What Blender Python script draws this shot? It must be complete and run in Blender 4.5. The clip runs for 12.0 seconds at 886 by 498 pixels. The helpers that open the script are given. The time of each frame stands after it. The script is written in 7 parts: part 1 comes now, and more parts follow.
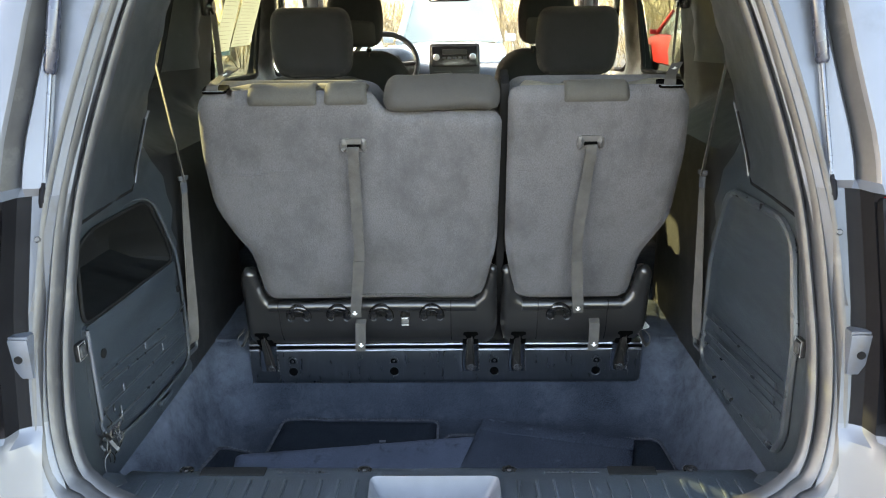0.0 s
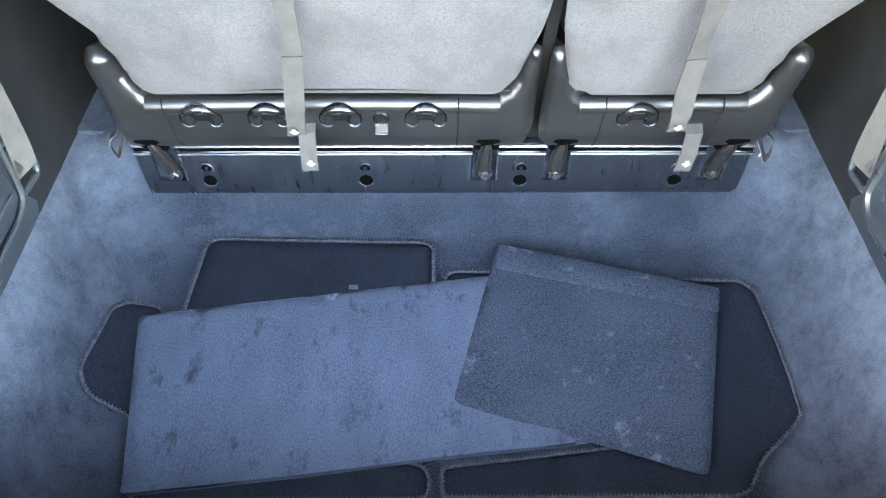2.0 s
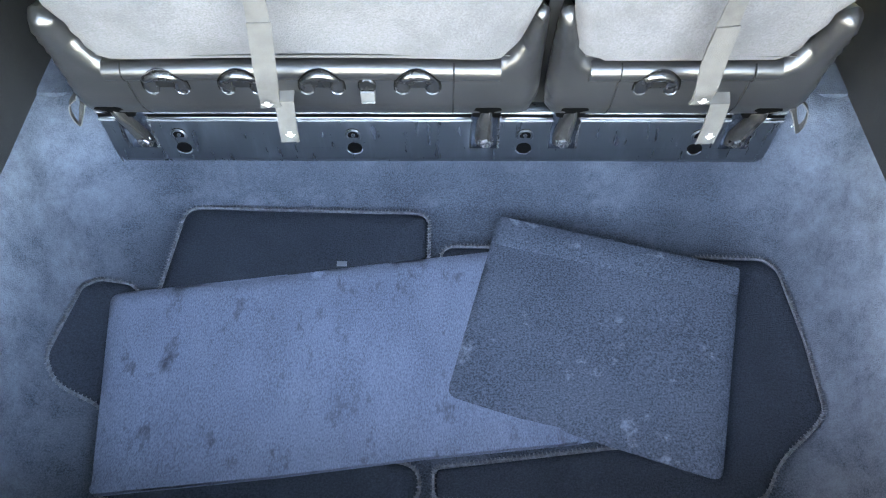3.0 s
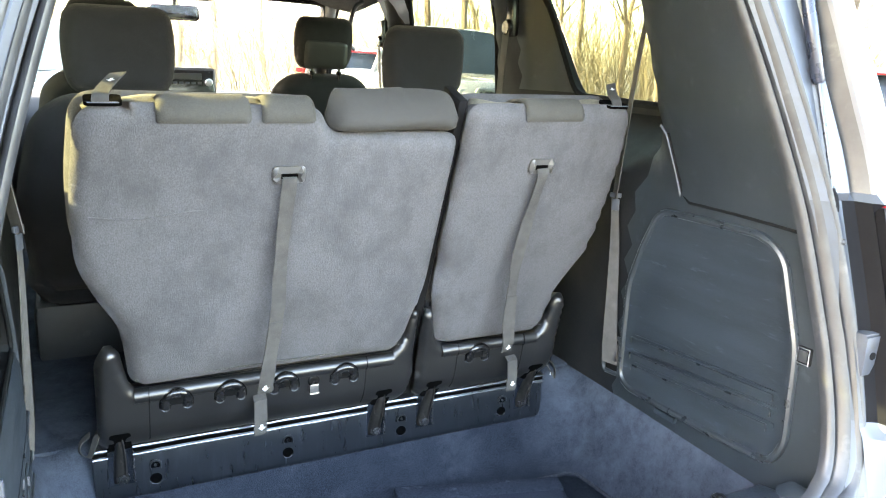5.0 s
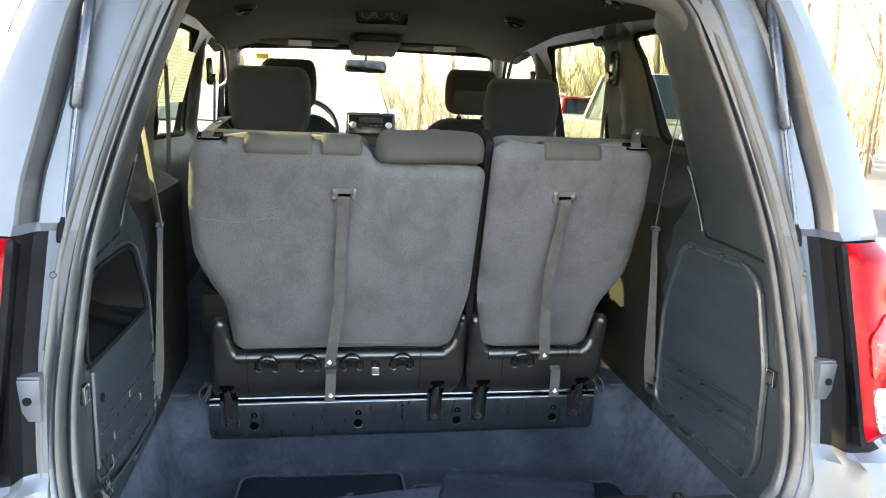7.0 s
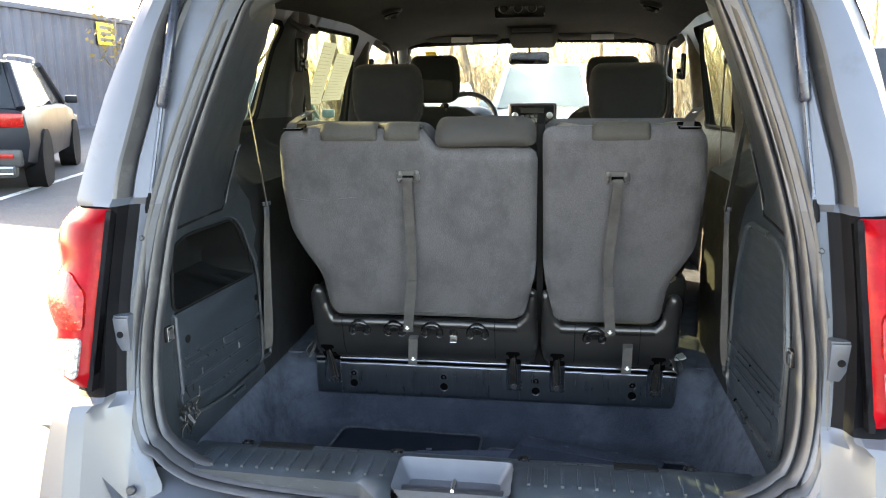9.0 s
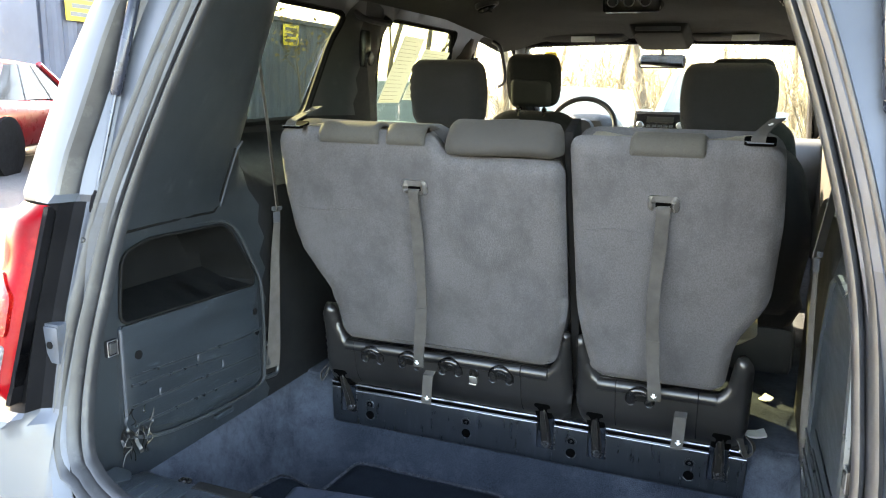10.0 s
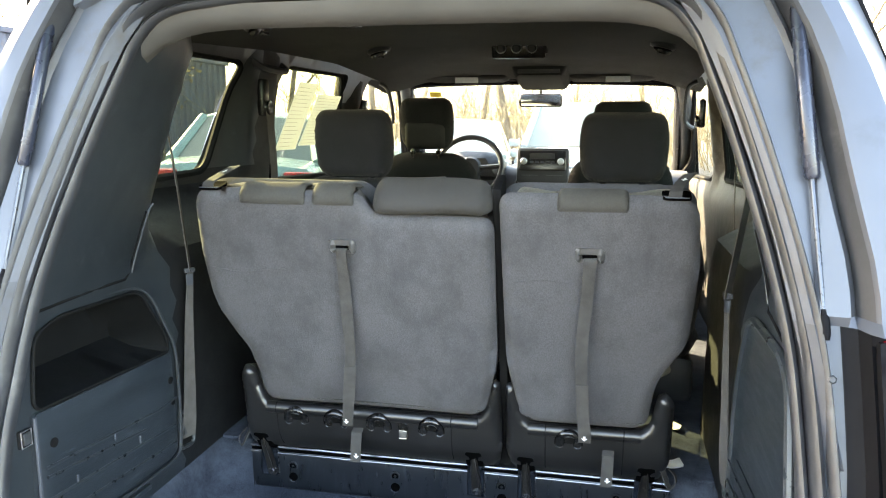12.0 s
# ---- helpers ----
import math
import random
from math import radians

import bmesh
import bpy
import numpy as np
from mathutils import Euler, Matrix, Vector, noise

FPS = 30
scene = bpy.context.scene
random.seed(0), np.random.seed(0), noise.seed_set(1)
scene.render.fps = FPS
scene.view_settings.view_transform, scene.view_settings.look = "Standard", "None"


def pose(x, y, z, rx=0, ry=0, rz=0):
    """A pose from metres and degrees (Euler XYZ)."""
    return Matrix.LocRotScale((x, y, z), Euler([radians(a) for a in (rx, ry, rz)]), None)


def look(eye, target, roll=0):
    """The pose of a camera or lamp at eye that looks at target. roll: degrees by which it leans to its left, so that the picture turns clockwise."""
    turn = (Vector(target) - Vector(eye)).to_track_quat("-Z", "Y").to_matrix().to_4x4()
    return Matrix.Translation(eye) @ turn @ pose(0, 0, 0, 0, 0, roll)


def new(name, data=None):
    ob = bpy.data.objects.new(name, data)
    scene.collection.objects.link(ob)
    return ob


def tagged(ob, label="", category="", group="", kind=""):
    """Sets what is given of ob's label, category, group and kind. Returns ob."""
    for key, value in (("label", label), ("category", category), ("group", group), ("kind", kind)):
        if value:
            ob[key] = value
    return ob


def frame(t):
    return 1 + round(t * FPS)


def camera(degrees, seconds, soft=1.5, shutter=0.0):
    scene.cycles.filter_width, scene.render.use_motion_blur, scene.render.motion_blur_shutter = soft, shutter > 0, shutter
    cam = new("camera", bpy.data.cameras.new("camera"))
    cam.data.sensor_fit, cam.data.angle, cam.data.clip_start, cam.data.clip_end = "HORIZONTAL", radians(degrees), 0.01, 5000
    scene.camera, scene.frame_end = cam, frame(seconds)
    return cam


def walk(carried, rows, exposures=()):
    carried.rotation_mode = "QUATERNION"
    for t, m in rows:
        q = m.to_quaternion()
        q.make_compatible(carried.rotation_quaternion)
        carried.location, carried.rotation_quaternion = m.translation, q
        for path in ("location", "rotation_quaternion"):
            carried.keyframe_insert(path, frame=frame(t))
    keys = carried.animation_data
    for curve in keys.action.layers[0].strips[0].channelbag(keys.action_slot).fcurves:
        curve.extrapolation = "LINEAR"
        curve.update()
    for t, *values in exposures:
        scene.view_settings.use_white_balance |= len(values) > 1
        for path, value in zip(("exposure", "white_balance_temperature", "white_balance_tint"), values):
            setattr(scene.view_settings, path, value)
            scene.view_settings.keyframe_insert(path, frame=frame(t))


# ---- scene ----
cam = camera(60.4, 12.0, soft=1.1)
METRES, EYE, TILT, LEAN, TURN = 4.7, 1.47, -18.0, 0.0, 0.0
PATH = [
    (0, (0.047, 0.058, 1.4), (0.002, 1.971, 0.817), -0.9),
    (0.5, (0.033, 0.3, 1.424), (0.014, 2.136, 0.631), -0.6),
    (1, (0.031, 0.58, 1.425), (0.036, 2.285, 0.38), -0.1),
    (1.5, (-0.019, 0.805, 1.434), (-0.001, 2.321, 0.13), 0.2),
    (2, (-0.016, 1.027, 1.409), (0.001, 2.354, -0.087), 0.4),
    (2.5, (0.007, 1.152, 1.384), (0.013, 2.352, -0.217), 0.6),
    (3, (0.012, 1.172, 1.374), (0.0, 2.348, -0.243), -0.3),
    (3.5, (-0.038, 1.057, 1.396), (0.075, 2.487, 0.003), -0.2),
    (3.7, (-0.107, 0.973, 1.405), (0.122, 2.491, 0.123), 0.5),
    (5.3, (-0.675, 0.395, 1.322), (0.276, 2.104, 0.903), 1.5),
    (5.5, (-0.72, 0.372, 1.336), (0.26, 2.063, 0.912), 1.2),
    (6, (-0.717, 0.329, 1.348), (0.241, 2.034, 0.93), 0.9),
    (6.5, (-0.522, 0.187, 1.363), (0.153, 2.029, 0.974), 1.1),
    (6.7, (-0.409, 0.096, 1.353), (0.102, 1.993, 0.976), 1.6),
    (8.3, (0.183, -0.201, 1.354), (0.06, 1.75, 0.932), -0.4),
    (8.5, (0.189, -0.212, 1.352), (0.027, 1.737, 0.932), -0.6),
    (9, (0.209, -0.188, 1.348), (-0.093, 1.745, 0.934), -0.7),
    (9.5, (0.323, 0.018, 1.333), (-0.182, 1.91, 0.925), 0.1),
    (10, (0.513, 0.24, 1.328), (-0.214, 2.059, 0.927), 1.0),
    (10.5, (0.719, 0.335, 1.328), (-0.155, 2.087, 0.918), 1.9),
    (11, (0.764, 0.348, 1.33), (-0.145, 2.082, 0.924), 1.8),
    (11.5, (0.639, 0.303, 1.345), (-0.096, 2.123, 0.959), 1.0),
    (12, (0.379, 0.205, 1.395), (-0.027, 2.136, 1.067), 0.2),
]
EXPOSURES = [(0.0, 4.56, 8500, 15), (0.5, 5.2, 8500, 15), (1.0, 5.9, 8400, 15), (1.5, 6.06, 8400, 15), (2.5, 6.55, 8200, 15), (3.0, 6.55, 8300, 15), (3.5, 6.44, 8500, 15), (5.5, 4.95, 8000, 14), (6.0, 4.7, 8100, 14), (6.5, 4.75, 8300, 14), (8.5, 4.23, 8500, 16), (9.5, 4.38, 8500, 15), (10.0, 4.66, 8300, 14), (10.5, 4.57, 8200, 14), (11.0, 4.52, 8100, 14), (12.0, 4.63, 8300, 14)]
walk(cam, [(t, look(eye, target, roll)) for t, eye, target, roll in PATH], EXPOSURES)

# ---- light ----
SUN_AZ, SUN_EL = -63.0, 24.5          # degrees to the left of the van's nose, degrees up
world = bpy.data.worlds.new("sky")
scene.world = world
world.use_nodes = True
wn = world.node_tree.nodes
sky = wn.new("ShaderNodeTexSky")
sky.sky_type, sky.sun_disc = "NISHITA", False
sky.sun_elevation, sky.sun_rotation = radians(SUN_EL), radians(SUN_AZ)
sky.dust_density, sky.ozone_density = 1.6, 1.2
wn["Background"].inputs["Strength"].default_value = 0.14
world.node_tree.links.new(sky.outputs["Color"], wn["Background"].inputs["Color"])
sun = new("sun", bpy.data.lights.new("sun", "SUN"))
sun.data.energy, sun.data.angle, sun.data.color = 3.8, radians(0.6), (1.0, 0.88, 0.64)
_d = Vector((math.sin(radians(SUN_AZ)) * math.cos(radians(SUN_EL)), math.cos(radians(SUN_AZ)) * math.cos(radians(SUN_EL)), math.sin(radians(SUN_EL))))
sun.matrix_world = look(_d * 30, (0, 0, 0))


# ---- materials ----
def surf(name, c1, c2=None, scale=6.0, rough=0.6, metal=0.0, bump=0.0, bump_scale=300.0, coat=0.0, spec=0.5, sheen=0.0, stain=None, speck=0.0, speck_scale=0.0, stretch=(1, 1, 1), rough_var=0.12, random_v=0.0):
    """A principled surface: two tones mixed by soft noise, fine speckle, optional stains, fine relief."""
    m = bpy.data.materials.new(name)
    m.use_nodes = True
    nt = m.node_tree
    n, l = nt.nodes, nt.links
    bs = n["Principled BSDF"]
    tc = n.new("ShaderNodeTexCoord")
    mp = n.new("ShaderNodeMapping")
    mp.inputs["Scale"].default_value = stretch
    l.new(tc.outputs["Object"], mp.inputs["Vector"])
    c2 = c2 or tuple(v * 0.78 for v in c1)

    def tex(sc, det=4.0, ro=0.55):
        t = n.new("ShaderNodeTexNoise")
        t.inputs["Scale"].default_value, t.inputs["Detail"].default_value, t.inputs["Roughness"].default_value = sc, det, ro
        l.new(mp.outputs["Vector"], t.inputs["Vector"])
        return t

    def ramp(sock, a, b):
        r = n.new("ShaderNodeMapRange")
        r.inputs["From Min"].default_value, r.inputs["From Max"].default_value = a, b
        l.new(sock, r.inputs["Value"])
        return r.outputs["Result"]

    def mix(f, a, b):
        x = n.new("ShaderNodeMix")
        x.data_type = "RGBA"
        l.new(f, x.inputs["Factor"])
        for sock, v in ((x.inputs[6], a), (x.inputs[7], b)):
            if isinstance(v, tuple):
                sock.default_value = (*v[:3], 1)
            else:
                l.new(v, sock)
        return x.outputs[2]

    big = tex(scale)
    col = mix(ramp(big.outputs["Fac"], 0.35, 0.65), tuple(c1), tuple(c2))
    if speck:
        fine = tex(speck_scale or bump_scale * 0.7, 3.0, 0.7)
        dark = tuple(v * (1 - speck) for v in c2)
        lite = tuple(min(1, v * (1 + speck)) for v in c1)
        col2 = mix(ramp(fine.outputs["Fac"], 0.35, 0.65), dark, lite)
        half = n.new("ShaderNodeMix")
        half.data_type = "RGBA"
        half.inputs["Factor"].default_value = 0.55
        l.new(col, half.inputs[6])
        l.new(col2, half.inputs[7])
        col = half.outputs[2]
    if stain:
        sc, lo, hi, tone, fray = (*stain, 0.62)[:5]
        st = tex(sc, 8.0, fray)
        col = mix(ramp(st.outputs["Fac"], lo, hi), col, tuple(tone))
    if random_v:
        oi = n.new("ShaderNodeObjectInfo")
        hs = n.new("ShaderNodeHueSaturation")
        l.new(ramp(oi.outputs["Random"], 0, 1), hs.inputs["Value"])
        hs.inputs["Value"].default_value = 1
        mr = n.new("ShaderNodeMapRange")
        mr.inputs["To Min"].default_value, mr.inputs["To Max"].default_value = 1 - random_v, 1 + random_v
        l.new(oi.outputs["Random"], mr.inputs["Value"])
        l.new(mr.outputs["Result"], hs.inputs["Value"])
        l.new(col, hs.inputs["Color"])
        col = hs.outputs["Color"]
    l.new(col, bs.inputs["Base Color"])
    bs.inputs["Metallic"].default_value = metal
    rv = n.new("ShaderNodeMapRange")
    rv.inputs["To Min"].default_value, rv.inputs["To Max"].default_value = max(0.03, rough - rough_var), min(1, rough + rough_var)
    l.new(tex(scale * 3.1).outputs["Fac"], rv.inputs["Value"])
    l.new(rv.outputs["Result"], bs.inputs["Roughness"])
    bs.inputs["Specular IOR Level"].default_value = spec
    bs.inputs["Coat Weight"].default_value = coat
    bs.inputs["Coat Roughness"].default_value = 0.06
    if sheen:
        bs.inputs["Sheen Weight"].default_value = sheen
        bs.inputs["Sheen Tint"].default_value = (1.0, 0.9, 0.8, 1)
        bs.inputs["Sheen Roughness"].default_value = 0.5
    if bump:
        bp = n.new("ShaderNodeBump")
        bp.inputs["Strength"].default_value, bp.inputs["Distance"].default_value = bump, 0.002
        l.new(tex(bump_scale, 3.0).outputs["Fac"], bp.inputs["Height"])
        l.new(bp.outputs["Normal"], bs.inputs["Normal"])
    return m


def clear(name, tint, gloss=0.035):
    """A thin pane: lets light through with a tint and mirrors a little of it."""
    m = bpy.data.materials.new(name)
    m.use_nodes = True
    n, l = m.node_tree.nodes, m.node_tree.links
    n.remove(n["Principled BSDF"])
    tr, gl, mx = (n.new("ShaderNode" + k) for k in ("BsdfTransparent", "BsdfGlossy", "MixShader"))
    tr.inputs["Color"].default_value = (*tint, 1)
    gl.inputs["Roughness"].default_value = 0.02
    mx.inputs["Fac"].default_value = gloss
    l.new(tr.outputs["BSDF"], mx.inputs[1])
    l.new(gl.outputs["BSDF"], mx.inputs[2])
    l.new(mx.outputs["Shader"], n["Material Output"].inputs["Surface"])
    return m


M = {}
M["paint"] = surf("silver_paint", (0.084, 0.091, 0.106), (0.066, 0.072, 0.086), 3, 0.38, metal=0.3, coat=0.22, rough_var=0.06, stain=(9, 0.60, 0.85, (0.055, 0.057, 0.060)))
M["flange"] = surf("flange_paint", (0.076, 0.087, 0.108), (0.056, 0.065, 0.082), 5, 0.46, metal=0.15, coat=0.12, bump=0.05, bump_scale=90, stain=(14, 0.54, 0.8, (0.050, 0.046, 0.042)))
M["rubber"] = surf("grey_rubber", (0.034, 0.036, 0.040), (0.019, 0.020, 0.023), 12, 0.40, bump=0.10, bump_scale=160, stain=(20, 0.57, 0.75, (0.060, 0.060, 0.060)))
M["plastic"] = surf("charcoal_plastic", (0.032, 0.034, 0.036), (0.023, 0.025, 0.027), 7, 0.5, bump=0.35, bump_scale=700, stain=(26, 0.62, 0.8, (0.055, 0.055, 0.055)))
M["trim"] = surf("dark_trim_plastic", (0.023, 0.029, 0.034), (0.015, 0.0195, 0.023), 5, 0.40, bump=0.22, bump_scale=500, stain=(22, 0.58, 0.80, (0.050, 0.059, 0.066), 0.7))
M["worn"] = surf("scuffed_plastic", (0.024, 0.032, 0.040), (0.014, 0.019, 0.024), 9, 0.36, bump=0.30, bump_scale=420, spec=0.6, stretch=(1, 0.35, 2.4), stain=(28, 0.58, 0.76, (0.090, 0.115, 0.136), 0.75))
M["gloss_black"] = surf("satin_black_plastic", (0.013, 0.013, 0.014), (0.009, 0.009, 0.010), 10, 0.25, bump=0.10, bump_scale=400, rough_var=0.06, spec=0.75)
M["rail"] = surf("black_coated_steel", (0.0100, 0.0122, 0.0155), (0.0065, 0.008, 0.0105), 30, 0.31, spec=1.0, bump=0.03, bump_scale=120, stretch=(1, 1, 0.16), rough_var=0.14, stain=(60, 0.53, 0.80, (0.030, 0.035, 0.043)))
M["arm"] = surf("worn_hinge_steel", (0.050, 0.046, 0.042), (0.020, 0.018, 0.017), 30, 0.32, metal=0.5, spec=0.7, bump=0.2, bump_scale=260, stretch=(1, 1, 0.3), stain=(60, 0.58, 0.76, (0.15, 0.138, 0.125)))
M["bolt"] = surf("greasy_steel", (0.10, 0.10, 0.105), (0.05, 0.05, 0.052), 60, 0.28, metal=0.7, spec=0.8)
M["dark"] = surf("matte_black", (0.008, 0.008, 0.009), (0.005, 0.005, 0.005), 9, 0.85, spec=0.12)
M["pocket"] = surf("grey_latch_plastic", (0.066, 0.073, 0.086), (0.048, 0.054, 0.065), 8, 0.45, bump=0.15, bump_scale=400)
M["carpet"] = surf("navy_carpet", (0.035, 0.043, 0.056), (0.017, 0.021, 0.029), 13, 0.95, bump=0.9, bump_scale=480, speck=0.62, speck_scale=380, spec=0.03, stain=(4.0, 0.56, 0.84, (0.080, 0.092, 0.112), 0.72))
M["back_carpet"] = surf("grey_seatback_carpet", (0.088, 0.087, 0.092), (0.064, 0.0635, 0.067), 4.5, 0.96, bump=0.6, bump_scale=420, sheen=0.06, speck=0.16, speck_scale=360, spec=0.05, stretch=(1, 1, 0.7), stain=(9, 0.46, 0.74, (0.050, 0.0505, 0.054), 0.70))
# sun on the seat's top is put into this tan tint
M["fabric"] = surf("grey_seat_fabric", (0.130, 0.120, 0.094), (0.100, 0.092, 0.072), 12, 0.92, bump=0.5, bump_scale=900, sheen=0.1, speck=0.2, spec=0.1)
M["patch"] = surf("grey_flap_fabric", (0.058, 0.056, 0.051), (0.043, 0.041, 0.037), 12, 0.92, bump=0.4, bump_scale=700, sheen=0.05, speck=0.2, spec=0.1)
M["pad"] = surf("grey_brown_cloth", (0.050, 0.048, 0.046), (0.036, 0.035, 0.034), 7, 0.92, bump=0.5, bump_scale=900, sheen=0.05, speck=0.15, spec=0.08)
M["black_fabric"] = surf("black_seat_fabric", (0.022, 0.022, 0.025), (0.015, 0.015, 0.017), 12, 0.9, bump=0.5, bump_scale=900, sheen=0.12, speck=0.3, spec=0.12)
M["vinyl"] = surf("black_vinyl", (0.018, 0.018, 0.018), (0.013, 0.013, 0.013), 12, 0.45, bump=0.3, bump_scale=500)
M["mat_board"] = surf("navy_felt_board", (0.080, 0.097, 0.135), (0.048, 0.060, 0.086), 9.0, 0.96, bump=0.9, bump_scale=420, sheen=0.03, speck=0.36, speck_scale=330, spec=0.05, stretch=(1.5, 0.7, 1), stain=(20, 0.55, 0.70, (0.026, 0.031, 0.044), 0.74))
M["mat_board_b"] = surf("charcoal_felt_board", (0.040, 0.049, 0.066), (0.022, 0.028, 0.039), 8, 0.96, bump=0.9, bump_scale=420, speck=0.75, speck_scale=300, spec=0.05, stain=(13, 0.60, 0.76, (0.15, 0.165, 0.20), 0.72))
M["mat"] = surf("black_floor_mat", (0.016, 0.020, 0.027), (0.009, 0.0115, 0.016), 10, 0.97, bump=0.8, bump_scale=420, speck=0.5, speck_scale=330, spec=0.05)
M["piping"] = surf("grey_stitched_edge", (0.066, 0.072, 0.085), (0.020, 0.023, 0.029), 130, 0.85, bump=0.8, bump_scale=260)
M["belt"] = surf("taupe_webbing", (0.098, 0.092, 0.086), (0.074, 0.069, 0.064), 30, 0.75, bump=0.5, bump_scale=900, spec=0.25)
M["strap"] = surf("dark_taupe_webbing", (0.064, 0.061, 0.058), (0.046, 0.044, 0.042), 30, 0.75, bump=0.5, bump_scale=900, spec=0.2)
M["white"] = surf("white_print", (0.8, 0.8, 0.8), (0.72, 0.72, 0.72), 30, 0.6)
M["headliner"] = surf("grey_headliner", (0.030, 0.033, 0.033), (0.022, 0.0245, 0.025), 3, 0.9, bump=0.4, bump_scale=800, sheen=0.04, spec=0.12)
M["steel"] = surf("bare_steel", (0.50, 0.51, 0.53), (0.4, 0.4, 0.42), 20, 0.33, metal=0.9, stain=(30, 0.6, 0.8, (0.22, 0.2, 0.18)))
M["chrome"] = surf("chrome", (0.75, 0.76, 0.78), (0.7, 0.7, 0.72), 20, 0.12, metal=1.0, rough_var=0.04)
M["strut_body"] = surf("strut_tube_paint", (0.026, 0.032, 0.050), (0.019, 0.023, 0.038), 9, 0.28, metal=0.3, coat=0.2)
M["glass"] = clear("clear_glass", (0.88, 0.92, 0.90))
M["tint"] = clear("tinted_glass", (0.52, 0.56, 0.48))
M["mirror"] = surf("mirror_glass", (0.8, 0.8, 0.8), (0.8, 0.8, 0.8), 3, 0.03, metal=1.0, rough_var=0.0)
M["red"] = surf("red_lens", (0.24, 0.003, 0.008), (0.15, 0.002, 0.004), 9, 0.14, rough_var=0.04, spec=0.08, bump=0.05, bump_scale=60, stain=(12, 0.52, 0.7, (0.32, 0.012, 0.012)))
# orange specks put the facets' sparkle into the lens colour
M["red_deep"] = surf("deep_red_lens", (0.36, 0.008, 0.006), (0.16, 0.002, 0.003), 60, 0.09, rough_var=0.04, spec=0.3, bump=0.6, bump_scale=120, stain=(90, 0.60, 0.68, (0.55, 0.08, 0.04)))
M["clear_lens"] = surf("clear_lens", (0.30, 0.30, 0.31), (0.07, 0.07, 0.075), 140, 0.18, rough_var=0.05, bump=0.8, bump_scale=150)
M["paper"] = surf("printed_paper", (0.33, 0.32, 0.30), (0.29, 0.28, 0.265), 9, 0.8)
_pn, _pl = M["paper"].node_tree.nodes, M["paper"].node_tree.links
_tr, _mx = _pn.new("ShaderNodeBsdfTranslucent"), _pn.new("ShaderNodeMixShader")
_tr.inputs["Color"].default_value, _mx.inputs["Fac"].default_value = (0.55, 0.58, 0.62, 1), 0.5
_pl.new(_pn["Principled BSDF"].outputs["BSDF"], _mx.inputs[1])
_pl.new(_tr.outputs["BSDF"], _mx.inputs[2])
_pl.new(_mx.outputs["Shader"], _pn["Material Output"].inputs["Surface"])
M["ink"] = surf("print_ink", (0.17, 0.165, 0.155), (0.15, 0.145, 0.135), 9, 0.8)
M["dash"] = surf("grey_dash_plastic", (0.066, 0.072, 0.082), (0.052, 0.057, 0.066), 9, 0.6, bump=0.3, bump_scale=500)
M["header"] = surf("grey_header_plastic", (0.115, 0.112, 0.105), (0.092, 0.09, 0.084), 6, 0.6, bump=0.3, bump_scale=500)
# highlights along rail, hook and stud edges are put into this paler metal
M["edge_glint"] = surf("edge_highlight_steel", (0.20, 0.21, 0.23), (0.13, 0.137, 0.15), 14, 0.16, metal=0.6, spec=1.0, rough_var=0.05)
M["pocket_dark"] = surf("mid_grey_plastic", (0.058, 0.058, 0.058), (0.046, 0.046, 0.046), 9, 0.45, bump=0.2, bump_scale=400)
M["shroud"] = surf("satin_moulded_plastic", (0.012, 0.012, 0.0125), (0.008, 0.008, 0.0085), 9, 0.33, bump=0.10, bump_scale=420, rough_var=0.05, spec=0.8, stain=(34, 0.66, 0.8, (0.022, 0.022, 0.022)))
M["panel"] = surf("black_lamp_surround", (0.006, 0.006, 0.007), (0.004, 0.004, 0.005), 8, 0.62, bump=0.03, bump_scale=120, spec=0.07, stain=(9, 0.58, 0.8, (0.010, 0.010, 0.011)))
# sunlight on the cushion's side is put into this tan
M["sun_cloth"] = surf("sunlit_tan_fabric", (0.26, 0.235, 0.17), (0.21, 0.19, 0.14), 12, 0.92, bump=0.5, bump_scale=900, sheen=0.2, speck=0.15, spec=0.15)
M["rim"] = surf("paler_panel_rim", (0.028, 0.034, 0.039), (0.018, 0.022, 0.026), 9, 0.30, bump=0.2, bump_scale=500, spec=0.7)
# shade inside the bin and sill recesses is put into this near-black
M["bin"] = surf("shaded_recess_plastic", (0.0065, 0.007, 0.0075), (0.0045, 0.005, 0.005), 7, 0.7, bump=0.35, bump_scale=700, spec=0.15)
# shade inside holes, slots and notches is put into this near-zero black
M["hole"] = surf("cavity_shade_black", (0.0016, 0.0016, 0.0018), (0.001, 0.001, 0.001), 9, 0.9, spec=0.02)
M["bezel"] = surf("strap_bezel_plastic", (0.078, 0.076, 0.074), (0.062, 0.060, 0.059), 9, 0.4, bump=0.2, bump_scale=400)
M["recess"] = surf("near_black_plastic", (0.006, 0.006, 0.006), (0.004, 0.004, 0.004), 9, 0.28, spec=0.5)
M["strut_rod"] = surf("strut_rod_steel", (0.085, 0.095, 0.115), (0.06, 0.067, 0.082), 20, 0.30, metal=0.6)
# darker copy of the side trim, with the cabin's shade in its colour
M["shaded_trim"] = surf("shaded_side_trim", (0.0115, 0.012, 0.013), (0.008, 0.0085, 0.0095), 6, 0.6, bump=0.3, bump_scale=500, spec=0.25)
M["hook"] = surf("hook_plastic", (0.009, 0.009, 0.0095), (0.006, 0.006, 0.0065), 14, 0.25, spec=0.8)
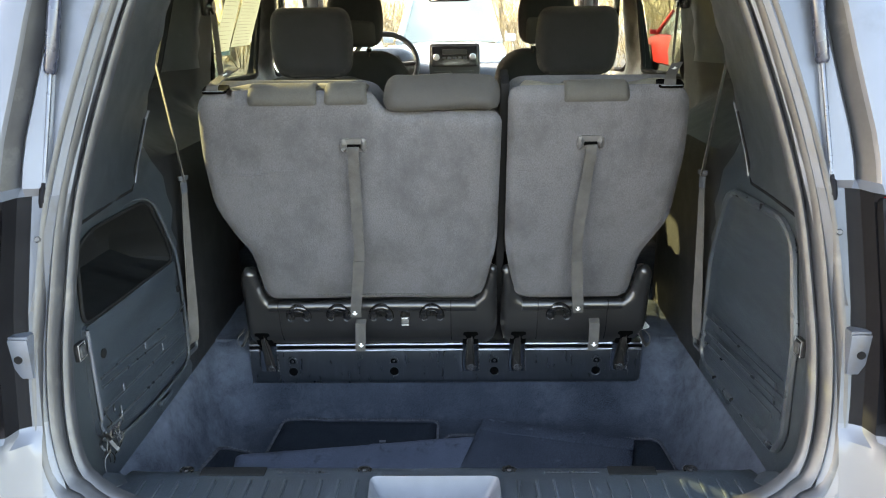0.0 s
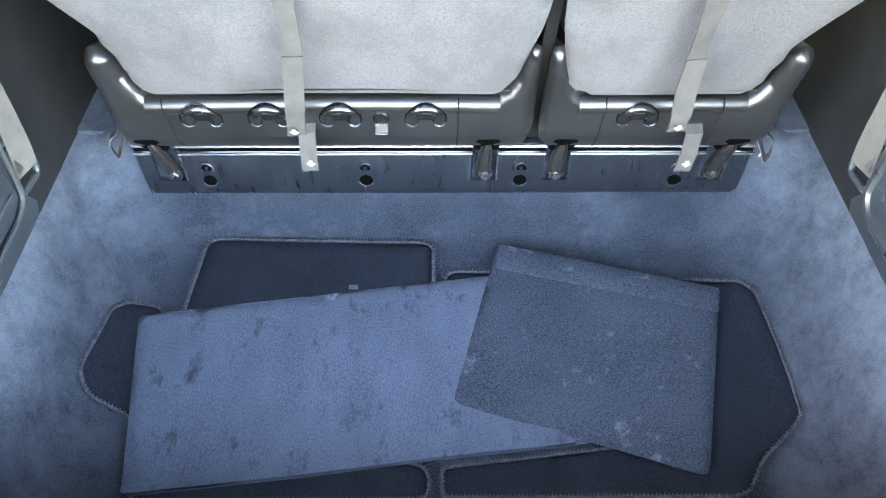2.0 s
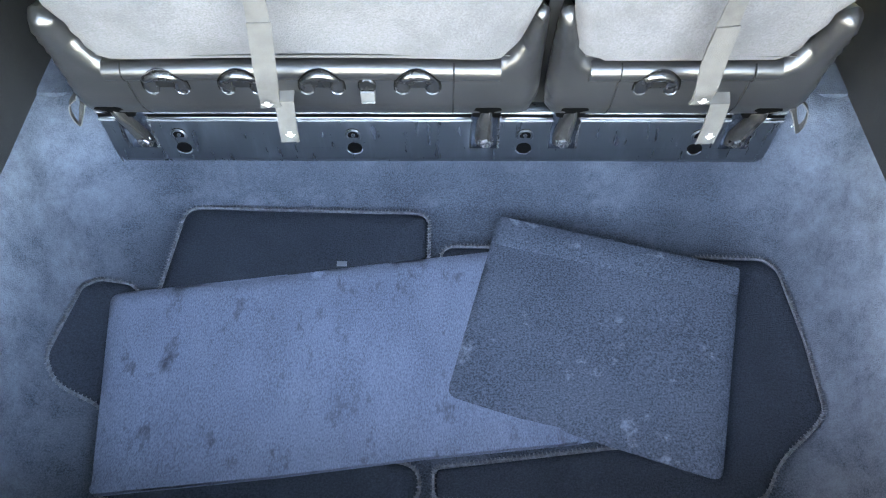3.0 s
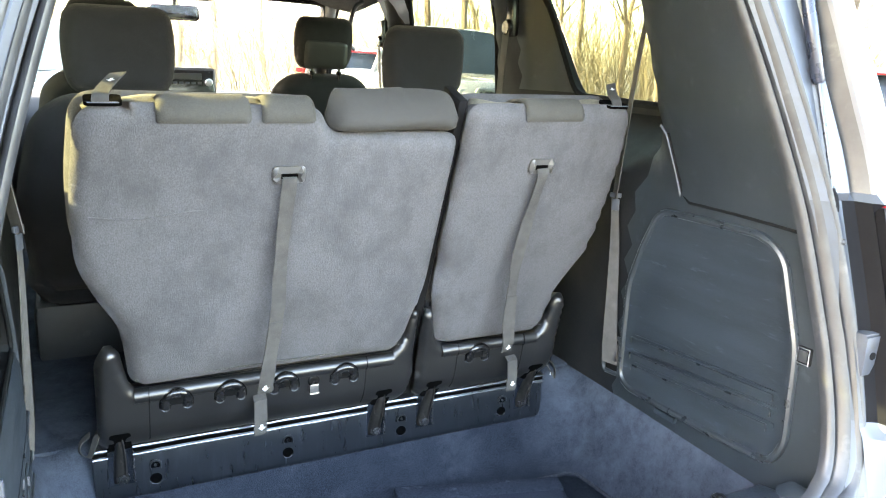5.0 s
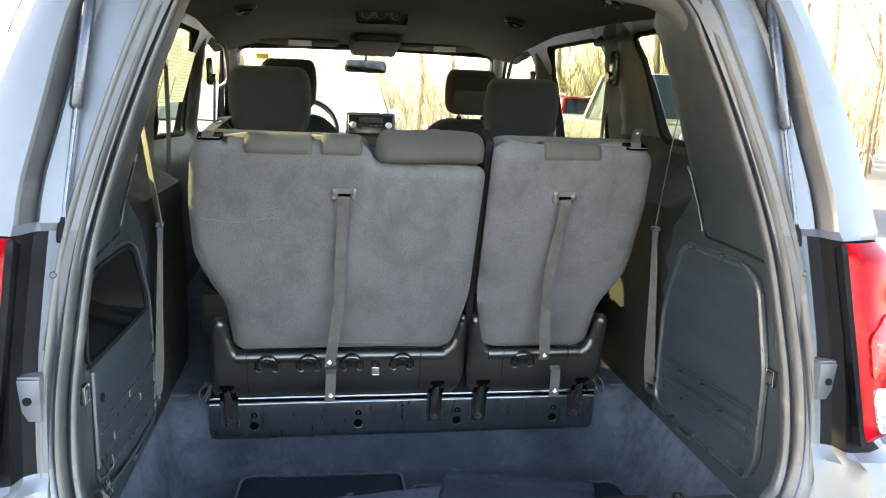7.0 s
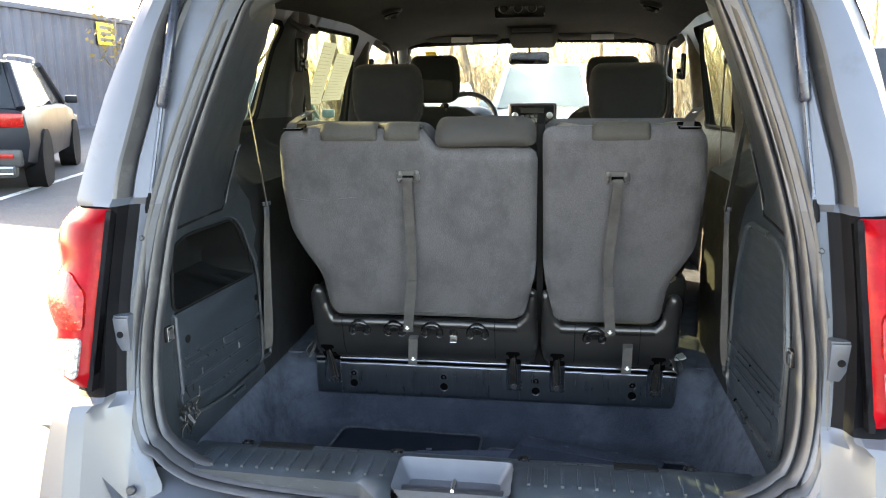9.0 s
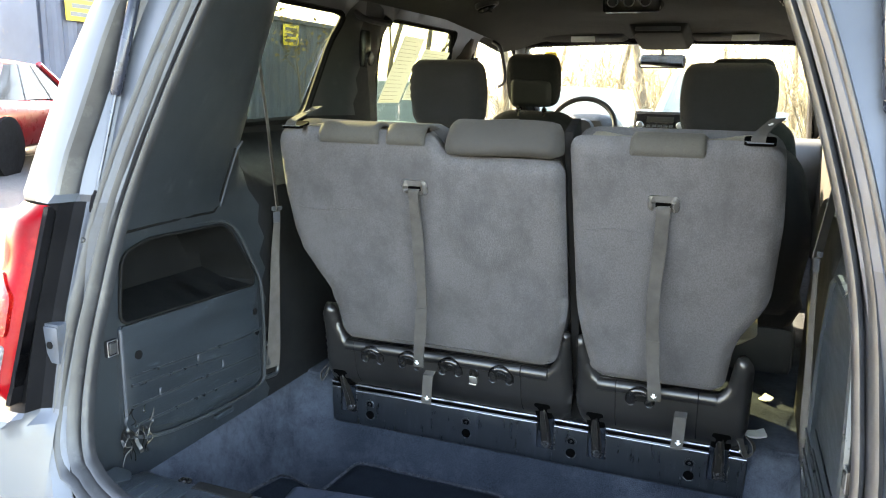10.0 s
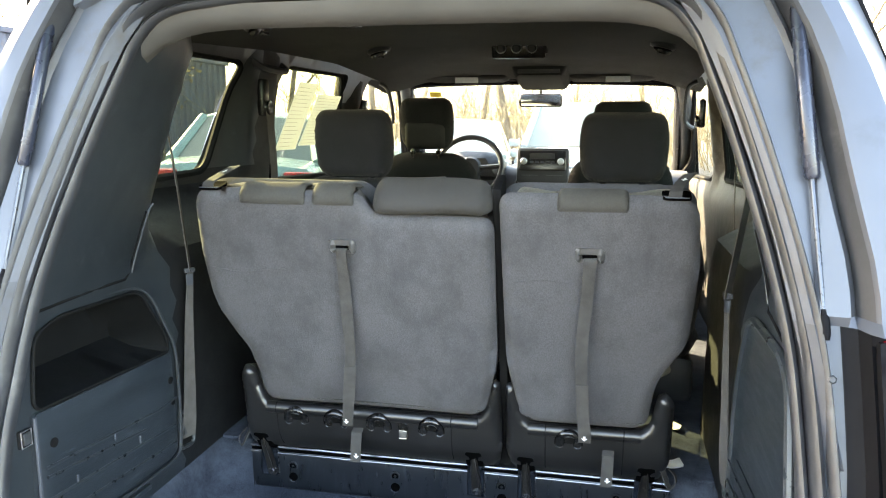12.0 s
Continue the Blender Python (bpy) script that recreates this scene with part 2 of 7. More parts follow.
# flange paint darkened by the gutter's shade beside the lamps
M["gutter"] = surf("shaded_flange_paint", (0.046, 0.053, 0.068), (0.033, 0.039, 0.050), 7, 0.45, metal=0.15, coat=0.1, bump=0.05, bump_scale=90, stain=(14, 0.54, 0.8, (0.032, 0.031, 0.030)))
M["frame_ridge"] = surf("grey_frame_ridge", (0.038, 0.044, 0.049), (0.026, 0.031, 0.035), 9, 0.4, bump=0.3, bump_scale=600, spec=0.5)


def lit_flanks(m, inner, outer, tone):
    """Light on the carpet's two side slopes put into its colour, broken up by noise."""
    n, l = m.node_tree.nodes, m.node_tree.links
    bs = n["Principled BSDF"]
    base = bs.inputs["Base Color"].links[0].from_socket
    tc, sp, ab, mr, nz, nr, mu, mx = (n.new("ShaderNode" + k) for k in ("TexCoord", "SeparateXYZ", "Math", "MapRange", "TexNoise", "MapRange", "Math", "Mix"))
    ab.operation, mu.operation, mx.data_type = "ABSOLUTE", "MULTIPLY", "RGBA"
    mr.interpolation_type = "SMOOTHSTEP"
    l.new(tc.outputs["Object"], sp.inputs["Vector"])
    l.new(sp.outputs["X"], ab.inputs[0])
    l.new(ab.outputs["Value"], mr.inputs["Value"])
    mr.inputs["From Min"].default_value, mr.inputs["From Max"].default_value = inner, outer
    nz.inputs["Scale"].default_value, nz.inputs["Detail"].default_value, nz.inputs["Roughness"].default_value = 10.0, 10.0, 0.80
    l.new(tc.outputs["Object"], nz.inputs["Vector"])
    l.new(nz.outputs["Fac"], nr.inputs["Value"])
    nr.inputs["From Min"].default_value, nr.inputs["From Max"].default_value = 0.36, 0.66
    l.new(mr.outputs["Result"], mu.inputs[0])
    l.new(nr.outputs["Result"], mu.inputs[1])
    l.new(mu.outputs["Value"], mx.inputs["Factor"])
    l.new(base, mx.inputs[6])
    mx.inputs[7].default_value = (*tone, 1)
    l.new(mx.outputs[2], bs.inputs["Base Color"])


# carpet painted paler on its side slopes, as lit
lit_flanks(M["carpet"], 0.48, 0.66, (0.074, 0.085, 0.104))

# ---- builders ----
from mathutils.geometry import delaunay_2d_cdt


def sstep(a, b, t):
    """A smooth step from 0 at a to 1 at b; a may lie above b."""
    t = min(1.0, max(0.0, (t - a) / (b - a)))
    return t * t * (3 - 2 * t)


def table(t, rows):
    """Piecewise linear look-up in rows of (t, value)."""
    if t <= rows[0][0]:
        return rows[0][1]
    for (a, va), (b, vb) in zip(rows, rows[1:]):
        if t <= b:
            return va + (vb - va) * (t - a) / (b - a)
    return rows[-1][1]


def finish(name, bm, mats, smooth=True, recalc=True, sharp=38):
    if recalc:
        bmesh.ops.recalc_face_normals(bm, faces=bm.faces)
    me = bpy.data.meshes.new(name)
    if smooth:
        for f in bm.faces:
            f.smooth = True
        for e in bm.edges:
            if len(e.link_faces) == 2 and e.calc_face_angle(0) > radians(sharp):
                e.smooth = False
    bm.to_mesh(me)
    bm.free()
    for m in mats if isinstance(mats, (list, tuple)) else [mats]:
        me.materials.append(m)
    return me


def part(name, bm, material, parent=None, label="", smooth=True, recalc=True, sharp=38):
    """One mesh object, under a thing or a part when a parent is given; coordinates are the world's."""
    ob = new(name, finish(name, bm, material, smooth, recalc, sharp))
    if parent is not None:
        ob.parent = parent
        base = parent
        m = Matrix.Identity(4)
        while base is not None:
            m = base.matrix_basis if base.parent is None else m
            base = base.parent
        ob.matrix_parent_inverse = m.inverted() if parent.parent is None else Matrix.Identity(4)
    if label:
        ob["label"] = label
    return ob


def thing(name, label, category, at=(0, 0, 0), group="", kind=""):
    ob = new(name)
    ob.empty_display_size = 0.05
    ob.matrix_basis = Matrix.Translation(at)
    return tagged(ob, label, category, group, kind)


def box(bm, c, s, bevel=0.0, m=None, seg=2):
    """A block at c of size s; m turns it about its middle."""
    t = bmesh.new()
    bmesh.ops.create_cube(t, size=1.0)
    for v in t.verts:
        v.co = Vector((v.co.x * s[0], v.co.y * s[1], v.co.z * s[2]))
    if bevel:
        bmesh.ops.bevel(t, geom=list(t.edges), offset=bevel, segments=seg, affect="EDGES", profile=0.6)
    mm = Matrix.Translation(c) @ (m or Matrix.Identity(4))
    return graft(bm, t, mm)


def graft(bm, t, mm=None):
    made = [bm.verts.new(mm @ v.co if mm else v.co) for v in t.verts]
    t.verts.index_update()
    for f in t.faces:
        g = bm.faces.new([made[v.index] for v in f.verts])
        g.material_index = f.material_index
    t.free()
    return bm


def tube(bm, pts, r, seg=8, closed=False, flat=None, caps=True):
    """A round bar along pts; r is one radius or one for each point."""
    pts = [Vector(p) for p in pts]
    n = len(pts)
    rs = r if isinstance(r, (list, tuple)) else [r] * n
    rings, up = [], None
    for i, p in enumerate(pts):
        a = pts[(i - 1) % n] if closed or i else p
        b = pts[(i + 1) % n] if closed or i < n - 1 else p
        d = (b - a).normalized()
        if up is None:
            up = d.orthogonal().normalized() if flat is None else Vector(flat)
        s = d.cross(up)
        s = s.normalized() if s.length > 1e-6 else d.orthogonal().normalized()
        up = s.cross(d).normalized()
        rings.append([bm.verts.new(p + rs[i] * (math.cos(2 * math.pi * k / seg) * s + math.sin(2 * math.pi * k / seg) * up)) for k in range(seg)])
    for i in range(n if closed else n - 1):
        A, B = rings[i], rings[(i + 1) % n]
        for k in range(seg):
            bm.faces.new((A[k], A[(k + 1) % seg], B[(k + 1) % seg], B[k]))
    if caps and not closed:
        bm.faces.new(rings[0][::-1])
        bm.faces.new(rings[-1])
    return bm


def cyl(bm, c, axis, r, length, seg=20, bevel=0.0):
    a = Vector(axis).normalized()
    c = Vector(c)
    h = length / 2
    if bevel:
        return tube(bm, [c - a * h, c - a * (h - bevel), c + a * (h - bevel), c + a * h], [r - bevel, r, r, r - bevel], seg)
    return tube(bm, [c - a * h, c + a * h], r, seg)


def loft(bm, rings, closed=True, mats=None, cap=False):
    vs = [[bm.verts.new(p) for p in ring] for ring in rings]
    for i in range(len(vs) - 1):
        A, B = vs[i], vs[i + 1]
        for k in range(len(A) if closed else len(A) - 1):
            j = (k + 1) % len(A)
            f = bm.faces.new((A[k], A[j], B[j], B[k]))
            if mats:
                f.material_index = mats(i, k)
    if cap:
        bm.faces.new(vs[0][::-1])
        bm.faces.new(vs[-1])
    return bm


def spline(pts, n=6, closed=False):
    """Catmull-Rom through pts."""
    P = [Vector(p) for p in pts]
    out = []
    cnt = len(P)
    for i in range(cnt if closed else cnt - 1):
        if closed:
            a, b, c, d = (P[(i + k) % cnt] for k in (-1, 0, 1, 2))
        else:
            a, b, c, d = P[max(0, i - 1)], P[i], P[i + 1], P[min(cnt - 1, i + 2)]
        for k in range(n):
            t = k / n
            out.append(0.5 * (2 * b + (c - a) * t + (2 * a - 5 * b + 4 * c - d) * t * t + (3 * b - a - 3 * c + d) * t ** 3))
    if not closed:
        out.append(P[-1])
    return out


def rounded(pts, r, n=4):
    """A polygon with its corners rounded; r one radius or one for each corner."""
    P = [Vector((p[0], p[1])) for p in pts]
    out = []
    for i, p in enumerate(P):
        rr = r[i] if isinstance(r, (list, tuple)) else r
        a, b = P[i - 1] - p, P[(i + 1) % len(P)] - p
        d = min(rr, a.length * 0.45, b.length * 0.45)
        if d < 1e-5:
            out.append((p.x, p.y))
            continue
        A, B = p + a.normalized() * d, p + b.normalized() * d
        for k in range(n + 1):
            t = k / n
            q = (1 - t) ** 2 * A + 2 * t * (1 - t) * p + t * t * B
            out.append((q.x, q.y))
    return out


def dense(loop, step):
    out = []
    for i, a in enumerate(loop):
        b = loop[(i + 1) % len(loop)]
        k = max(1, int(math.hypot(b[0] - a[0], b[1] - a[1]) / step))
        out += [(a[0] + (b[0] - a[0]) * j / k, a[1] + (b[1] - a[1]) * j / k) for j in range(k)]
    return out


def inside(p, loop):
    c = False
    for i in range(len(loop)):
        (x1, y1), (x2, y2) = loop[i - 1], loop[i]
        if (y1 > p[1]) != (y2 > p[1]) and p[0] < (x2 - x1) * (p[1] - y1) / (y2 - y1) + x1:
            c = not c
    return c


def edge_dist(P, loops):
    """Distance of each point of P to the nearest edge of the loops."""
    P = np.asarray(P, float)
    best = np.full(len(P), 1e9)
    for loop in loops:
        L = np.asarray(loop, float)
        for i in range(len(L)):
            a, b = L[i - 1], L[i]
            d = b - a
            t = np.clip(((P - a) @ d) / max(1e-12, d @ d), 0, 1)
            best = np.minimum(best, np.hypot(*(P - a - t[:, None] * d).T))
    return best


def tri_fill(outline, holes, step):
    loops = [dense(outline, step)] + [dense(h, step) for h in holes]
    pts, edges = [], []
    for lp in loops:
        o = len(pts)
        pts += lp
        edges += [(o + i, o + (i + 1) % len(lp)) for i in range(len(lp))]
    xs, ys = [p[0] for p in loops[0]], [p[1] for p in loops[0]]
    grid = []
    row, y = 0, min(ys) + step * 0.6
    while y < max(ys):
        x = min(xs) + step * (0.6 + 0.5 * (row % 2))
        while x < max(xs):
            if inside((x, y), loops[0]) and not any(inside((x, y), h) for h in loops[1:]):
                grid.append((x, y))
            x += step
        y += step * 0.87
        row += 1
    if grid:
        d = edge_dist(grid, loops)
        grid = [g for g, dd in zip(grid, d) if dd > step * 0.45]
    vs, _, fs, *_ = delaunay_2d_cdt([Vector(p) for p in pts + grid], edges, [], 0, 1e-6)
    tris = []
    for f in fs:
        c = sum((vs[i] for i in f), Vector((0, 0))) / len(f)
        if inside(c, loops[0]) and not any(inside(c, h) for h in loops[1:]):
            tris.append(tuple(f))
    return [(v.x, v.y) for v in vs], tris, loops


def slab(bm, outline, holes, step, front, back, mats=(0, 0, 0)):
    """A sheet with thickness over a flat outline: front and back map (u, v, d) to the world, d the distance from the edge."""
    vs, tris, loops = tri_fill(outline, holes, step)
    d = edge_dist(vs, loops)
    A = [bm.verts.new(front(u, v, dd)) for (u, v), dd in zip(vs, d)]
    B = [bm.verts.new(back(u, v, dd)) for (u, v), dd in zip(vs, d)]
    count = {}
    for t in tris:
        bm.faces.new([A[i] for i in t]).material_index = mats[0]
        bm.faces.new([B[i] for i in reversed(t)]).material_index = mats[1]
        for i in range(3):
            e = (t[i], t[(i + 1) % 3])
            count[e] = 1
    for (i, j) in count:
        if (j, i) not in count:
            bm.faces.new((A[j], A[i], B[i], B[j])).material_index = mats[2]
    used = {i for t in tris for i in t}
    for i in range(len(vs)):
        if i not in used:
            bm.verts.remove(A[i])
            bm.verts.remove(B[i])
    return bm


def dome(d, r):
    """Rounded edge: 0 at the rim, 1 from r inwards."""
    t = min(1.0, d / r)
    return math.sqrt(max(0.0, 1 - (1 - t) ** 2))


def pillow(bm, outline, step, place, thick_front, thick_back, r, wave=0.0, seed=0.0, holes=()):
    """A soft slab: place(u, v, w) maps to the world, w is the height out of the plane."""
    def wob(u, v):
        return wave * noise.noise(Vector((u * 5 + seed, v * 5, seed))) if wave else 0.0
    return slab(bm, outline, list(holes), step,
                lambda u, v, d: place(u, v, thick_front * dome(d, r) + wob(u, v) * min(1, d / r)),
                lambda u, v, d: place(u, v, -thick_back * dome(d, r)))


def ribbon(bm, pts, width, thick, side):
    """A flat strap along pts; side is the direction across it, one or one for each point."""
    rings = []
    P = [Vector(p) for p in pts]
    for i, p in enumerate(P):
        s = Vector(side[i] if isinstance(side, list) else side).normalized()
        d = (P[min(i + 1, len(P) - 1)] - P[max(i - 1, 0)]).normalized()
        n = d.cross(s).normalized()
        w = (width[i] if isinstance(width, list) else width) / 2
        rings.append([p - s * w - n * thick / 2, p + s * w - n * thick / 2, p + s * w + n * thick / 2, p - s * w + n * thick / 2])
    return loft(bm, rings, True, cap=True)


# ---- the van: shell and trim ----
def P(z):
    """How far ahead the plane of the tailgate opening lies at height z."""
    return 1.21 + (z - 0.515) * 0.30


SEAL = [(0, 0.528), (0.30, 0.531), (0.50, 0.546), (0.585, 0.566), (0.637, 0.605), (0.660, 0.68), (0.667, 0.79), (0.662, 0.89), (0.646, 1.05), (0.614, 1.19), (0.566, 1.35), (0.520, 1.48), (0.494, 1.540), (0.45, 1.580), (0.35, 1.597), (0.2, 1.606)]
loop_half = [Vector((x, z, 0)) for x, z in SEAL]
SEAL_LOOP = spline(loop_half + [Vector((0, 1.610, 0))] + [Vector((-p.x, p.y, 0)) for p in reversed(loop_half[1:])], 5, closed=True)
W_SEAL = [(z, x) for x, z in SEAL[4:13]]
W1 = [(0.50, 0.66), (0.56, 0.692), (0.68, 0.718), (0.785, 0.728), (0.895, 0.723), (1.062, 0.69), (1.233, 0.65), (1.385, 0.60), (1.528, 0.545), (1.60, 0.50), (1.66, 0.46)]
W2 = [(0.50, 0.74), (0.84, 0.765), (0.95, 0.762), (1.176, 0.750), (1.314, 0.718), (1.455, 0.690), (1.55, 0.655), (1.66, 0.60)]
W3 = [(0.40, 0.915), (0.60, 0.900), (0.69, 0.885), (0.75, 0.915), (0.9, 0.915), (1.09, 0.905), (1.233, 0.876), (1.35, 0.846), (1.5, 0.792), (1.6, 0.745), (1.68, 0.69)]


def outer_x(y, z):
    x = 0.965 - max(0, z - 1.08) * 0.20 - max(0, z - 1.45) * 0.25
    x -= 0.30 * max(0, 1.75 - y) ** 1.6 + 0.075 * max(0, 2.2 - y) ** 1.5
    x -= 0.12 * max(0, y - 5.4) ** 1.5
    return x - 0.03 * max(0, 0.6 - z)


def inner_x(y, z):
    low = 0.687 + (z - 0.53) * 0.006
    low += (0.86 - low) * sstep(2.45, 2.75, y)
    up = table(z, W_SEAL) + 0.016 + max(0, y - P(z)) * 0.13 if z > 0.9 else low
    glass = 0.905 - (z - 1.25) * 0.13
    pillar = glass - 0.05 * sstep(2.60, 2.70, y) * (1 - sstep(2.90, 2.98, y))
    pillar -= 0.035 * sstep(3.84, 3.90, y) * (1 - sstep(3.96, 4.02, y))
    front = low + (pillar - low) * sstep(1.05, 1.20, z)
    rear = low + (up - low) * sstep(0.98, 1.06, z)
    return rear + (front - rear) * sstep(1.84, 2.03, y)


QUARTER = rounded([(1.97, 1.225), (2.49, 1.235), (2.66, 1.60), (2.10, 1.60), (1.97, 1.53)], 0.05)
SLIDER = rounded([(2.91, 1.17), (3.72, 1.15), (3.74, 1.615), (3.0, 1.61)], 0.06)
FRONT = rounded([(4.03, 1.13), (5.24, 1.08), (4.74, 1.60), (4.04, 1.615)], 0.05)
REAR_EDGE = [(P(z) + 0.05, z) for z in (1.60, 1.45, 1.25, 1.05, 0.85, 0.65, 0.52)]
OUTLINE = [(1.56, 1.645), (4.62, 1.655)] + [(4.94, 1.45), (5.47, 1.06), (6.15, 0.88), (6.32, 0.70), (6.32, 0.30)] + [(1.33, 0.30), (1.30, 0.45)] + REAR_EDGE[::-1]

BIN = rounded([(1.775, 1.0), (1.50, 1.008), (1.43, 0.985), (1.412, 0.838), (1.885, 0.820), (1.87, 0.87)], 0.03)
minivan = thing("minivan", "silver-grey minivan with its tailgate raised, parked on asphalt", "minivan", (0, 3.6, 0))
WINDOWS = (("quarter", QUARTER, "tint"), ("sliding door", SLIDER, "tint"), ("front door", FRONT, "glass"))
for side, sname in ((-1, "left"), (1, "right")):
    bm = bmesh.new()
    slab(bm, OUTLINE, [QUARTER, SLIDER, FRONT] + ([BIN] if side < 0 else []), 0.05,
         lambda y, z, d: Vector((side * inner_x(y, z) if y < 5.47 else side * (outer_x(y, z) - 0.03), y, z)),
         lambda y, z, d: Vector((side * outer_x(y, z), y, z)), (0, 1, 2))
    # wall faces beside and ahead of the third row take the shade-darkened trim
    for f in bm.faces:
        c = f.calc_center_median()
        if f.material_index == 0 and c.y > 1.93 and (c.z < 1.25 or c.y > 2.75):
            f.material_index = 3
    wall = part("wall_" + sname, bm, [M["trim"], M["paint"], M["dark"], M["shaded_trim"]])
    bm = bmesh.new()
    slab(bm, rounded([(1.99, 0.965), (2.42, 0.950), (2.46, 0.985), (2.44, 1.005), (2.02, 1.010)], 0.015), [], 0.03, lambda y, z, d: Vector((side * (0.735 - 0.020 * dome(d, 0.02)), y, z)), lambda y, z, d: Vector((side * 0.86, y, z)))
    rest = part("armrest", bm, M["vinyl"], wall, "black padded armrest beside the third row")
    bm = bmesh.new()
    tube(bm, [(side * (0.775 + 0.032 * math.cos(a)), 2.10 + 0.034 * math.sin(a), 1.0095) for a in np.linspace(0, 2 * math.pi, 21)[:-1]], 0.004, 6, closed=True)
    part("cup_ring", bm, M["gloss_black"], rest)
    tagged(wall, "dark grey moulded plastic side trim of the van, with window openings", "side wall", kind="structure")
    if side < 0:
        bm = bmesh.new()
        slab(bm, [(1.38, 0.78), (1.92, 0.78), (1.92, 1.04), (1.38, 1.04)], [], 0.06, lambda y, z, d: Vector((-outer_x(y, z) - 0.004, y, z)), lambda y, z, d: Vector((-outer_x(y, z) + 0.01, y, z)))
        part("outer_skin", bm, M["paint"], wall)
    for wi, (wname, hole, gm) in enumerate(WINDOWS):
        bm = bmesh.new()
        slab(bm, hole, [], 0.08,
             lambda y, z, d: Vector((side * (0.5 * inner_x(y, z) + 0.5 * outer_x(y, z) + 0.012), y, z)),
             lambda y, z, d: Vector((side * (0.5 * inner_x(y, z) + 0.5 * outer_x(y, z) + 0.016), y, z)))
        g = part("window_%d" % (wi + 1 + (3 if side > 0 else 0)), bm, M[gm])
        g.visible_shadow = gm == "tint"
        tagged(g, "%s glass of the %s window" % ("lightly tinted" if gm == "tint" else "clear", wname), "car window", kind="structure")
        bm = bmesh.new()
        tube(bm, [(side * (inner_x(y, z) - 0.004), y, z) for y, z in dense(hole, 0.05)], 0.012, 6, closed=True)
        part("window_frame", bm, M["dark"], g)

# rear corner panels: gutter, step and outer face
def corner_section(z, side):
    a, b, c, p = table(z, W1), table(z, W2), table(z, W3), P(z)
    low = (1 - sstep(1.075, 1.11, z)) * sstep(0.685, 0.71, z)          # beside the lamps the outer face lies deeper
    up = sstep(1.098, 1.112, z)                                       # above them a raised web and a channel
    flush = (1 - low) * sstep(0.95, 1.0, z)
    c -= 0.045 * low + 0.020 * flush
    bw = table(z, [(1.10, 0.046), (1.20, 0.040), (1.31, 0.020), (1.40, 0.006), (1.66, 0.004)])
    g = b - 0.008
    high = [(g - bw - 0.006, p + 0.010), (g - bw, p + 0.003), (g - 0.5 * bw, p - 0.002), (g - 0.004, p - 0.003), (g + 0.003, p + 0.006), (g + 0.006, p + 0.010), (g + 0.022, p - 0.028), (g + 0.027, p - 0.036)]
    deep = [(b - 0.040, p + 0.008), (b - 0.032, p + 0.008), (b - 0.025, p + 0.008), (b - 0.015, p + 0.003), (b - 0.004, p - 0.004), (b, p - 0.020), (b + 0.004, p - 0.035), (b + 0.016, p - 0.058 + 0.03 * low)]
    foot = 1 - sstep(0.678, 0.694, z)                                 # under the lamps the gutter flares out to a crease
    ramp = [(0.714 + 0.0105 * k, p + 0.004 - 0.064 * (k / 7) ** 1.2) for k in range(8)]
    deep = [(u0 + (u1 - u0) * foot, v0 + (v1 - v0) * foot) for (u0, v0), (u1, v1) in zip(deep, ramp)]
    web = [(u0 + (u1 - u0) * up, v0 + (v1 - v0) * up) for (u0, v0), (u1, v1) in zip(deep, high)]
    pts = [(a - 0.012, p + 0.03), (a + 0.012, p + 0.006)] + web + [
           (0.5 * (b + c), p - 0.068 + 0.045 * low + 0.026 * flush), (c - 0.02, p - 0.05 + 0.04 * low + 0.016 * flush), (c, p - 0.01 + 0.014 * flush), (0.5 * (c + outer_x(p + 0.14, z)) + 0.012, p + 0.06), (outer_x(p + 0.14, z) + 0.004, p + 0.14)]
    return [Vector((side * x, y, z)) for x, y in pts]


zs = [0.40, 0.45, 0.50, 0.54, 0.58, 0.62, 0.65, 0.675, 0.69, 0.70, 0.715, 0.74, 0.80, 0.90, 1.0, 1.07, 1.085, 1.10, 1.115, 1.15, 1.2, 1.27, 1.34, 1.41, 1.48, 1.54, 1.60, 1.66]
for side in (-1, 1):
    bm = bmesh.new()
    # channel wall above the lamps takes dark rubber to stand for its shade
    loft(bm, [corner_section(z, side) for z in zs], False,
         mats=lambda i, k: (2 if 0.69 < zs[i] < 1.095 and 4 <= k < 11 else 3 if zs[i] > 1.105 and 6 <= k < 8 else 4 if 0.69 < zs[i] < 1.095 and k < 4 else 1 if k < 2 or (0.69 < zs[i] < 1.095 and k < 7) or (zs[i] > 1.095 and k < 3) else 0))
    part("corner_panel", bm, [M["paint"], M["flange"], M["panel"], M["rubber"], M["gutter"]], minivan, sharp=26)

# rubber seal round the opening: a ridged band
prof = [(0.016, 0.062), (0.014, 0.050), (0.017, 0.040), (0.023, 0.036), (0.029, 0.041), (0.031, 0.050), (0.033, 0.040), (0.037, 0.024), (0.044, 0.018), (0.050, 0.024), (0.052, 0.034), (0.054, 0.022), (0.059, 0.006), (0.065, 0.004), (0.068, 0.012)]
rings = []
n = len(SEAL_LOOP)
for i, p in enumerate(SEAL_LOOP):
    d = (SEAL_LOOP[(i + 1) % n] - SEAL_LOOP[i - 1]).normalized()
    o = Vector((d.y, -d.x, 0))
    k = 1.0 if p.y > 0.6 else 0.75
    rings.append([Vector((p.x + o.x * a * k, P(p.y) + b, p.y + o.y * a * k)) for a, b in prof])
rings.append(rings[0])
bm = bmesh.new()
loft(bm, rings, False)
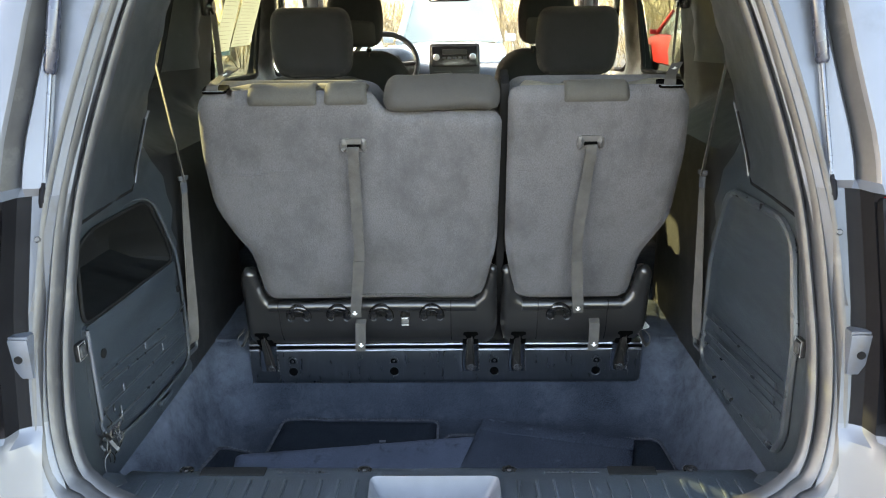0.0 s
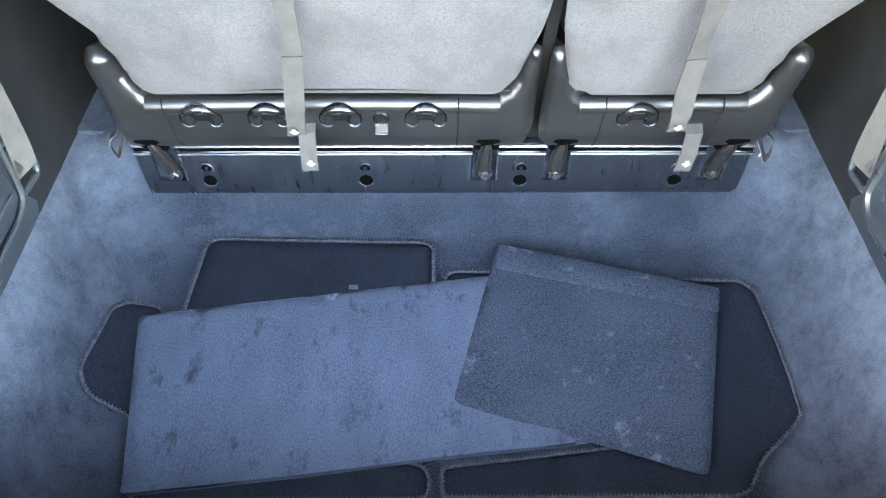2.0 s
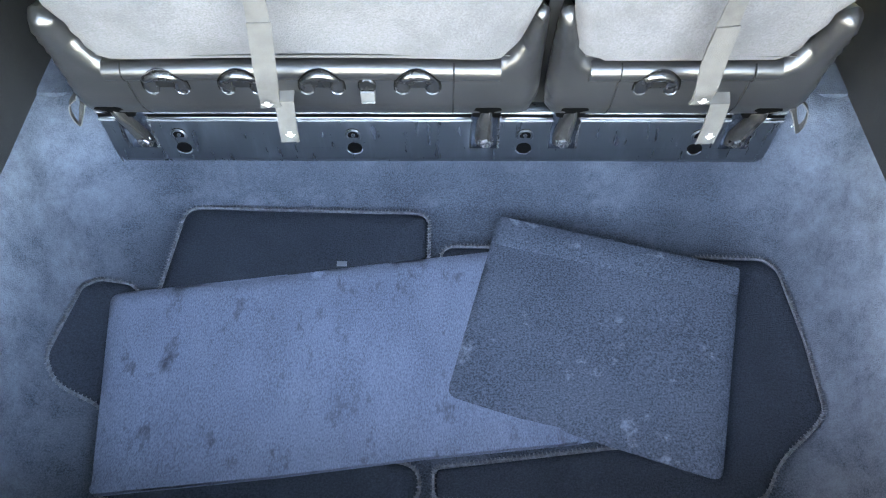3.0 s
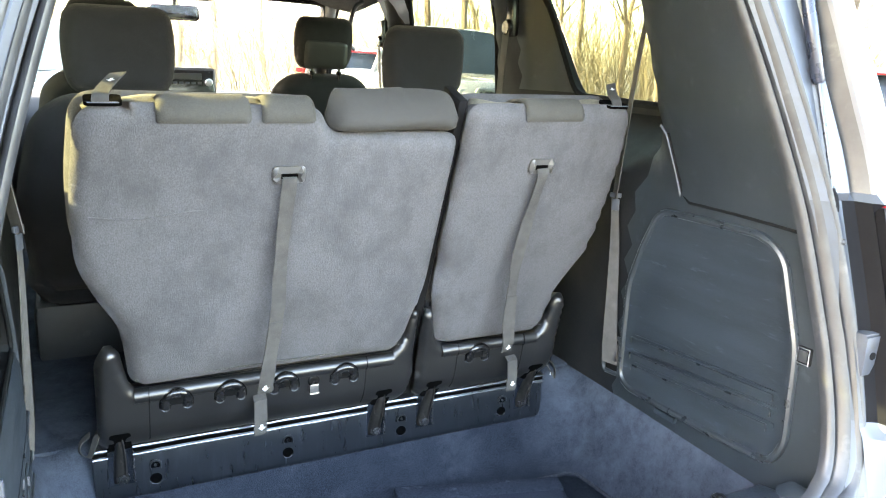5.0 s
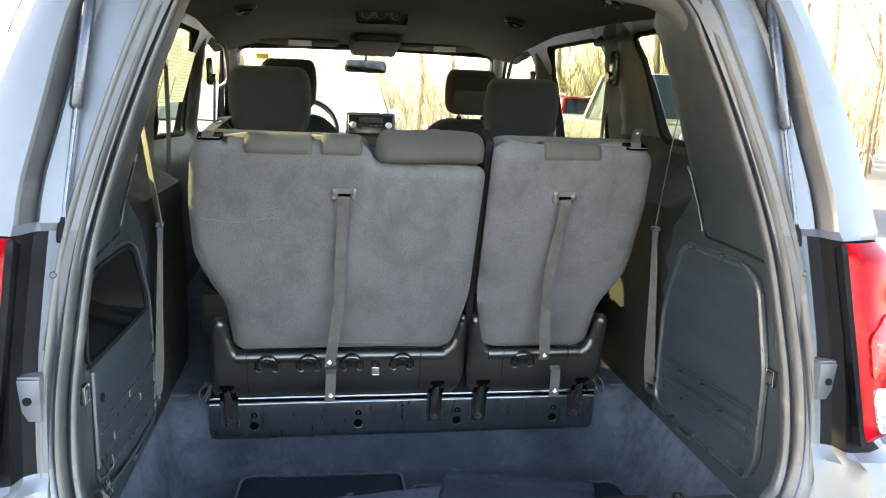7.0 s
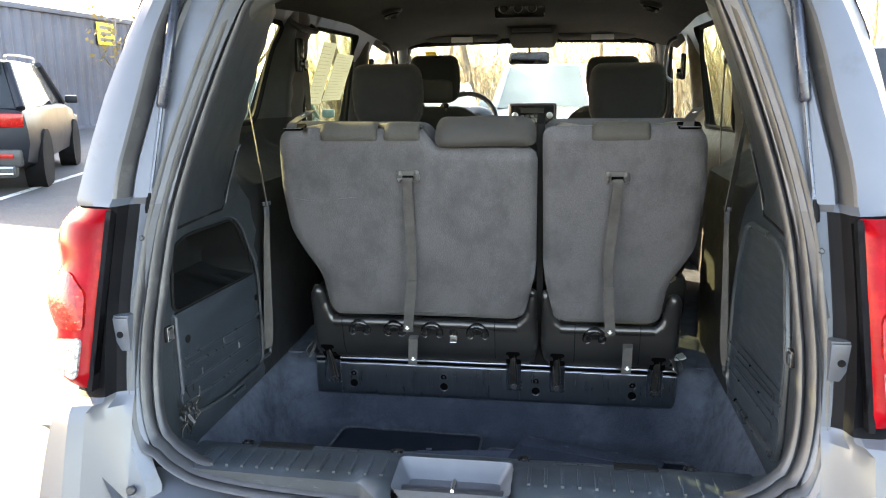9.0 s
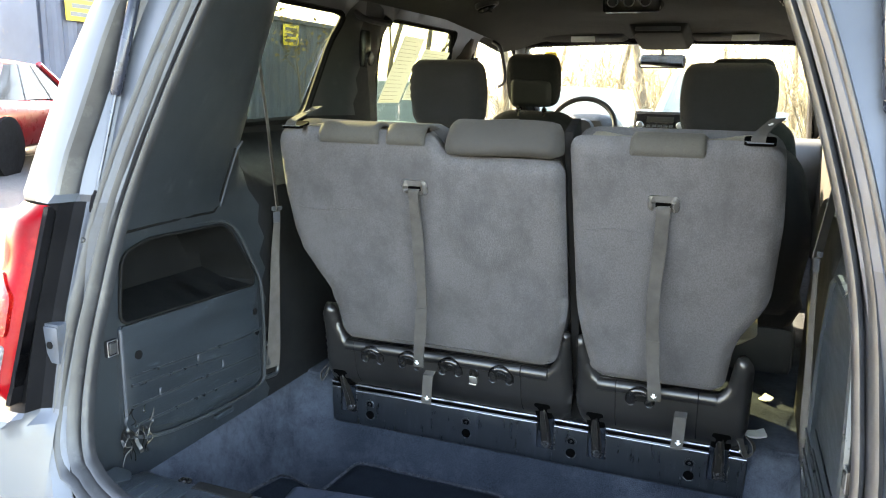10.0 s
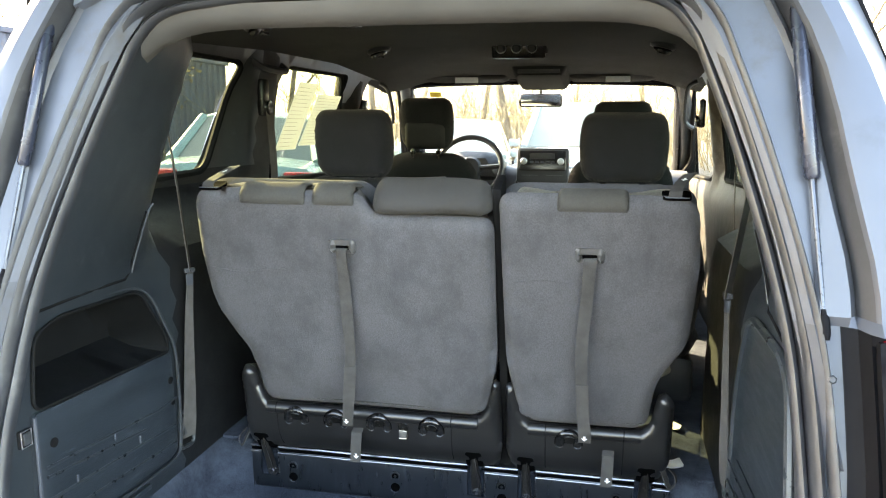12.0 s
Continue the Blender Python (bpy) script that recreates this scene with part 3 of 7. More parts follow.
part("door_seal", bm, M["rubber"], minivan, "ridged grey rubber weatherstrip", sharp=70)

# body header above the opening, and the flange under the sill
bm = bmesh.new()
hdr = []
for x in np.linspace(-0.62, 0.62, 25):
    t = abs(x) / 0.62
    z0 = 1.672 - 0.085 * t ** 4
    hdr.append([Vector((x, P(z0) + 0.03, z0)), Vector((x, P(z0) + 0.0, z0 + 0.025)), Vector((x, P(z0) + 0.01, z0 + 0.07)), Vector((x, P(z0) - 0.03, z0 + 0.09)), Vector((x, P(z0) + 0.02, z0 + 0.125)), Vector((x, P(z0) + 0.14, 1.735 - 0.04 * t ** 2))])
loft(bm, hdr, False)
part("roof_header", bm, M["flange"], minivan)
bm = bmesh.new()
hdr = []
for x in np.linspace(-0.55, 0.55, 25):
    t = abs(x) / 0.55
    z0 = 1.612 - 0.075 * t ** 9
    hdr.append([Vector((x, P(z0) + 0.045, z0 + 0.004)), Vector((x, P(z0) + 0.06, z0 - 0.014)), Vector((x, P(z0) + 0.085, z0 - 0.03)), Vector((x, P(z0) + 0.12, z0 - 0.034)), Vector((x, P(z0) + 0.14, z0 - 0.02))])
loft(bm, hdr, False)
HEADER = bm
bm = bmesh.new()
rows = []
for x in np.linspace(-0.74, 0.74, 41):
    t = abs(x) / 0.74
    z0 = 0.458 + 0.075 * max(0, t - 0.72) ** 1.2 * 2
    rows.append([Vector((x, 1.29, z0 + 0.03)), Vector((x, 1.25, z0 + 0.018)), Vector((x, 1.20 + 0.03 * t ** 4, z0 + 0.004)), Vector((x, 1.175 + 0.05 * t ** 6, z0)), Vector((x, 1.165 + 0.05 * t ** 6, z0 - 0.04)), Vector((x, 1.14 + 0.05 * t ** 6, z0 - 0.05))])
loft(bm, rows, False)
part("sill_flange", bm, M["flange"], minivan)
bm = bmesh.new()
rows = []
for x in np.linspace(-0.925, 0.925, 121):
    t = abs(x) / 0.925
    e = sstep(0.70, 0.93, t)
    zt = 0.428 + 0.205 * e
    yb = 1.03 + 0.135 * sstep(0.52, 0.84, t) + 0.09 * max(0, (t - 0.90) / 0.10) ** 2.4
    yi = 1.15 + 0.07 * e
    rows.append([Vector((x, yi + 0.10, zt - 0.01)), Vector((x, yi, zt)), Vector((x, yb + 0.05, zt - 0.012 - 0.03 * e)), Vector((x, yb + 0.012, zt - 0.035 - 0.05 * e)), Vector((x, yb, zt - 0.10)), Vector((x, yb + 0.01, 0.36)), Vector((x, yb + 0.06, 0.27)), Vector((x, yb + 0.22, 0.25))])
loft(bm, rows, False, mats=lambda i, k: 1 if k < 2 and 24 < i < 95 else 0)
part("bumper", bm, [M["paint"], M["gloss_black"]], minivan, "silver rear bumper with a black step pad")
for side in (-1, 1):
    bm = bmesh.new()
    cyl(bm, (side * 0.70, 1.20, 0.500), (0, -1, 0.3), 0.010, 0.014, 16, 0.003)
    part("bump_stop", bm, M["rubber"], minivan)

# floor: carpeted well behind the third row, flat floor ahead
def rrect(hx, y0, y1, r, z, n=8):
    out = []
    for cx, cy, a0 in ((hx - r, y1 - r, 0), (-hx + r, y1 - r, 90), (-hx + r, y0 + r, 180), (hx - r, y0 + r, 270)):
        for k in range(n + 1):
            a = radians(a0 + 90 * k / n)
            out.append(Vector((cx + r * math.cos(a), cy + r * math.sin(a), z)))
    return out


def sag(ring, amp):
    return [p + Vector((amp * noise.noise(p * 6), amp * noise.noise(p * 6 + Vector((9, 0, 0))), 0.3 * amp * noise.noise(p * 5))) for p in ring]


bm = bmesh.new()
levels = [(0.700, 1.415, 2.40, 0.02, 0.540), (0.684, 1.416, 2.140, 0.05, 0.520), (0.672, 1.418, 2.122, 0.08, 0.49), (0.660, 1.420, 2.114, 0.11, 0.44), (0.652, 1.424, 2.110, 0.13, 0.385), (0.644, 1.428, 2.107, 0.14, 0.33), (0.630, 1.434, 2.102, 0.14, 0.285), (0.612, 1.444, 2.094, 0.13, 0.258), (0.590, 1.46, 2.082, 0.11, 0.245), (0.55, 1.49, 2.055, 0.09, 0.239), (0.38, 1.58, 1.95, 0.06, 0.238), (0.2, 1.68, 1.85, 0.04, 0.238), (0.05, 1.75, 1.78, 0.005, 0.238)]
rings = [sag(rrect(*lv[:4], lv[4], 10), 0.010 if lv[4] < 0.53 else 0) for lv in levels]
for ring in rings[:4]:
    for p in ring:
        p.z -= 0.040 * sstep(0.57, 0.66, abs(p.x)) * sstep(1.42, 1.52, p.y) + 0.045 * sstep(1.50, 1.44, p.y)
for ring in rings[:3]:
    for p in ring:
        if p.y > 2.1:
            p.z = min(p.z, 0.497)
loft(bm, rings, True)
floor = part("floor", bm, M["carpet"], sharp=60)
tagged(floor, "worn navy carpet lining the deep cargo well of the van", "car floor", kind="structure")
bm = bmesh.new()
for x0, x1, y0, y1, z in ((-0.88, 0.88, 2.140, 5.5, 0.46),):
    box(bm, ((x0 + x1) / 2, (y0 + y1) / 2, z), (x1 - x0, y1 - y0, 0.06), 0.01)
part("cabin_floor", bm, M["carpet"], floor)
bm = bmesh.new()
box(bm, (0, 3.95, 0.28), (1.7, 3.4, 0.05), 0.01)
box(bm, (0, 1.76, 0.205), (1.3, 0.76, 0.04), 0.01)
part("underbody", bm, M["dark"], minivan)
for side in (-1, 1):
    bm = bmesh.new()
    box(bm, (side * 0.84, 1.72, 0.49), (0.24, 0.70, 0.10), 0.02)
    part("wheel_housing", bm, M["dark"], minivan)

# ceiling: headliner inside, roof skin outside
def ceil_z(x, y):
    z = table(y, [(1.5, 1.600), (1.62, 1.640), (1.8, 1.668), (2.2, 1.695), (2.8, 1.715), (3.5, 1.72), (4.2, 1.69), (4.45, 1.66), (4.67, 1.64)])
    edge = 0.50 + 0.32 * sstep(1.5, 2.3, y)
    t = max(0.0, abs(x) / edge - 0.55) / 0.45
    return z - 0.078 * min(t, 1.3) ** 2.2


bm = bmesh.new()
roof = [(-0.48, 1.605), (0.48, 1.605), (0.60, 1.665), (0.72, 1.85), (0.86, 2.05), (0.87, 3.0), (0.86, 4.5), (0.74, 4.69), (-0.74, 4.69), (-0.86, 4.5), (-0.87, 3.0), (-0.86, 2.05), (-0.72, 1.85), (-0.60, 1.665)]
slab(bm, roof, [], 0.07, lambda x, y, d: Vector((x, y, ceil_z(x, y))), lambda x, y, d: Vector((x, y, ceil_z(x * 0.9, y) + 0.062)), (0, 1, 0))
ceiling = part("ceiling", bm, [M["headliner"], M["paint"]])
part("header_trim", HEADER, M["header"], ceiling, "pale grey plastic header trim")
tagged(ceiling, "grey cloth headliner curving down at its edges", "headliner", kind="structure")

# windscreen, pillars, bonnet
bm = bmesh.new()
WS = rounded([(-0.76, 4.68), (0.76, 4.68), (0.84, 5.48), (-0.84, 5.48)], 0.07)
ws = lambda x, y, d: Vector((x, y - 0.10 * (abs(x) / 0.8) ** 2 * 0.5, 1.645 - (y - 4.66) * 0.69 - 0.02 * (abs(x) / 0.8) ** 2))
slab(bm, WS, [], 0.12, ws, lambda x, y, d: ws(x, y, d) + Vector((0, 0.003, 0.005)))
w = part("window_7", bm, M["glass"])
w.visible_shadow = False
tagged(w, "clear sloping windscreen glass", "windscreen", kind="structure")
bm = bmesh.new()
tube(bm, [ws(x, y, 0) for x, y in dense(WS, 0.08)], 0.022, 8, closed=True)
part("windscreen_frame", bm, M["gloss_black"], minivan)
for side in (-1, 1):
    bm = bmesh.new()
    tube(bm, [(side * 0.78, 4.62, 1.615), (side * 0.815, 4.84, 1.50), (side * 0.86, 5.20, 1.27), (side * 0.89, 5.46, 1.09)], [0.035, 0.045, 0.045, 0.05], 10)
    part("a_pillar", bm, M["trim"], minivan)
bm = bmesh.new()
slab(bm, rounded([(-0.90, 5.42), (0.90, 5.42), (0.86, 6.12), (0.62, 6.30), (-0.62, 6.30), (-0.86, 6.12)], 0.08), [], 0.1,
     lambda x, y, d: Vector((x, y, 1.10 - (y - 5.42) * 0.17 - 0.10 * max(0, y - 5.97) ** 1.5 * 4 - 0.05 * (abs(x) / 0.9) ** 3)),
     lambda x, y, d: Vector((x, y, 0.98 - (y - 5.42) * 0.17 - 0.10 * max(0, y - 5.97) ** 1.5 * 4)))
part("bonnet", bm, M["paint"], minivan)
bm = bmesh.new()
box(bm, (0, 6.27, 0.58), (1.7, 0.16, 0.5), 0.06)
part("front_bumper", bm, M["paint"], minivan)

# wheels under the van
def wheel(parent, x, y, r, w, side):
    bm = bmesh.new()
    prof_t = [(-w / 2, r * 0.66), (-w / 2, r * 0.90), (-w * 0.42, r * 0.97), (-w * 0.25, r), (w * 0.25, r), (w * 0.42, r * 0.97), (w / 2, r * 0.90), (w / 2, r * 0.66)]
    loft(bm, [[Vector((x + a, y + b * math.cos(t), r + b * math.sin(t))) for a, b in prof_t] for t in np.linspace(0, 2 * math.pi, 29)], True)
    ty = part("wheel", bm, M["tyre"], parent)
    bm = bmesh.new()
    xo = x + side * w * 0.42
    tube(bm, [(xo, y + r * 0.63 * math.cos(t), r + r * 0.63 * math.sin(t)) for t in np.linspace(0, 2 * math.pi, 24, endpoint=False)], r * 0.045, 6, closed=True)
    cyl(bm, (xo, y, r), (1, 0, 0), r * 0.16, 0.03, 14, 0.006)
    for k in range(5):
        a = 2 * math.pi * k / 5 + 0.3
        box(bm, (xo, y + r * 0.38 * math.cos(a), r + r * 0.38 * math.sin(a)), (0.022, r * 0.50, r * 0.15), 0.006, Matrix.Rotation(a, 4, "X"))
    part("rim", bm, M["alloy"], ty)
    bm = bmesh.new()
    cyl(bm, (x + side * w * 0.15, y, r), (1, 0, 0), r * 0.64, 0.02, 24)
    part("brake_disc", bm, M["dark"], ty)


M["tyre"] = surf("tyre_rubber", (0.022, 0.022, 0.023), (0.016, 0.016, 0.016), 12, 0.85, bump=0.5, bump_scale=120)
M["alloy"] = surf("alloy_rim", (0.5, 0.51, 0.53), (0.42, 0.43, 0.45), 12, 0.3, metal=0.8)
for side in (-1, 1):
    for wy in (2.20, 5.28):
        bm = bmesh.new()
        cyl(bm, (side * 0.90, wy, 0.36), (1, 0, 0), 0.40, 0.125, 30)
        part("wheel_arch", bm, M["dark"], minivan)
        wheel(minivan, side * 0.885, wy, 0.34, 0.19, side)

# tail lamps
LAMP = [(0.772, 1.098), (0.822, 1.106), (0.852, 1.085), (0.872, 1.045), (0.868, 1.005), (0.856, 0.972), (0.872, 0.948), (0.884, 0.908), (0.880, 0.865), (0.862, 0.835), (0.872, 0.80), (0.872, 0.762), (0.850, 0.728), (0.820, 0.716), (0.787, 0.712)]
for side in (-1, 1):
    lp = [(p.x + 0.036 * max(0, p.x - 0.772) / 0.11, p.y) for p in spline([Vector((x, z, 0)) for x, z in LAMP], 3, closed=True)]
    def lamp_place(u, v, w):
        lobe = 0.008 * math.exp(-((v - 1.035) / 0.050) ** 2) + 0.011 * math.exp(-((v - 0.905) / 0.055) ** 2)
        w += lobe * min(1.0, max(0.0, (u - 0.785) / 0.06))
        return Vector((side * u, P(v) - 0.045 - w + 0.95 * max(0, u - 0.80) ** 1.35, v))
    outer_edge = [(0.722, 0.800), (0.729, 0.834), (0.740, 0.858), (0.755, 0.876), (0.772, 0.888), (0.80, 0.892), (0.82, 0.888), (0.838, 0.886), (0.865, 0.906), (0.895, 0.915), (0.92, 0.914), (0.95, 0.900), (0.972, 0.886), (0.99, 0.890), (1.02, 0.903), (1.045, 0.902), (1.07, 0.890), (1.09, 0.866), (1.103, 0.835), (1.108, 0.80)]
    rows = []
    for v in np.linspace(0.722, 1.096, 49):
        xi, xo = 0.785 - (v - 0.712) * 0.039, table(v, outer_edge) + 0.014
        e = min(1.0, min(v - 0.720, 1.098 - v) / 0.03)
        sec = [Vector((side * (xi - 0.002), P(v) + 0.03, v)), lamp_place(xi - 0.001, v, -0.006)]
        for q in np.linspace(0.0, 1.0, 9):
            sec.append(lamp_place(xi + (xo - xi) * q, v, 0.026 * e * math.sqrt(max(0.0, 1 - (2 * q - 1) ** 4))))
        sec.append(Vector((side * (xo - 0.008), P(v) + 0.05, v)))
        rows.append(sec)
    bm = bmesh.new()
    loft(bm, rows, False)
    lamp = part("tail_lamp", bm, M["red"], minivan, "red tail lamp with a clear reversing lens", sharp=80)
    for nm, pts, mt, hgt in (("reversing_lens", [(0.806, 0.745), (0.858, 0.752), (0.878, 0.775), (0.884, 0.818), (0.802, 0.832)], "clear_lens", 0.030),
                             ("brake_lens", [(0.798, 0.846), (0.880, 0.846), (0.908, 0.885), (0.912, 0.920), (0.885, 0.955), (0.845, 0.968), (0.797, 0.925)], "red_deep", 0.031)):
        bm = bmesh.new()
        slab(bm, rounded(pts, 0.014), [], 0.012, lambda u, v, d: lamp_place(u, v, hgt + 0.002 * dome(d, 0.008)), lambda u, v, d: lamp_place(u, v, 0.018))
        part(nm, bm, M[mt], lamp, "clear lens" if mt == "clear_lens" else "")
    bm = bmesh.new()
    slab(bm, rounded([(0.764, 1.094), (0.776, 1.094), (0.792, 0.715), (0.78, 0.715)], 0.003), [], 0.03, lambda u, v, d: lamp_place(u, v, 0.008), lambda u, v, d: Vector((side * u, P(v) + 0.01, v)))
    part("lamp_housing", bm, M["panel"], lamp)

# latch plates in the gutter beside the lamps
for side in (-1, 1):
    bm = bmesh.new()
    y0 = 1.296
    box(bm, (side * 0.748, y0, 0.822), (0.042, 0.006, 0.075), 0.002)
    box(bm, (side * 0.729, y0 + 0.03, 0.822), (0.005, 0.06, 0.078), 0.002)
    box(bm, (side * 0.748, y0 + 0.03, 0.862), (0.042, 0.06, 0.005), 0.002)
    box(bm, (side * 0.742, y0 + 0.012, 0.768), (0.026, 0.006, 0.024), 0.002)
    br = part("latch_bracket", bm, M["flange"], minivan, "bent grey metal bracket")
    bm = bmesh.new()
    cyl(bm, (side * 0.748, y0 - 0.002, 0.822), (0, 1, 0), 0.0075, 0.006, 14)
    part("bracket_hole", bm, M["dark"], br)
    bm = bmesh.new()
    cyl(bm, (side * 0.717, P(1.026) + 0.003, 1.026), (0, 1, -0.3), 0.0065, 0.008, 6, 0.002)
    part("body_bolt", bm, M["rubber"], minivan)

# gas struts
for side in (-1, 1):
    a, b = Vector((side * 0.709, 1.388, 1.085)), Vector((side * 0.687, 1.448, 1.318))
    d = (b - a).normalized()
    bm = bmesh.new()
    tube(bm, [b - d * 0.006, b, b + d * 0.30, b + d * 0.306], [0.009, 0.012, 0.012, 0.008], 14)
    st = part("gas_strut", bm, M["strut_body"], minivan, "gas strut with a dark blue-grey cylinder and steel rod")
    bm = bmesh.new()
    tube(bm, [a + d * 0.02, b + d * 0.02], 0.0040, 10)
    part("rod", bm, M["strut_rod"], st)
    bm = bmesh.new()
    tube(bm, [a + d * 0.040, a + d * 0.030], [0.0050, 0.0060], 10)
    tube(bm, [a + d * 0.032, a + d * 0.028, a + d * 0.004, a - d * 0.006], [0.0055, 0.0078, 0.0078, 0.0055], 12)
    cyl(bm, a + Vector((0, 0.010, 0.006)), (0, 1, -0.3), 0.013, 0.008, 16, 0.003)
    part("ball_socket", bm, M["panel"], st, "black plastic ball socket")

# raised tailgate overhead
bm = bmesh.new()
gate = rounded([(-0.62, 0.0), (0.62, 0.0), (0.80, 0.45), (0.80, 1.02), (0.70, 1.16), (-0.70, 1.16), (-0.80, 1.02), (-0.80, 0.45)], 0.08)
ghole = rounded([(-0.54, 0.10), (0.54, 0.10), (0.62, 0.52), (-0.62, 0.52)], 0.06)
gp = lambda u, v, w: Vector((u, 1.60 - v * 0.955 - w * 0.3, 1.745 + v * 0.28 + w + 0.05 * math.sin(v * 2.4)))
slab(bm, gate, [ghole], 0.1, lambda u, v, d: gp(u, v, -0.02), lambda u, v, d: gp(u, v, 0.07), (1, 0, 0))
tg = part("tailgate", bm, [M["paint"], M["trim"]], minivan, "raised tailgate")
bm = bmesh.new()
slab(bm, ghole, [], 0.12, lambda u, v, d: gp(u, v, 0.03), lambda u, v, d: gp(u, v, 0.034))
part("tailgate_glass", bm, M["tint"], tg).visible_shadow = False


# ---- cargo space: sill, side panels ----
sill = thing("sill_plate", "black ribbed plastic sill plate, scuffed, with a grey latch pocket", "sill plate", (0, 1.3, 0.53))
bm = bmesh.new()
pocket_hole = rounded([(-0.128, 1.205), (0.122, 1.205), (0.120, 1.354), (-0.134, 1.354)], 0.018)
sill_top = lambda y: 0.540 - 0.02 * max(0, (1.25 - y) / 0.05) - 0.006 * sstep(1.33, 1.38, y) - 0.03 * sstep(1.392, 1.42, y)
slab(bm, rounded([(-0.60, 1.250), (-0.2, 1.240), (-0.145, 1.196), (0.135, 1.196), (0.2, 1.240), (0.60, 1.250), (0.650, 1.31), (0.62, 1.400), (0.46, 1.408), (0.30, 1.412), (-0.30, 1.412), (-0.46, 1.408), (-0.62, 1.400), (-0.650, 1.31)], 0.01),
     [pocket_hole], 0.022, lambda x, y, d: Vector((x, y, sill_top(y) - 0.005 * (1 - dome(d, 0.008)) + 0.0015 * noise.noise(Vector((x * 9, y * 9, 0))))), lambda x, y, d: Vector((x, y, 0.495)))
part("plate", bm, M["worn"], sill)
for k in range(34):
    x = -0.575 + k * 0.0348
    if -0.155 < x < 0.15 or 0.20 < abs(x) < 0.22:
        continue
    bm = bmesh.new()
    box(bm, (x, 1.300, 0.5410), (0.007, 0.078, 0.007), 0.002)
    part("rib", bm, M["worn"], sill)
bm = bmesh.new()
t1 = rounded([(-0.127, 1.207), (0.121, 1.207), (0.119, 1.352), (-0.133, 1.352)], 0.018)
shrink = lambda f, z, s=0.0: [Vector((-0.006 + (x + 0.006) * f, 1.262 + (y - 1.262) * f + s, z)) for x, y in t1]
loft(bm, [shrink(1.0, 0.542), shrink(0.985, 0.539), shrink(0.86, 0.515, -0.006), shrink(0.80, 0.503, -0.008)], True)
bm.faces.new([v for v in bm.verts][-len(t1):])
pk = part("latch_pocket", bm, M["pocket"], sill, "pale grey plastic latch pocket")
bm = bmesh.new()
tube(bm, spline([(0.0, 1.230, 0.503), (0.0, 1.230, 0.528), (0.0, 1.240, 0.535), (0.0, 1.272, 0.535), (0.0, 1.284, 0.524), (0.0, 1.284, 0.503)], 4), 0.0042, 10)
part("striker", bm, M["chrome"], pk, "steel striker loop")
bm = bmesh.new()
for dx in (-0.022, 0.022):
    tube(bm, [(dx - 0.016, 1.236, 0.505), (dx + 0.016, 1.236, 0.505)], 0.003, 6)
part("striker_base", bm, M["dark"], pk)
for x in (-0.506, -0.148, 0.141, 0.498):
    bm = bmesh.new()
    tube(bm, [(x + 0.012 * math.cos(a), 1.382 + 0.009 * math.sin(a), 0.537) for a in np.linspace(-0.6, math.pi + 0.6, 12)], 0.0032, 6)
    cyl(bm, (x, 1.381, 0.536), (0, 0, 1), 0.006, 0.007, 12, 0.002)
    part("sill_clip", bm, M["recess"], sill, "small black horseshoe clip")
for x0 in (-0.268, 0.262):
    bm = bmesh.new()
    random.seed(5)
    x = x0 - 0.05
    box(bm, (x0, 1.366, 0.5395), (0.105, 0.0012, 0.001))
    while x < x0 + 0.05:
        wd = random.choice((0.004, 0.006, 0.008))
        box(bm, (x, 1.371, 0.5385), (wd * 0.8, 0.004, 0.001))
        x += wd + 0.002
    part("printed_bar", bm, M["rim"], sill, "embossed unreadable marking")
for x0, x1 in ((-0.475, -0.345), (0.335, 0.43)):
    # thin dark box on the plate stands for a shaded recess
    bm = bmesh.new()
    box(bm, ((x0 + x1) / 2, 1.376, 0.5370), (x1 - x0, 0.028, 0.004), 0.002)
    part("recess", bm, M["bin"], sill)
for s in (-1, 1):
    bm = bmesh.new()
    slab(bm, rounded([(0.605, 1.335), (0.635, 1.30), (0.652, 1.305), (0.652, 1.345), (0.625, 1.36)], 0.008), [], 0.02, lambda x, y, d: Vector((s * x, y, 0.541 + max(0, x - 0.62) * 0.5 + 0.006 * dome(d, 0.01))), lambda x, y, d: Vector((s * x, y, 0.53)))
    part("end_cap", bm, M["worn"], sill, "pale torn plastic end cap")

wall_l, wall_r = bpy.data.objects["wall_left"], bpy.data.objects["wall_right"]


def on_wall(side, y, z, w):
    return Vector((side * (inner_x(y, z) - w), y, z))


def rim(bm, side, pts, r, w, closed=True):
    return tube(bm, [on_wall(side, y, z, w) for y, z in pts], r, 8, closed=closed)


# right: moulded hatch with three long ribs
HATCH = rounded([(1.823, 1.000), (1.52, 1.008), (1.462, 0.975), (1.405, 0.80), (1.398, 0.60), (1.425, 0.548), (1.62, 0.535), (1.87, 0.528), (1.905, 0.55), (1.905, 0.80), (1.87, 0.90)], 0.03)
bm = bmesh.new()
slab(bm, HATCH, [], 0.03, lambda y, z, d: on_wall(1, y, z, 0.004 + 0.006 * (1 - sstep(0.008, 0.028, d)) - 0.003 * sstep(0.02, 0.03, d)), lambda y, z, d: on_wall(1, y, z, -0.01))
hatch = part("hatch_panel", bm, M["worn"], wall_r, "dark plastic hatch with a raised rounded rim")
bm = bmesh.new()
rim(bm, 1, dense(HATCH, 0.04), 0.009, 0.006)
part("rim", bm, M["rim"], hatch)
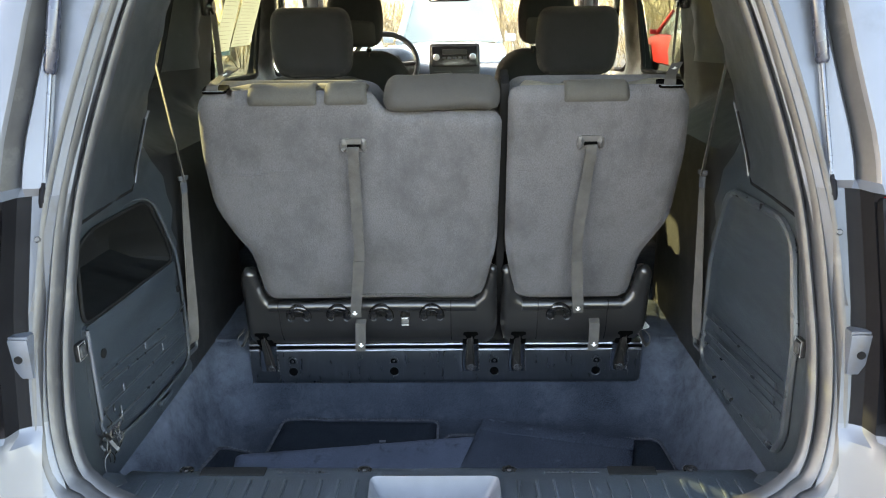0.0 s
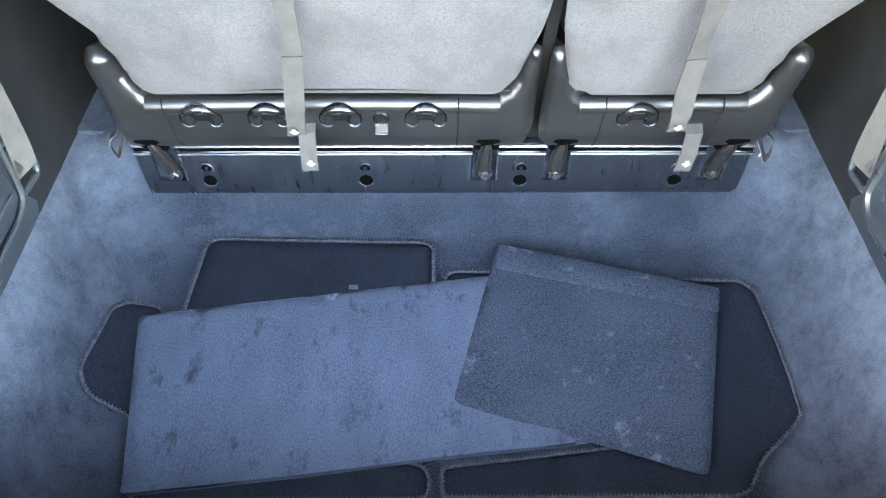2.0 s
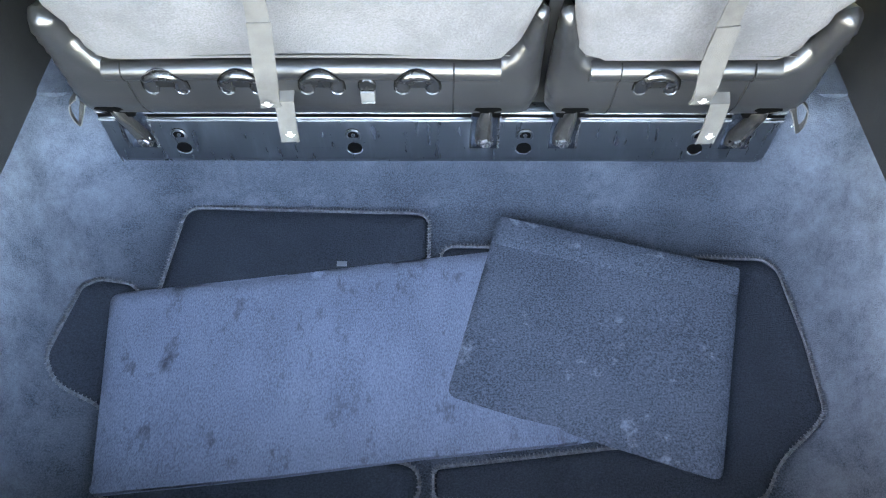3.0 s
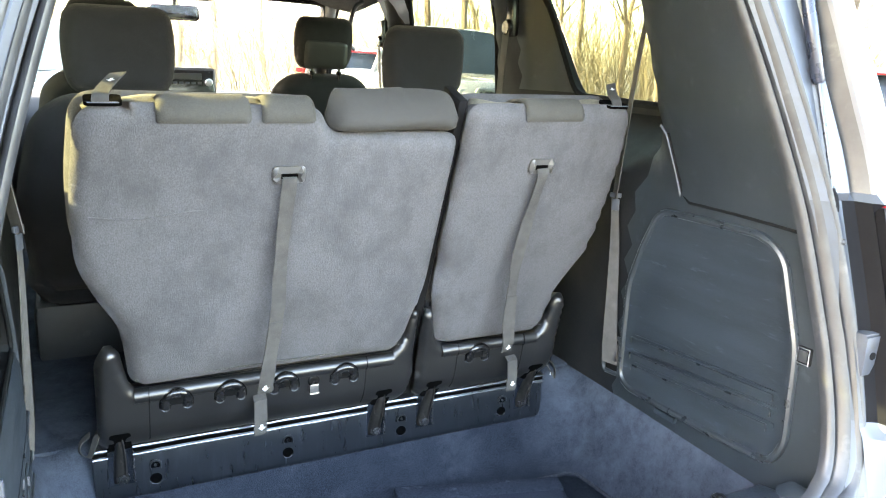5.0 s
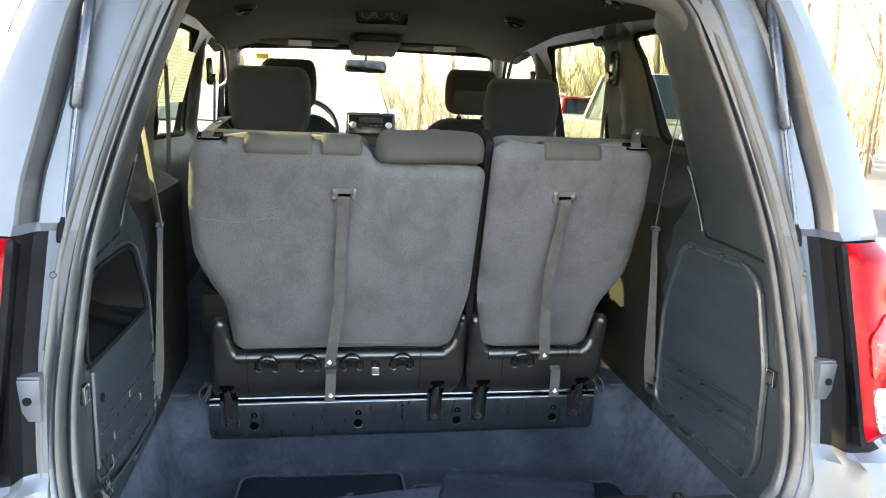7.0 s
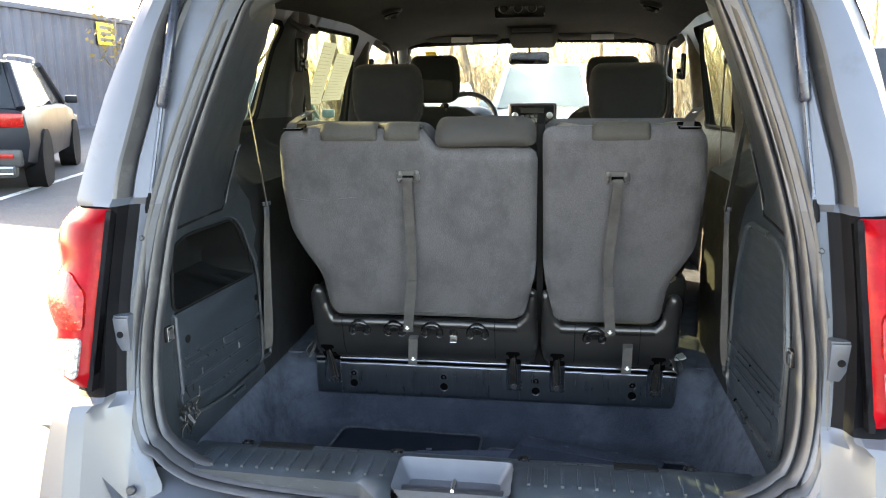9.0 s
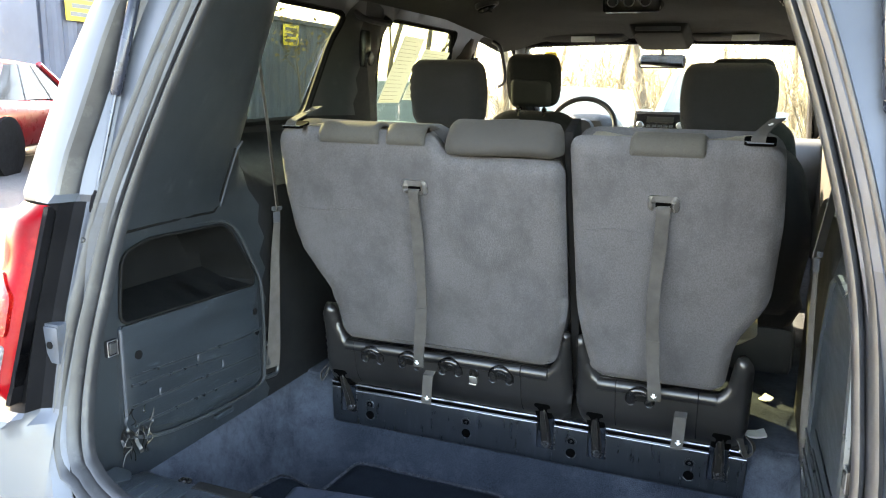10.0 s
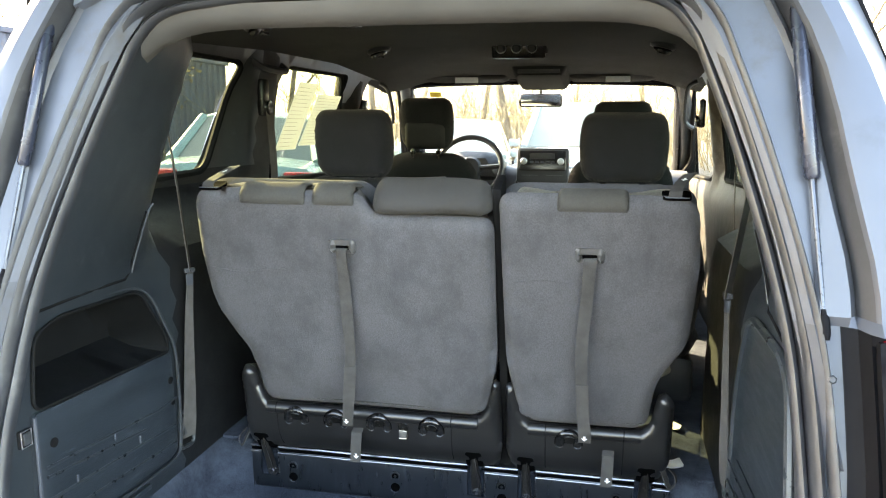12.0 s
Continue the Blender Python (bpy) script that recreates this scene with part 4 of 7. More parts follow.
for zr0, zr1, y0, y1 in ((0.700, 0.675, 1.425, 1.868), (0.668, 0.632, 1.425, 1.868), (0.632, 0.604, 1.43, 1.86)):
    bm = bmesh.new()
    slab(bm, rounded([(y0, zr0), (y0, zr0 - 0.018), (y1, zr1 - 0.022), (y1, zr1 - 0.002)], 0.006), [], 0.03, lambda y, z, d: on_wall(1, y, z, 0.004 + 0.020 * dome(d, 0.006)), lambda y, z, d: on_wall(1, y, z, -0.002))
    rb_ = part("rib", bm, M["worn"], hatch)
    # thin paler tube draws the highlight along the rib's edge
    bm = bmesh.new()
    tube(bm, [on_wall(1, y0 + 0.006, zr0 - 0.017, 0.018), on_wall(1, y0 + 0.006, zr0 - 0.002, 0.020), on_wall(1, y1 - 0.006, zr1 - 0.004, 0.020), on_wall(1, y1 - 0.006, zr1 - 0.019, 0.018)], 0.0024, 6)
    part("rib_edge", bm, M["rim"], rb_)
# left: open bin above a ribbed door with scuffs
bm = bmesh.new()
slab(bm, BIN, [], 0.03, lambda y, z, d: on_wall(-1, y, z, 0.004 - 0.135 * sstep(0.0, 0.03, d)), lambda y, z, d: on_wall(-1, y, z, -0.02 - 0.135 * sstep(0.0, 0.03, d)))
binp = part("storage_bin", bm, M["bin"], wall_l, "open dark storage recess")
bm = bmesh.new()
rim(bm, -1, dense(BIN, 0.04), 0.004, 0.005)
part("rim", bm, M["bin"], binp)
DOOR = rounded([(1.408, 0.834), (1.885, 0.818), (1.892, 0.56), (1.86, 0.545), (1.62, 0.55), (1.40, 0.60), (1.398, 0.635)], 0.012)
bm = bmesh.new()
slab(bm, DOOR, [], 0.03, lambda y, z, d: on_wall(-1, y, z, 0.010 + 0.008 * dome(d, 0.008)), lambda y, z, d: on_wall(-1, y, z, -0.01))
door = part("bin_door", bm, M["worn"], wall_l, "scuffed dark plastic bin door with grooves")
for pts in ([(1.417, 0.722), (1.80, 0.695), (1.885, 0.70)], [(1.42, 0.702), (1.75, 0.668)], [(1.415, 0.655), (1.87, 0.63)], [(1.42, 0.61), (1.87, 0.585)]):
    # paler tubes draw the highlight lines of the door's grooves
    bm = bmesh.new()
    tube(bm, [on_wall(-1, y, z, 0.0185) for y, z in pts], 0.0036, 6)
    part("groove_rib", bm, M["rim"], door)
for y, z, r in ((1.445, 0.765, 0.010), (1.862, 0.752, 0.009), (1.868, 0.692, 0.007)):
    bm = bmesh.new()
    cyl(bm, on_wall(-1, y, z, 0.0185), (1, 0, 0), r, 0.003, 16)
    part("bolt_hole", bm, M["dark"], door)
for y, z in ((1.63, 0.700), (1.50, 0.662), (1.72, 0.655)):
    bm = bmesh.new()
    box(bm, on_wall(-1, y, z, 0.021), (0.004, 0.006, 0.017), 0.001)
    part("clip_tab", bm, M["pocket"], door)
bm = bmesh.new()
tube(bm, [on_wall(-1, 1.402, z, 0.016) for z in np.linspace(0.832, 0.64, 6)], 0.004, 6)
part("edge_strip", bm, M["pocket"], door)
bm = bmesh.new()
tube(bm, [on_wall(-1, p.x, p.y, 0.009) for p in spline([Vector((y, z, 0)) for y, z in ((1.66, 1.016), (1.765, 1.008), (1.815, 0.975), (1.872, 0.885), (1.905, 0.82), (1.912, 0.70), (1.908, 0.575), (1.885, 0.538), (1.80, 0.532), (1.66, 0.536), (1.52, 0.552), (1.44, 0.575), (1.41, 0.59))], 4)], [0.0008 + 0.0036 * sstep(0, 8, i) for i in range(49)], 8)
part("frame_ridge", bm, M["frame_ridge"], wall_l, "raised grey ridge round the bin and its door")
# torn corner under the left door
rnd = random.Random(11)
for k in range(12):
    bm = bmesh.new()
    y, z = 1.385 + 0.0075 * k, 0.598 + rnd.uniform(-0.03, 0.035)
    pts = [on_wall(-1, y + rnd.uniform(-0.014, 0.014), z + dz, 0.008 + rnd.uniform(0, 0.020)) for dz in (0.026, 0.010, -0.006, -0.022, -0.040)]
    if k % 3:
        tube(bm, spline(pts, 4), 0.0010 + 0.0008 * rnd.random(), 5)
    else:
        ribbon(bm, spline(pts, 4), 0.004 + 0.004 * rnd.random(), 0.0012, (0.4, 1, 0.3))
    # one shred in five is paler, to stand for glints on the tangle
    part("torn_shard", bm, M["bezel"] if k % 5 == 1 else M["recess"], wall_l, "curled torn shred of black plastic")

for side, wall in ((-1, wall_l), (1, wall_r)):
    # lift-in panel seams, upper and lower trim
    bm = bmesh.new()
    tube(bm, [on_wall(side, y, z, 0.0015) for y, z in [(1.428, 1.033), (1.5, 1.034), (1.62, 1.034), (1.755, 1.031), (1.785, 1.045), (1.80, 1.09), (1.822, 1.185)]], 0.0035, 6)
    part("trim_seam", bm, M["dark"], wall)
    bm = bmesh.new()
    tube(bm, [on_wall(side, y, z, 0.003) for y, z in [(1.79, 1.04), (1.806, 1.09), (1.828, 1.18), (1.85, 1.20)]], 0.003, 6)
    part("trim_edge", bm, M["pocket"], wall)
    # small square switch
    bm = bmesh.new()
    for y, z, sy, sz in ((1.385, 0.797, 0.030, 0.036),):
        box(bm, on_wall(side, y, z, 0.004), (0.010, sy, sz), 0.004)
    sw = part("switch", bm, M["gloss_black"], wall, "small square black release switch")
    bm = bmesh.new()
    box(bm, on_wall(side, 1.385, 0.797, 0.010), (0.006, 0.019, 0.024), 0.003)
    part("switch_key", bm, M["plastic"], sw)
    bm = bmesh.new()
    tube(bm, [on_wall(side, 1.385 + sy, 0.797 + sz, 0.009) for sy, sz in ((-0.013, -0.016), (0.013, -0.016), (0.013, 0.016), (-0.013, 0.016))], 0.0013, 6, closed=True)
    part("switch_rim", bm, M["steel"], sw)
    # belt recess near the floor
    bm = bmesh.new()
    loop = rounded([(1.917, 0.645), (1.912, 0.545), (1.975, 0.538), (1.985, 0.62)], 0.014)
    tube(bm, [on_wall(side, y, z, 0.004) for y, z in dense(loop, 0.03)], 0.006, 8, closed=True)
    part("belt_recess_rim", bm, M["frame_ridge"], wall)
    # flat black slab stands for the shade inside the belt recess
    bm = bmesh.new()
    slab(bm, loop, [], 0.03, lambda y, z, d: on_wall(side, y, z, 0.002), lambda y, z, d: on_wall(side, y, z, -0.01))
    part("belt_recess", bm, M["dark"], wall)
    # tie-down pad low on the panel
    bm = bmesh.new()
    box(bm, on_wall(side, 1.73, 0.514, 0.006), (0.012, 0.07, 0.014), 0.004)
    part("tie_down", bm, M["worn"], wall)


# ---- third row ----
def on_seat(u, z, w):
    """A place on the rear face of the third row: across, height, and out towards the tailgate."""
    return Vector((u, 2.282 - 0.3667 * z - 0.939 * w, z - 0.344 * w))


def arrow(bm, u, z, s, place):
    for poly in ([(-0.28, 0.6), (0.28, 0.6), (0.28, 0.0), (-0.28, 0.0)], [(-0.75, 0.0), (0.75, 0.0), (0, -0.75)]):
        bm.faces.new([bm.verts.new(place(u + a * s, z + b * s)) for a, b in poly])
    return bm


BAR_Y, BAR_Z, HOOK_Z = 2.031, 0.636, 0.6075


def third_row(label, outline, cover, hooks, slot, strap_pts, tab, pad, patches, joints, hinges, seed):
    xs = [p[0] for p in outline]
    xm = (min(xs) + max(xs)) / 2
    seat = thing("third_row_seat", label, "car seat", (xm, 2.0, 0.53), group="third row seats")
    bm = bmesh.new()
    pillow(bm, rounded(outline, [0.055 if z > 1.2 and abs(x) > 0.3 else 0.034 for x, z in outline], 6), 0.02, on_seat, 0.022, 0.05, 0.026, wave=0.011, seed=seed)
    back = part("backrest", bm, M["back_carpet"], seat, "grey carpeted seatback", sharp=80)
    # seams pressed into the carpet
    zseam = 1.05
    bm = bmesh.new()
    tube(bm, [on_seat(x, zseam + 0.006 * math.sin(x * 30), 0.0215) for x in np.linspace(min(xs) + 0.03, min(xs) + 0.22, 9)], 0.0009, 5)
    part("crease", bm, M["back_carpet"], back)
    zl = sorted(outline, key=lambda p: p[1])[:2]
    xa, xb = sorted(p[0] for p in zl)
    bm = bmesh.new()
    tube(bm, [on_seat(x, 0.684, 0.0205) for x in np.linspace(xa + 0.01, xb - 0.008, 14)], 0.0017, 5)
    part("hem_seam", bm, M["vinyl"], back)
    # front padding seen round the edges
    cx = [(xm + (x - xm) * 1.015, z + 0.006 - 0.022 * sstep(1.0, 1.15, z)) for x, z in outline]
    bm = bmesh.new()
    pillow(bm, rounded(cx, 0.05, 5), 0.035, lambda u, v, w: on_seat(u, v, w - 0.09), 0.05, 0.07, 0.05)
    part("front_padding", bm, M["back_carpet"], seat, sharp=80)
    bm = bmesh.new()
    pillow(bm, rounded([(min(xs) + (0.10 if xm < 0 else 0.02), 2.12), (max(xs) - 0.02, 2.12), (max(xs) - 0.02, 2.54), (min(xs) + (0.10 if xm < 0 else 0.02), 2.54)], 0.06), 0.05, lambda u, v, w: Vector((u, v, 0.765 + w)), 0.04, 0.035, 0.05)
    part("cushion", bm, M["sun_cloth"], seat, sharp=80)
    # lower plastic shroud with its side arms
    bm = bmesh.new()
    def shroud(u, v, w):
        return Vector((u, table(v, [(0.495, 2.094), (0.505, 2.097), (0.515, 2.089), (0.53, 2.0735), (0.56, 2.057), (0.60, 2.048), (0.634, 2.044), (0.665, 2.036), (0.76, 2.010)]) - w, v))
    pillow(bm, rounded(cover, 0.016, 4), 0.012, shroud, 0.022, 0.05, 0.020)
    sh = part("shroud", bm, M["shroud"], seat, "satin black plastic shroud", sharp=80)
    xa, xb = cover[5][0] + 0.004, cover[6][0] - 0.004
    bm = bmesh.new()
    tube(bm, [(x, BAR_Y - 0.002 * math.sin(x * 9), BAR_Z) for x in np.linspace(xa, xb, 12)], 0.0165, 12)
    part("top_bar", bm, M["shroud"], sh)
    for x in joints:
        bm = bmesh.new()
        tube(bm, [shroud(x, z, 0.0225) for z in np.linspace(0.640, 0.520, 8)], 0.0013, 5)
        tube(bm, [(x, BAR_Y - 0.0172 * math.cos(a), BAR_Z + 0.0172 * math.sin(a)) for a in np.linspace(-0.9, 1.2, 8)], 0.0013, 5)
        part("joint_line", bm, M["dark"], sh)
    for x in hooks:
        bm = bmesh.new()
        arch = [(x + 0.0335 * math.cos(a), HOOK_Z + 0.0385 * math.sin(a)) for a in np.linspace(0, math.pi, 15)]
        keyhole = [(x - 0.0135 * math.cos(a), HOOK_Z + 0.007 + 0.0135 * math.sin(a)) for a in np.linspace(-0.7, math.pi + 0.7, 13)]
        lp = arch + [(x - 0.032, HOOK_Z - 0.009), (x - 0.025, HOOK_Z - 0.0145), (x - 0.013, HOOK_Z - 0.0115)] + keyhole + [(x + 0.013, HOOK_Z - 0.0115), (x + 0.025, HOOK_Z - 0.0145), (x + 0.032, HOOK_Z - 0.009)]
        face = lambda a, b, w: Vector((a, min(shroud(a, b, 0.022).y, BAR_Y - math.sqrt(max(0.0, 0.0165 ** 2 - (b - BAR_Z) ** 2))) - w, b))
        slab(bm, lp, [], 0.005, lambda a, b, d: face(a, b, 0.0012 + 0.0045 * dome(d, 0.010)), lambda a, b, d: face(a, b, -0.008))
        hk = part("bag_hook", bm, M["hook"], seat, "black moulded horseshoe bag hook", sharp=80)
        # thin black tube draws the dark contour round the hook's arch
        bm = bmesh.new()
        tube(bm, [face(x + 0.0345 * math.cos(a), HOOK_Z + 0.0395 * math.sin(a), 0.0002) for a in np.linspace(-0.15, math.pi + 0.15, 17)], 0.0010, 6)
        part("hook_groove", bm, M["hole"], hk)
        # bright crescents on the hook are painted highlights on its plastic
        bm = bmesh.new()
        tube(bm, [face(x - 0.0125 * math.cos(a), HOOK_Z + 0.0075 + 0.0125 * math.sin(a), 0.0010) for a in np.linspace(0.5, math.pi - 0.5, 9)], 0.0011, 6)
        part("hook_rim", bm, M["edge_glint"], hk)
        for s2 in (-1, 1):
            bm = bmesh.new()
            tube(bm, spline([face(x + s2 * 0.032, HOOK_Z - 0.008, 0.002), face(x + s2 * 0.026, HOOK_Z - 0.0135, 0.003), face(x + s2 * 0.019, HOOK_Z - 0.0135, 0.003), face(x + s2 * 0.014, HOOK_Z - 0.010, 0.002)], 3), 0.0014, 6)
            part("hook_foot", bm, M["edge_glint"], hk)
        # flat near-black disc stands for the shade in the hook's keyhole
        bm = bmesh.new()
        slab(bm, [(a, b) for a, b in keyhole], [], 0.005, lambda a, b, d: face(a, b, 0.0006), lambda a, b, d: face(a, b, -0.006))
        part("hook_cavity", bm, M["recess"], hk)
    # tether slot, strap and tab
    u0, z0 = slot
    bm = bmesh.new()
    fr = rounded([(u0 - 0.031, z0 - 0.016), (u0 + 0.031, z0 - 0.016), (u0 + 0.031, z0 + 0.017), (u0 - 0.031, z0 + 0.017)], 0.010)
    ho = rounded([(u0 - 0.0155, z0 - 0.006), (u0 + 0.0155, z0 - 0.006), (u0 + 0.0155, z0 + 0.0035), (u0 - 0.0155, z0 + 0.0035)], 0.002)
    slab(bm, fr, [ho], 0.01, lambda a, b, d: on_seat(a, b, 0.026 + 0.007 * dome(d, 0.006)), lambda a, b, d: on_seat(a, b, 0.015))
    bz = part("strap_bezel", bm, M["bezel"], seat, "grey plastic strap bezel")
    bm = bmesh.new()
    slab(bm, ho, [], 0.02, lambda a, b, d: on_seat(a, b, 0.0275), lambda a, b, d: on_seat(a, b, 0.016))
    part("bezel_slot", bm, M["hole"], bz)
    bm = bmesh.new()
    rnd = random.Random(seed)
    pts = spline([on_seat(u, z, w) for u, z, w in strap_pts], 5)
    ribbon(bm, pts, 0.0275, 0.0022, [(1, 0.25 * math.sin(i * 0.5 + seed), 0.02 * rnd.uniform(-1, 1)) for i in range(len(pts))])
    stp = part("pull_strap", bm, M["strap"], seat, "taupe webbing pull strap with a white arrow", sharp=80)
    ue, ze, we = strap_pts[-1]
    tail = pts[len(pts) * 62 // 100:]
    bm = bmesh.new()
    ribbon(bm, [p + Vector((0.001, -0.0026, 0)) for p in tail], 0.0295, 0.002, [(1, 0.25 * math.sin((i + len(pts) - len(tail)) * 0.5 + seed), 0) for i in range(len(tail))])
    part("stitched_end", bm, M["strap"], stp, sharp=80)
    bm = bmesh.new()
    arrow(bm, ue, ze + 0.018, 0.0105, lambda a, b: on_seat(a, b, we + 0.0075))
    part("arrow_print", bm, M["white"], stp, recalc=False)
    ut, zt = tab
    tabp = lambda a, b, w: Vector((a, 2.010 - (b - zt) * 0.05 - w, b))
    bm = bmesh.new()
    ribbon(bm, [tabp(ut + 0.002, zt + 0.068, -0.026), tabp(ut + 0.001, zt + 0.058, -0.004), tabp(ut, zt + 0.02, 0.003), tabp(ut - 0.002, zt - 0.022, 0.004)], 0.0285, 0.002, (1, 0, 0.06))
    tb = part("release_tab", bm, M["strap"], seat, "short webbing tab with a white arrow")
    bm = bmesh.new()
    arrow(bm, ut + 0.001, zt - 0.003, 0.0105, lambda a, b: tabp(a, b, 0.0062))
    part("arrow_print", bm, M["white"], tb, recalc=False)
    if pad:
        bm = bmesh.new()
        x0, x1 = pad
        pillow(bm, rounded([(x0, 1.190), (x1, 1.186), (x1 - 0.004, 1.252), (x0 + 0.016, 1.260)], 0.030, 6), 0.011, lambda u, v, w: on_seat(u, v, w - 0.022 - 0.8 * max(0, v - 1.224)) + Vector((0, 0, 0.004 * math.sin(u * 22))), 0.050, 0.045, 0.036, wave=0.003, seed=3.0)
        part("head_pad", bm, M["pad"], seat, "folded centre head pad in grey-brown cloth", sharp=80)
    for (x0, x1) in patches:
        bm = bmesh.new()
        def drape(u, v, w):
            t, R = v - 1.217, 0.032
            if t < 0.012:
                return on_seat(u, v, 0.0235 + w)
            q = on_seat(u, 1.229, 0.0235)
            th = min((t - 0.012) / R, 1.75)
            run = max(0.0, t - 0.012 - R * 1.75)
            return Vector((u, q.y + R * (1 - math.cos(th)) + run - w * math.cos(th), q.z + R * math.sin(th) - 0.10 * run + w * math.sin(th)))
        pillow(bm, rounded([(x0, 1.219), (x1, 1.219), (x1 - 0.003, 1.350), (x0 + 0.003, 1.350)], 0.008), 0.010, drape, 0.007, 0.004, 0.010, wave=0.002, seed=x0)
        part("fabric_flap", bm, M["patch"], seat, "grey-brown fabric flap over the seat's top", sharp=80)
    # top face of the seat between the flaps, sunlight put into its tan
    xt0, xt1 = min(xs) + 0.03, (min(max(xs), -0.155) if pad else max(xs)) - 0.03
    bm = bmesh.new()
    pillow(bm, rounded([(xt0, 1.865), (xt1, 1.865), (xt1, 1.955), (xt0, 1.955)], 0.02), 0.014, lambda u, v, w: Vector((u, v, 1.236 + w + 0.004 * math.sin(u * 40))), 0.014, 0.02, 0.02, wave=0.003, seed=seed)
    part("top_cloth", bm, M["fabric"], seat, "cloth top of the seat, tinted tan as if sunlit", sharp=80)
    # hinge arms down to the rail, each out of a dark slot in the shroud's lower edge
    for x in hinges:
        # flat black face on the shroud stands for the slot's shaded inside
        bm = bmesh.new()
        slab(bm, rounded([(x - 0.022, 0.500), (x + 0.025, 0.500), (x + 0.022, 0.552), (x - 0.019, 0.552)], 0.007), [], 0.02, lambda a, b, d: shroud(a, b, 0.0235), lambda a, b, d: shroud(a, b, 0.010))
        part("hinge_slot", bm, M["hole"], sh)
        bm = bmesh.new()
        loft(bm, [[Vector((x + sx * w, y + sy, z)) for sx, sy in ((-1, 0.002), (-0.8, -0.006), (-0.35, -0.010), (0.45, -0.010), (0.75, -0.014), (1, -0.012), (1, 0.004), (-1, 0.004))] for z, w, y in ((0.548, 0.0040, 2.060), (0.538, 0.0065, 2.060), (0.515, 0.0095, 2.066), (0.48, 0.0122, 2.082), (0.44, 0.0138, 2.100), (0.418, 0.0145, 2.108), (0.402, 0.0140, 2.112))], True, cap=True)
        hg = part("hinge_arm", bm, M["arm"], seat, "black steel hinge arm worn bare along its edges", sharp=40)
        bm = bmesh.new()
        cyl(bm, (x + 0.004, 2.098, 0.416), (0, 1, 0), 0.0108, 0.014, 6, 0.002)
        cyl(bm, (x + 0.004, 2.101, 0.416), (0, 1, 0), 0.0145, 0.006, 16, 0.001)
        part("hinge_bolt", bm, M["bolt"], hg, "worn steel bolt")
    return seat


third_row("grey carpeted wide third row seat, upright, with a pull strap",
          [(-0.558, 1.247), (-0.577, 1.083), (-0.576, 0.948), (-0.542, 0.866), (-0.505, 0.802), (-0.492, 0.659), (0.106, 0.661), (0.143, 0.825), (0.148, 1.190), (-0.125, 1.191), (-0.152, 1.241)],
          [(-0.560, 0.497), (-0.557, 0.725), (-0.536, 0.763), (-0.510, 0.748), (-0.499, 0.685), (-0.490, 0.652), (0.092, 0.654), (0.112, 0.687), (0.128, 0.764), (0.146, 0.758), (0.150, 0.572), (0.137, 0.496)],
          (-0.404, -0.292, -0.174, -0.033), (-0.203, 1.121),
          [(-0.203, 1.117, 0.024), (-0.204, 1.109, 0.036), (-0.208, 1.021, 0.036), (-0.211, 0.917, 0.046), (-0.211, 0.857, 0.055), (-0.223, 0.764, 0.070), (-0.232, 0.693, 0.084), (-0.235, 0.663, 0.087)],
          (-0.232, 0.532), (-0.136, 0.146), ((-0.436, -0.278), (-0.260, -0.162)), (-0.458, 0.020), (-0.519, 0.073), 1.7)
third_row("grey carpeted narrow third row seat, upright, with a pull strap",
          [(0.160, 1.249), (0.164, 0.832), (0.193, 0.659), (0.503, 0.657), (0.518, 0.792), (0.580, 0.900), (0.588, 1.089), (0.574, 1.248)],
          [(0.172, 0.496), (0.158, 0.572), (0.160, 0.756), (0.178, 0.764), (0.197, 0.686), (0.212, 0.654), (0.495, 0.650), (0.513, 0.677), (0.524, 0.748), (0.546, 0.762), (0.566, 0.735), (0.565, 0.570), (0.545, 0.496)],
          (0.318,), (0.356, 1.121),
          [(0.357, 1.117, 0.024), (0.357, 1.105, 0.036), (0.352, 1.014, 0.036), (0.345, 0.911, 0.046), (0.345, 0.851, 0.055), (0.350, 0.758, 0.070), (0.356, 0.701, 0.084), (0.357, 0.672, 0.086)],
          (0.414, 0.530), None, ((0.286, 0.433),), (0.260, 0.451), (0.208, 0.508), 4.2)
bm = bmesh.new()
box(bm, (-0.107, 2.024, 0.5935), (0.022, 0.014, 0.022), 0.004)
stud = part("latch_stud", bm, M["bezel"], bpy.data.objects["third_row_seat"], "small worn latch stud under a dark recess")
# near-black disc stands for the shaded recess above the stud
bm = bmesh.new()
cyl(bm, (-0.107, 2.024, 0.612), (0, 1, 0), 0.0135, 0.010, 18, 0.002)
part("stud_recess", bm, M["recess"], stud)
bm = bmesh.new()
tube(bm, [(-0.117, 2.0165, 0.5835), (-0.097, 2.0165, 0.5835)], 0.0016, 6)
tube(bm, [(-0.117, 2.0165, 0.604), (-0.097, 2.0165, 0.604)], 0.0013, 6)
part("stud_edge", bm, M["edge_glint"], stud)
# added dark filler where only shade shows between the two seats
bm = bmesh.new()
tilt = Matrix.Rotation(math.atan(0.3667), 4, "X")
box(bm, on_seat(0.154, 0.90, -0.055), (0.020, 0.08, 0.74), 0.004, tilt)
box(bm, (0.154, 2.14, 0.62), (0.06, 0.05, 0.26), 0.004)
part("centre_gap_panel", bm, M["dark"], bpy.data.objects["third_row_seat"])
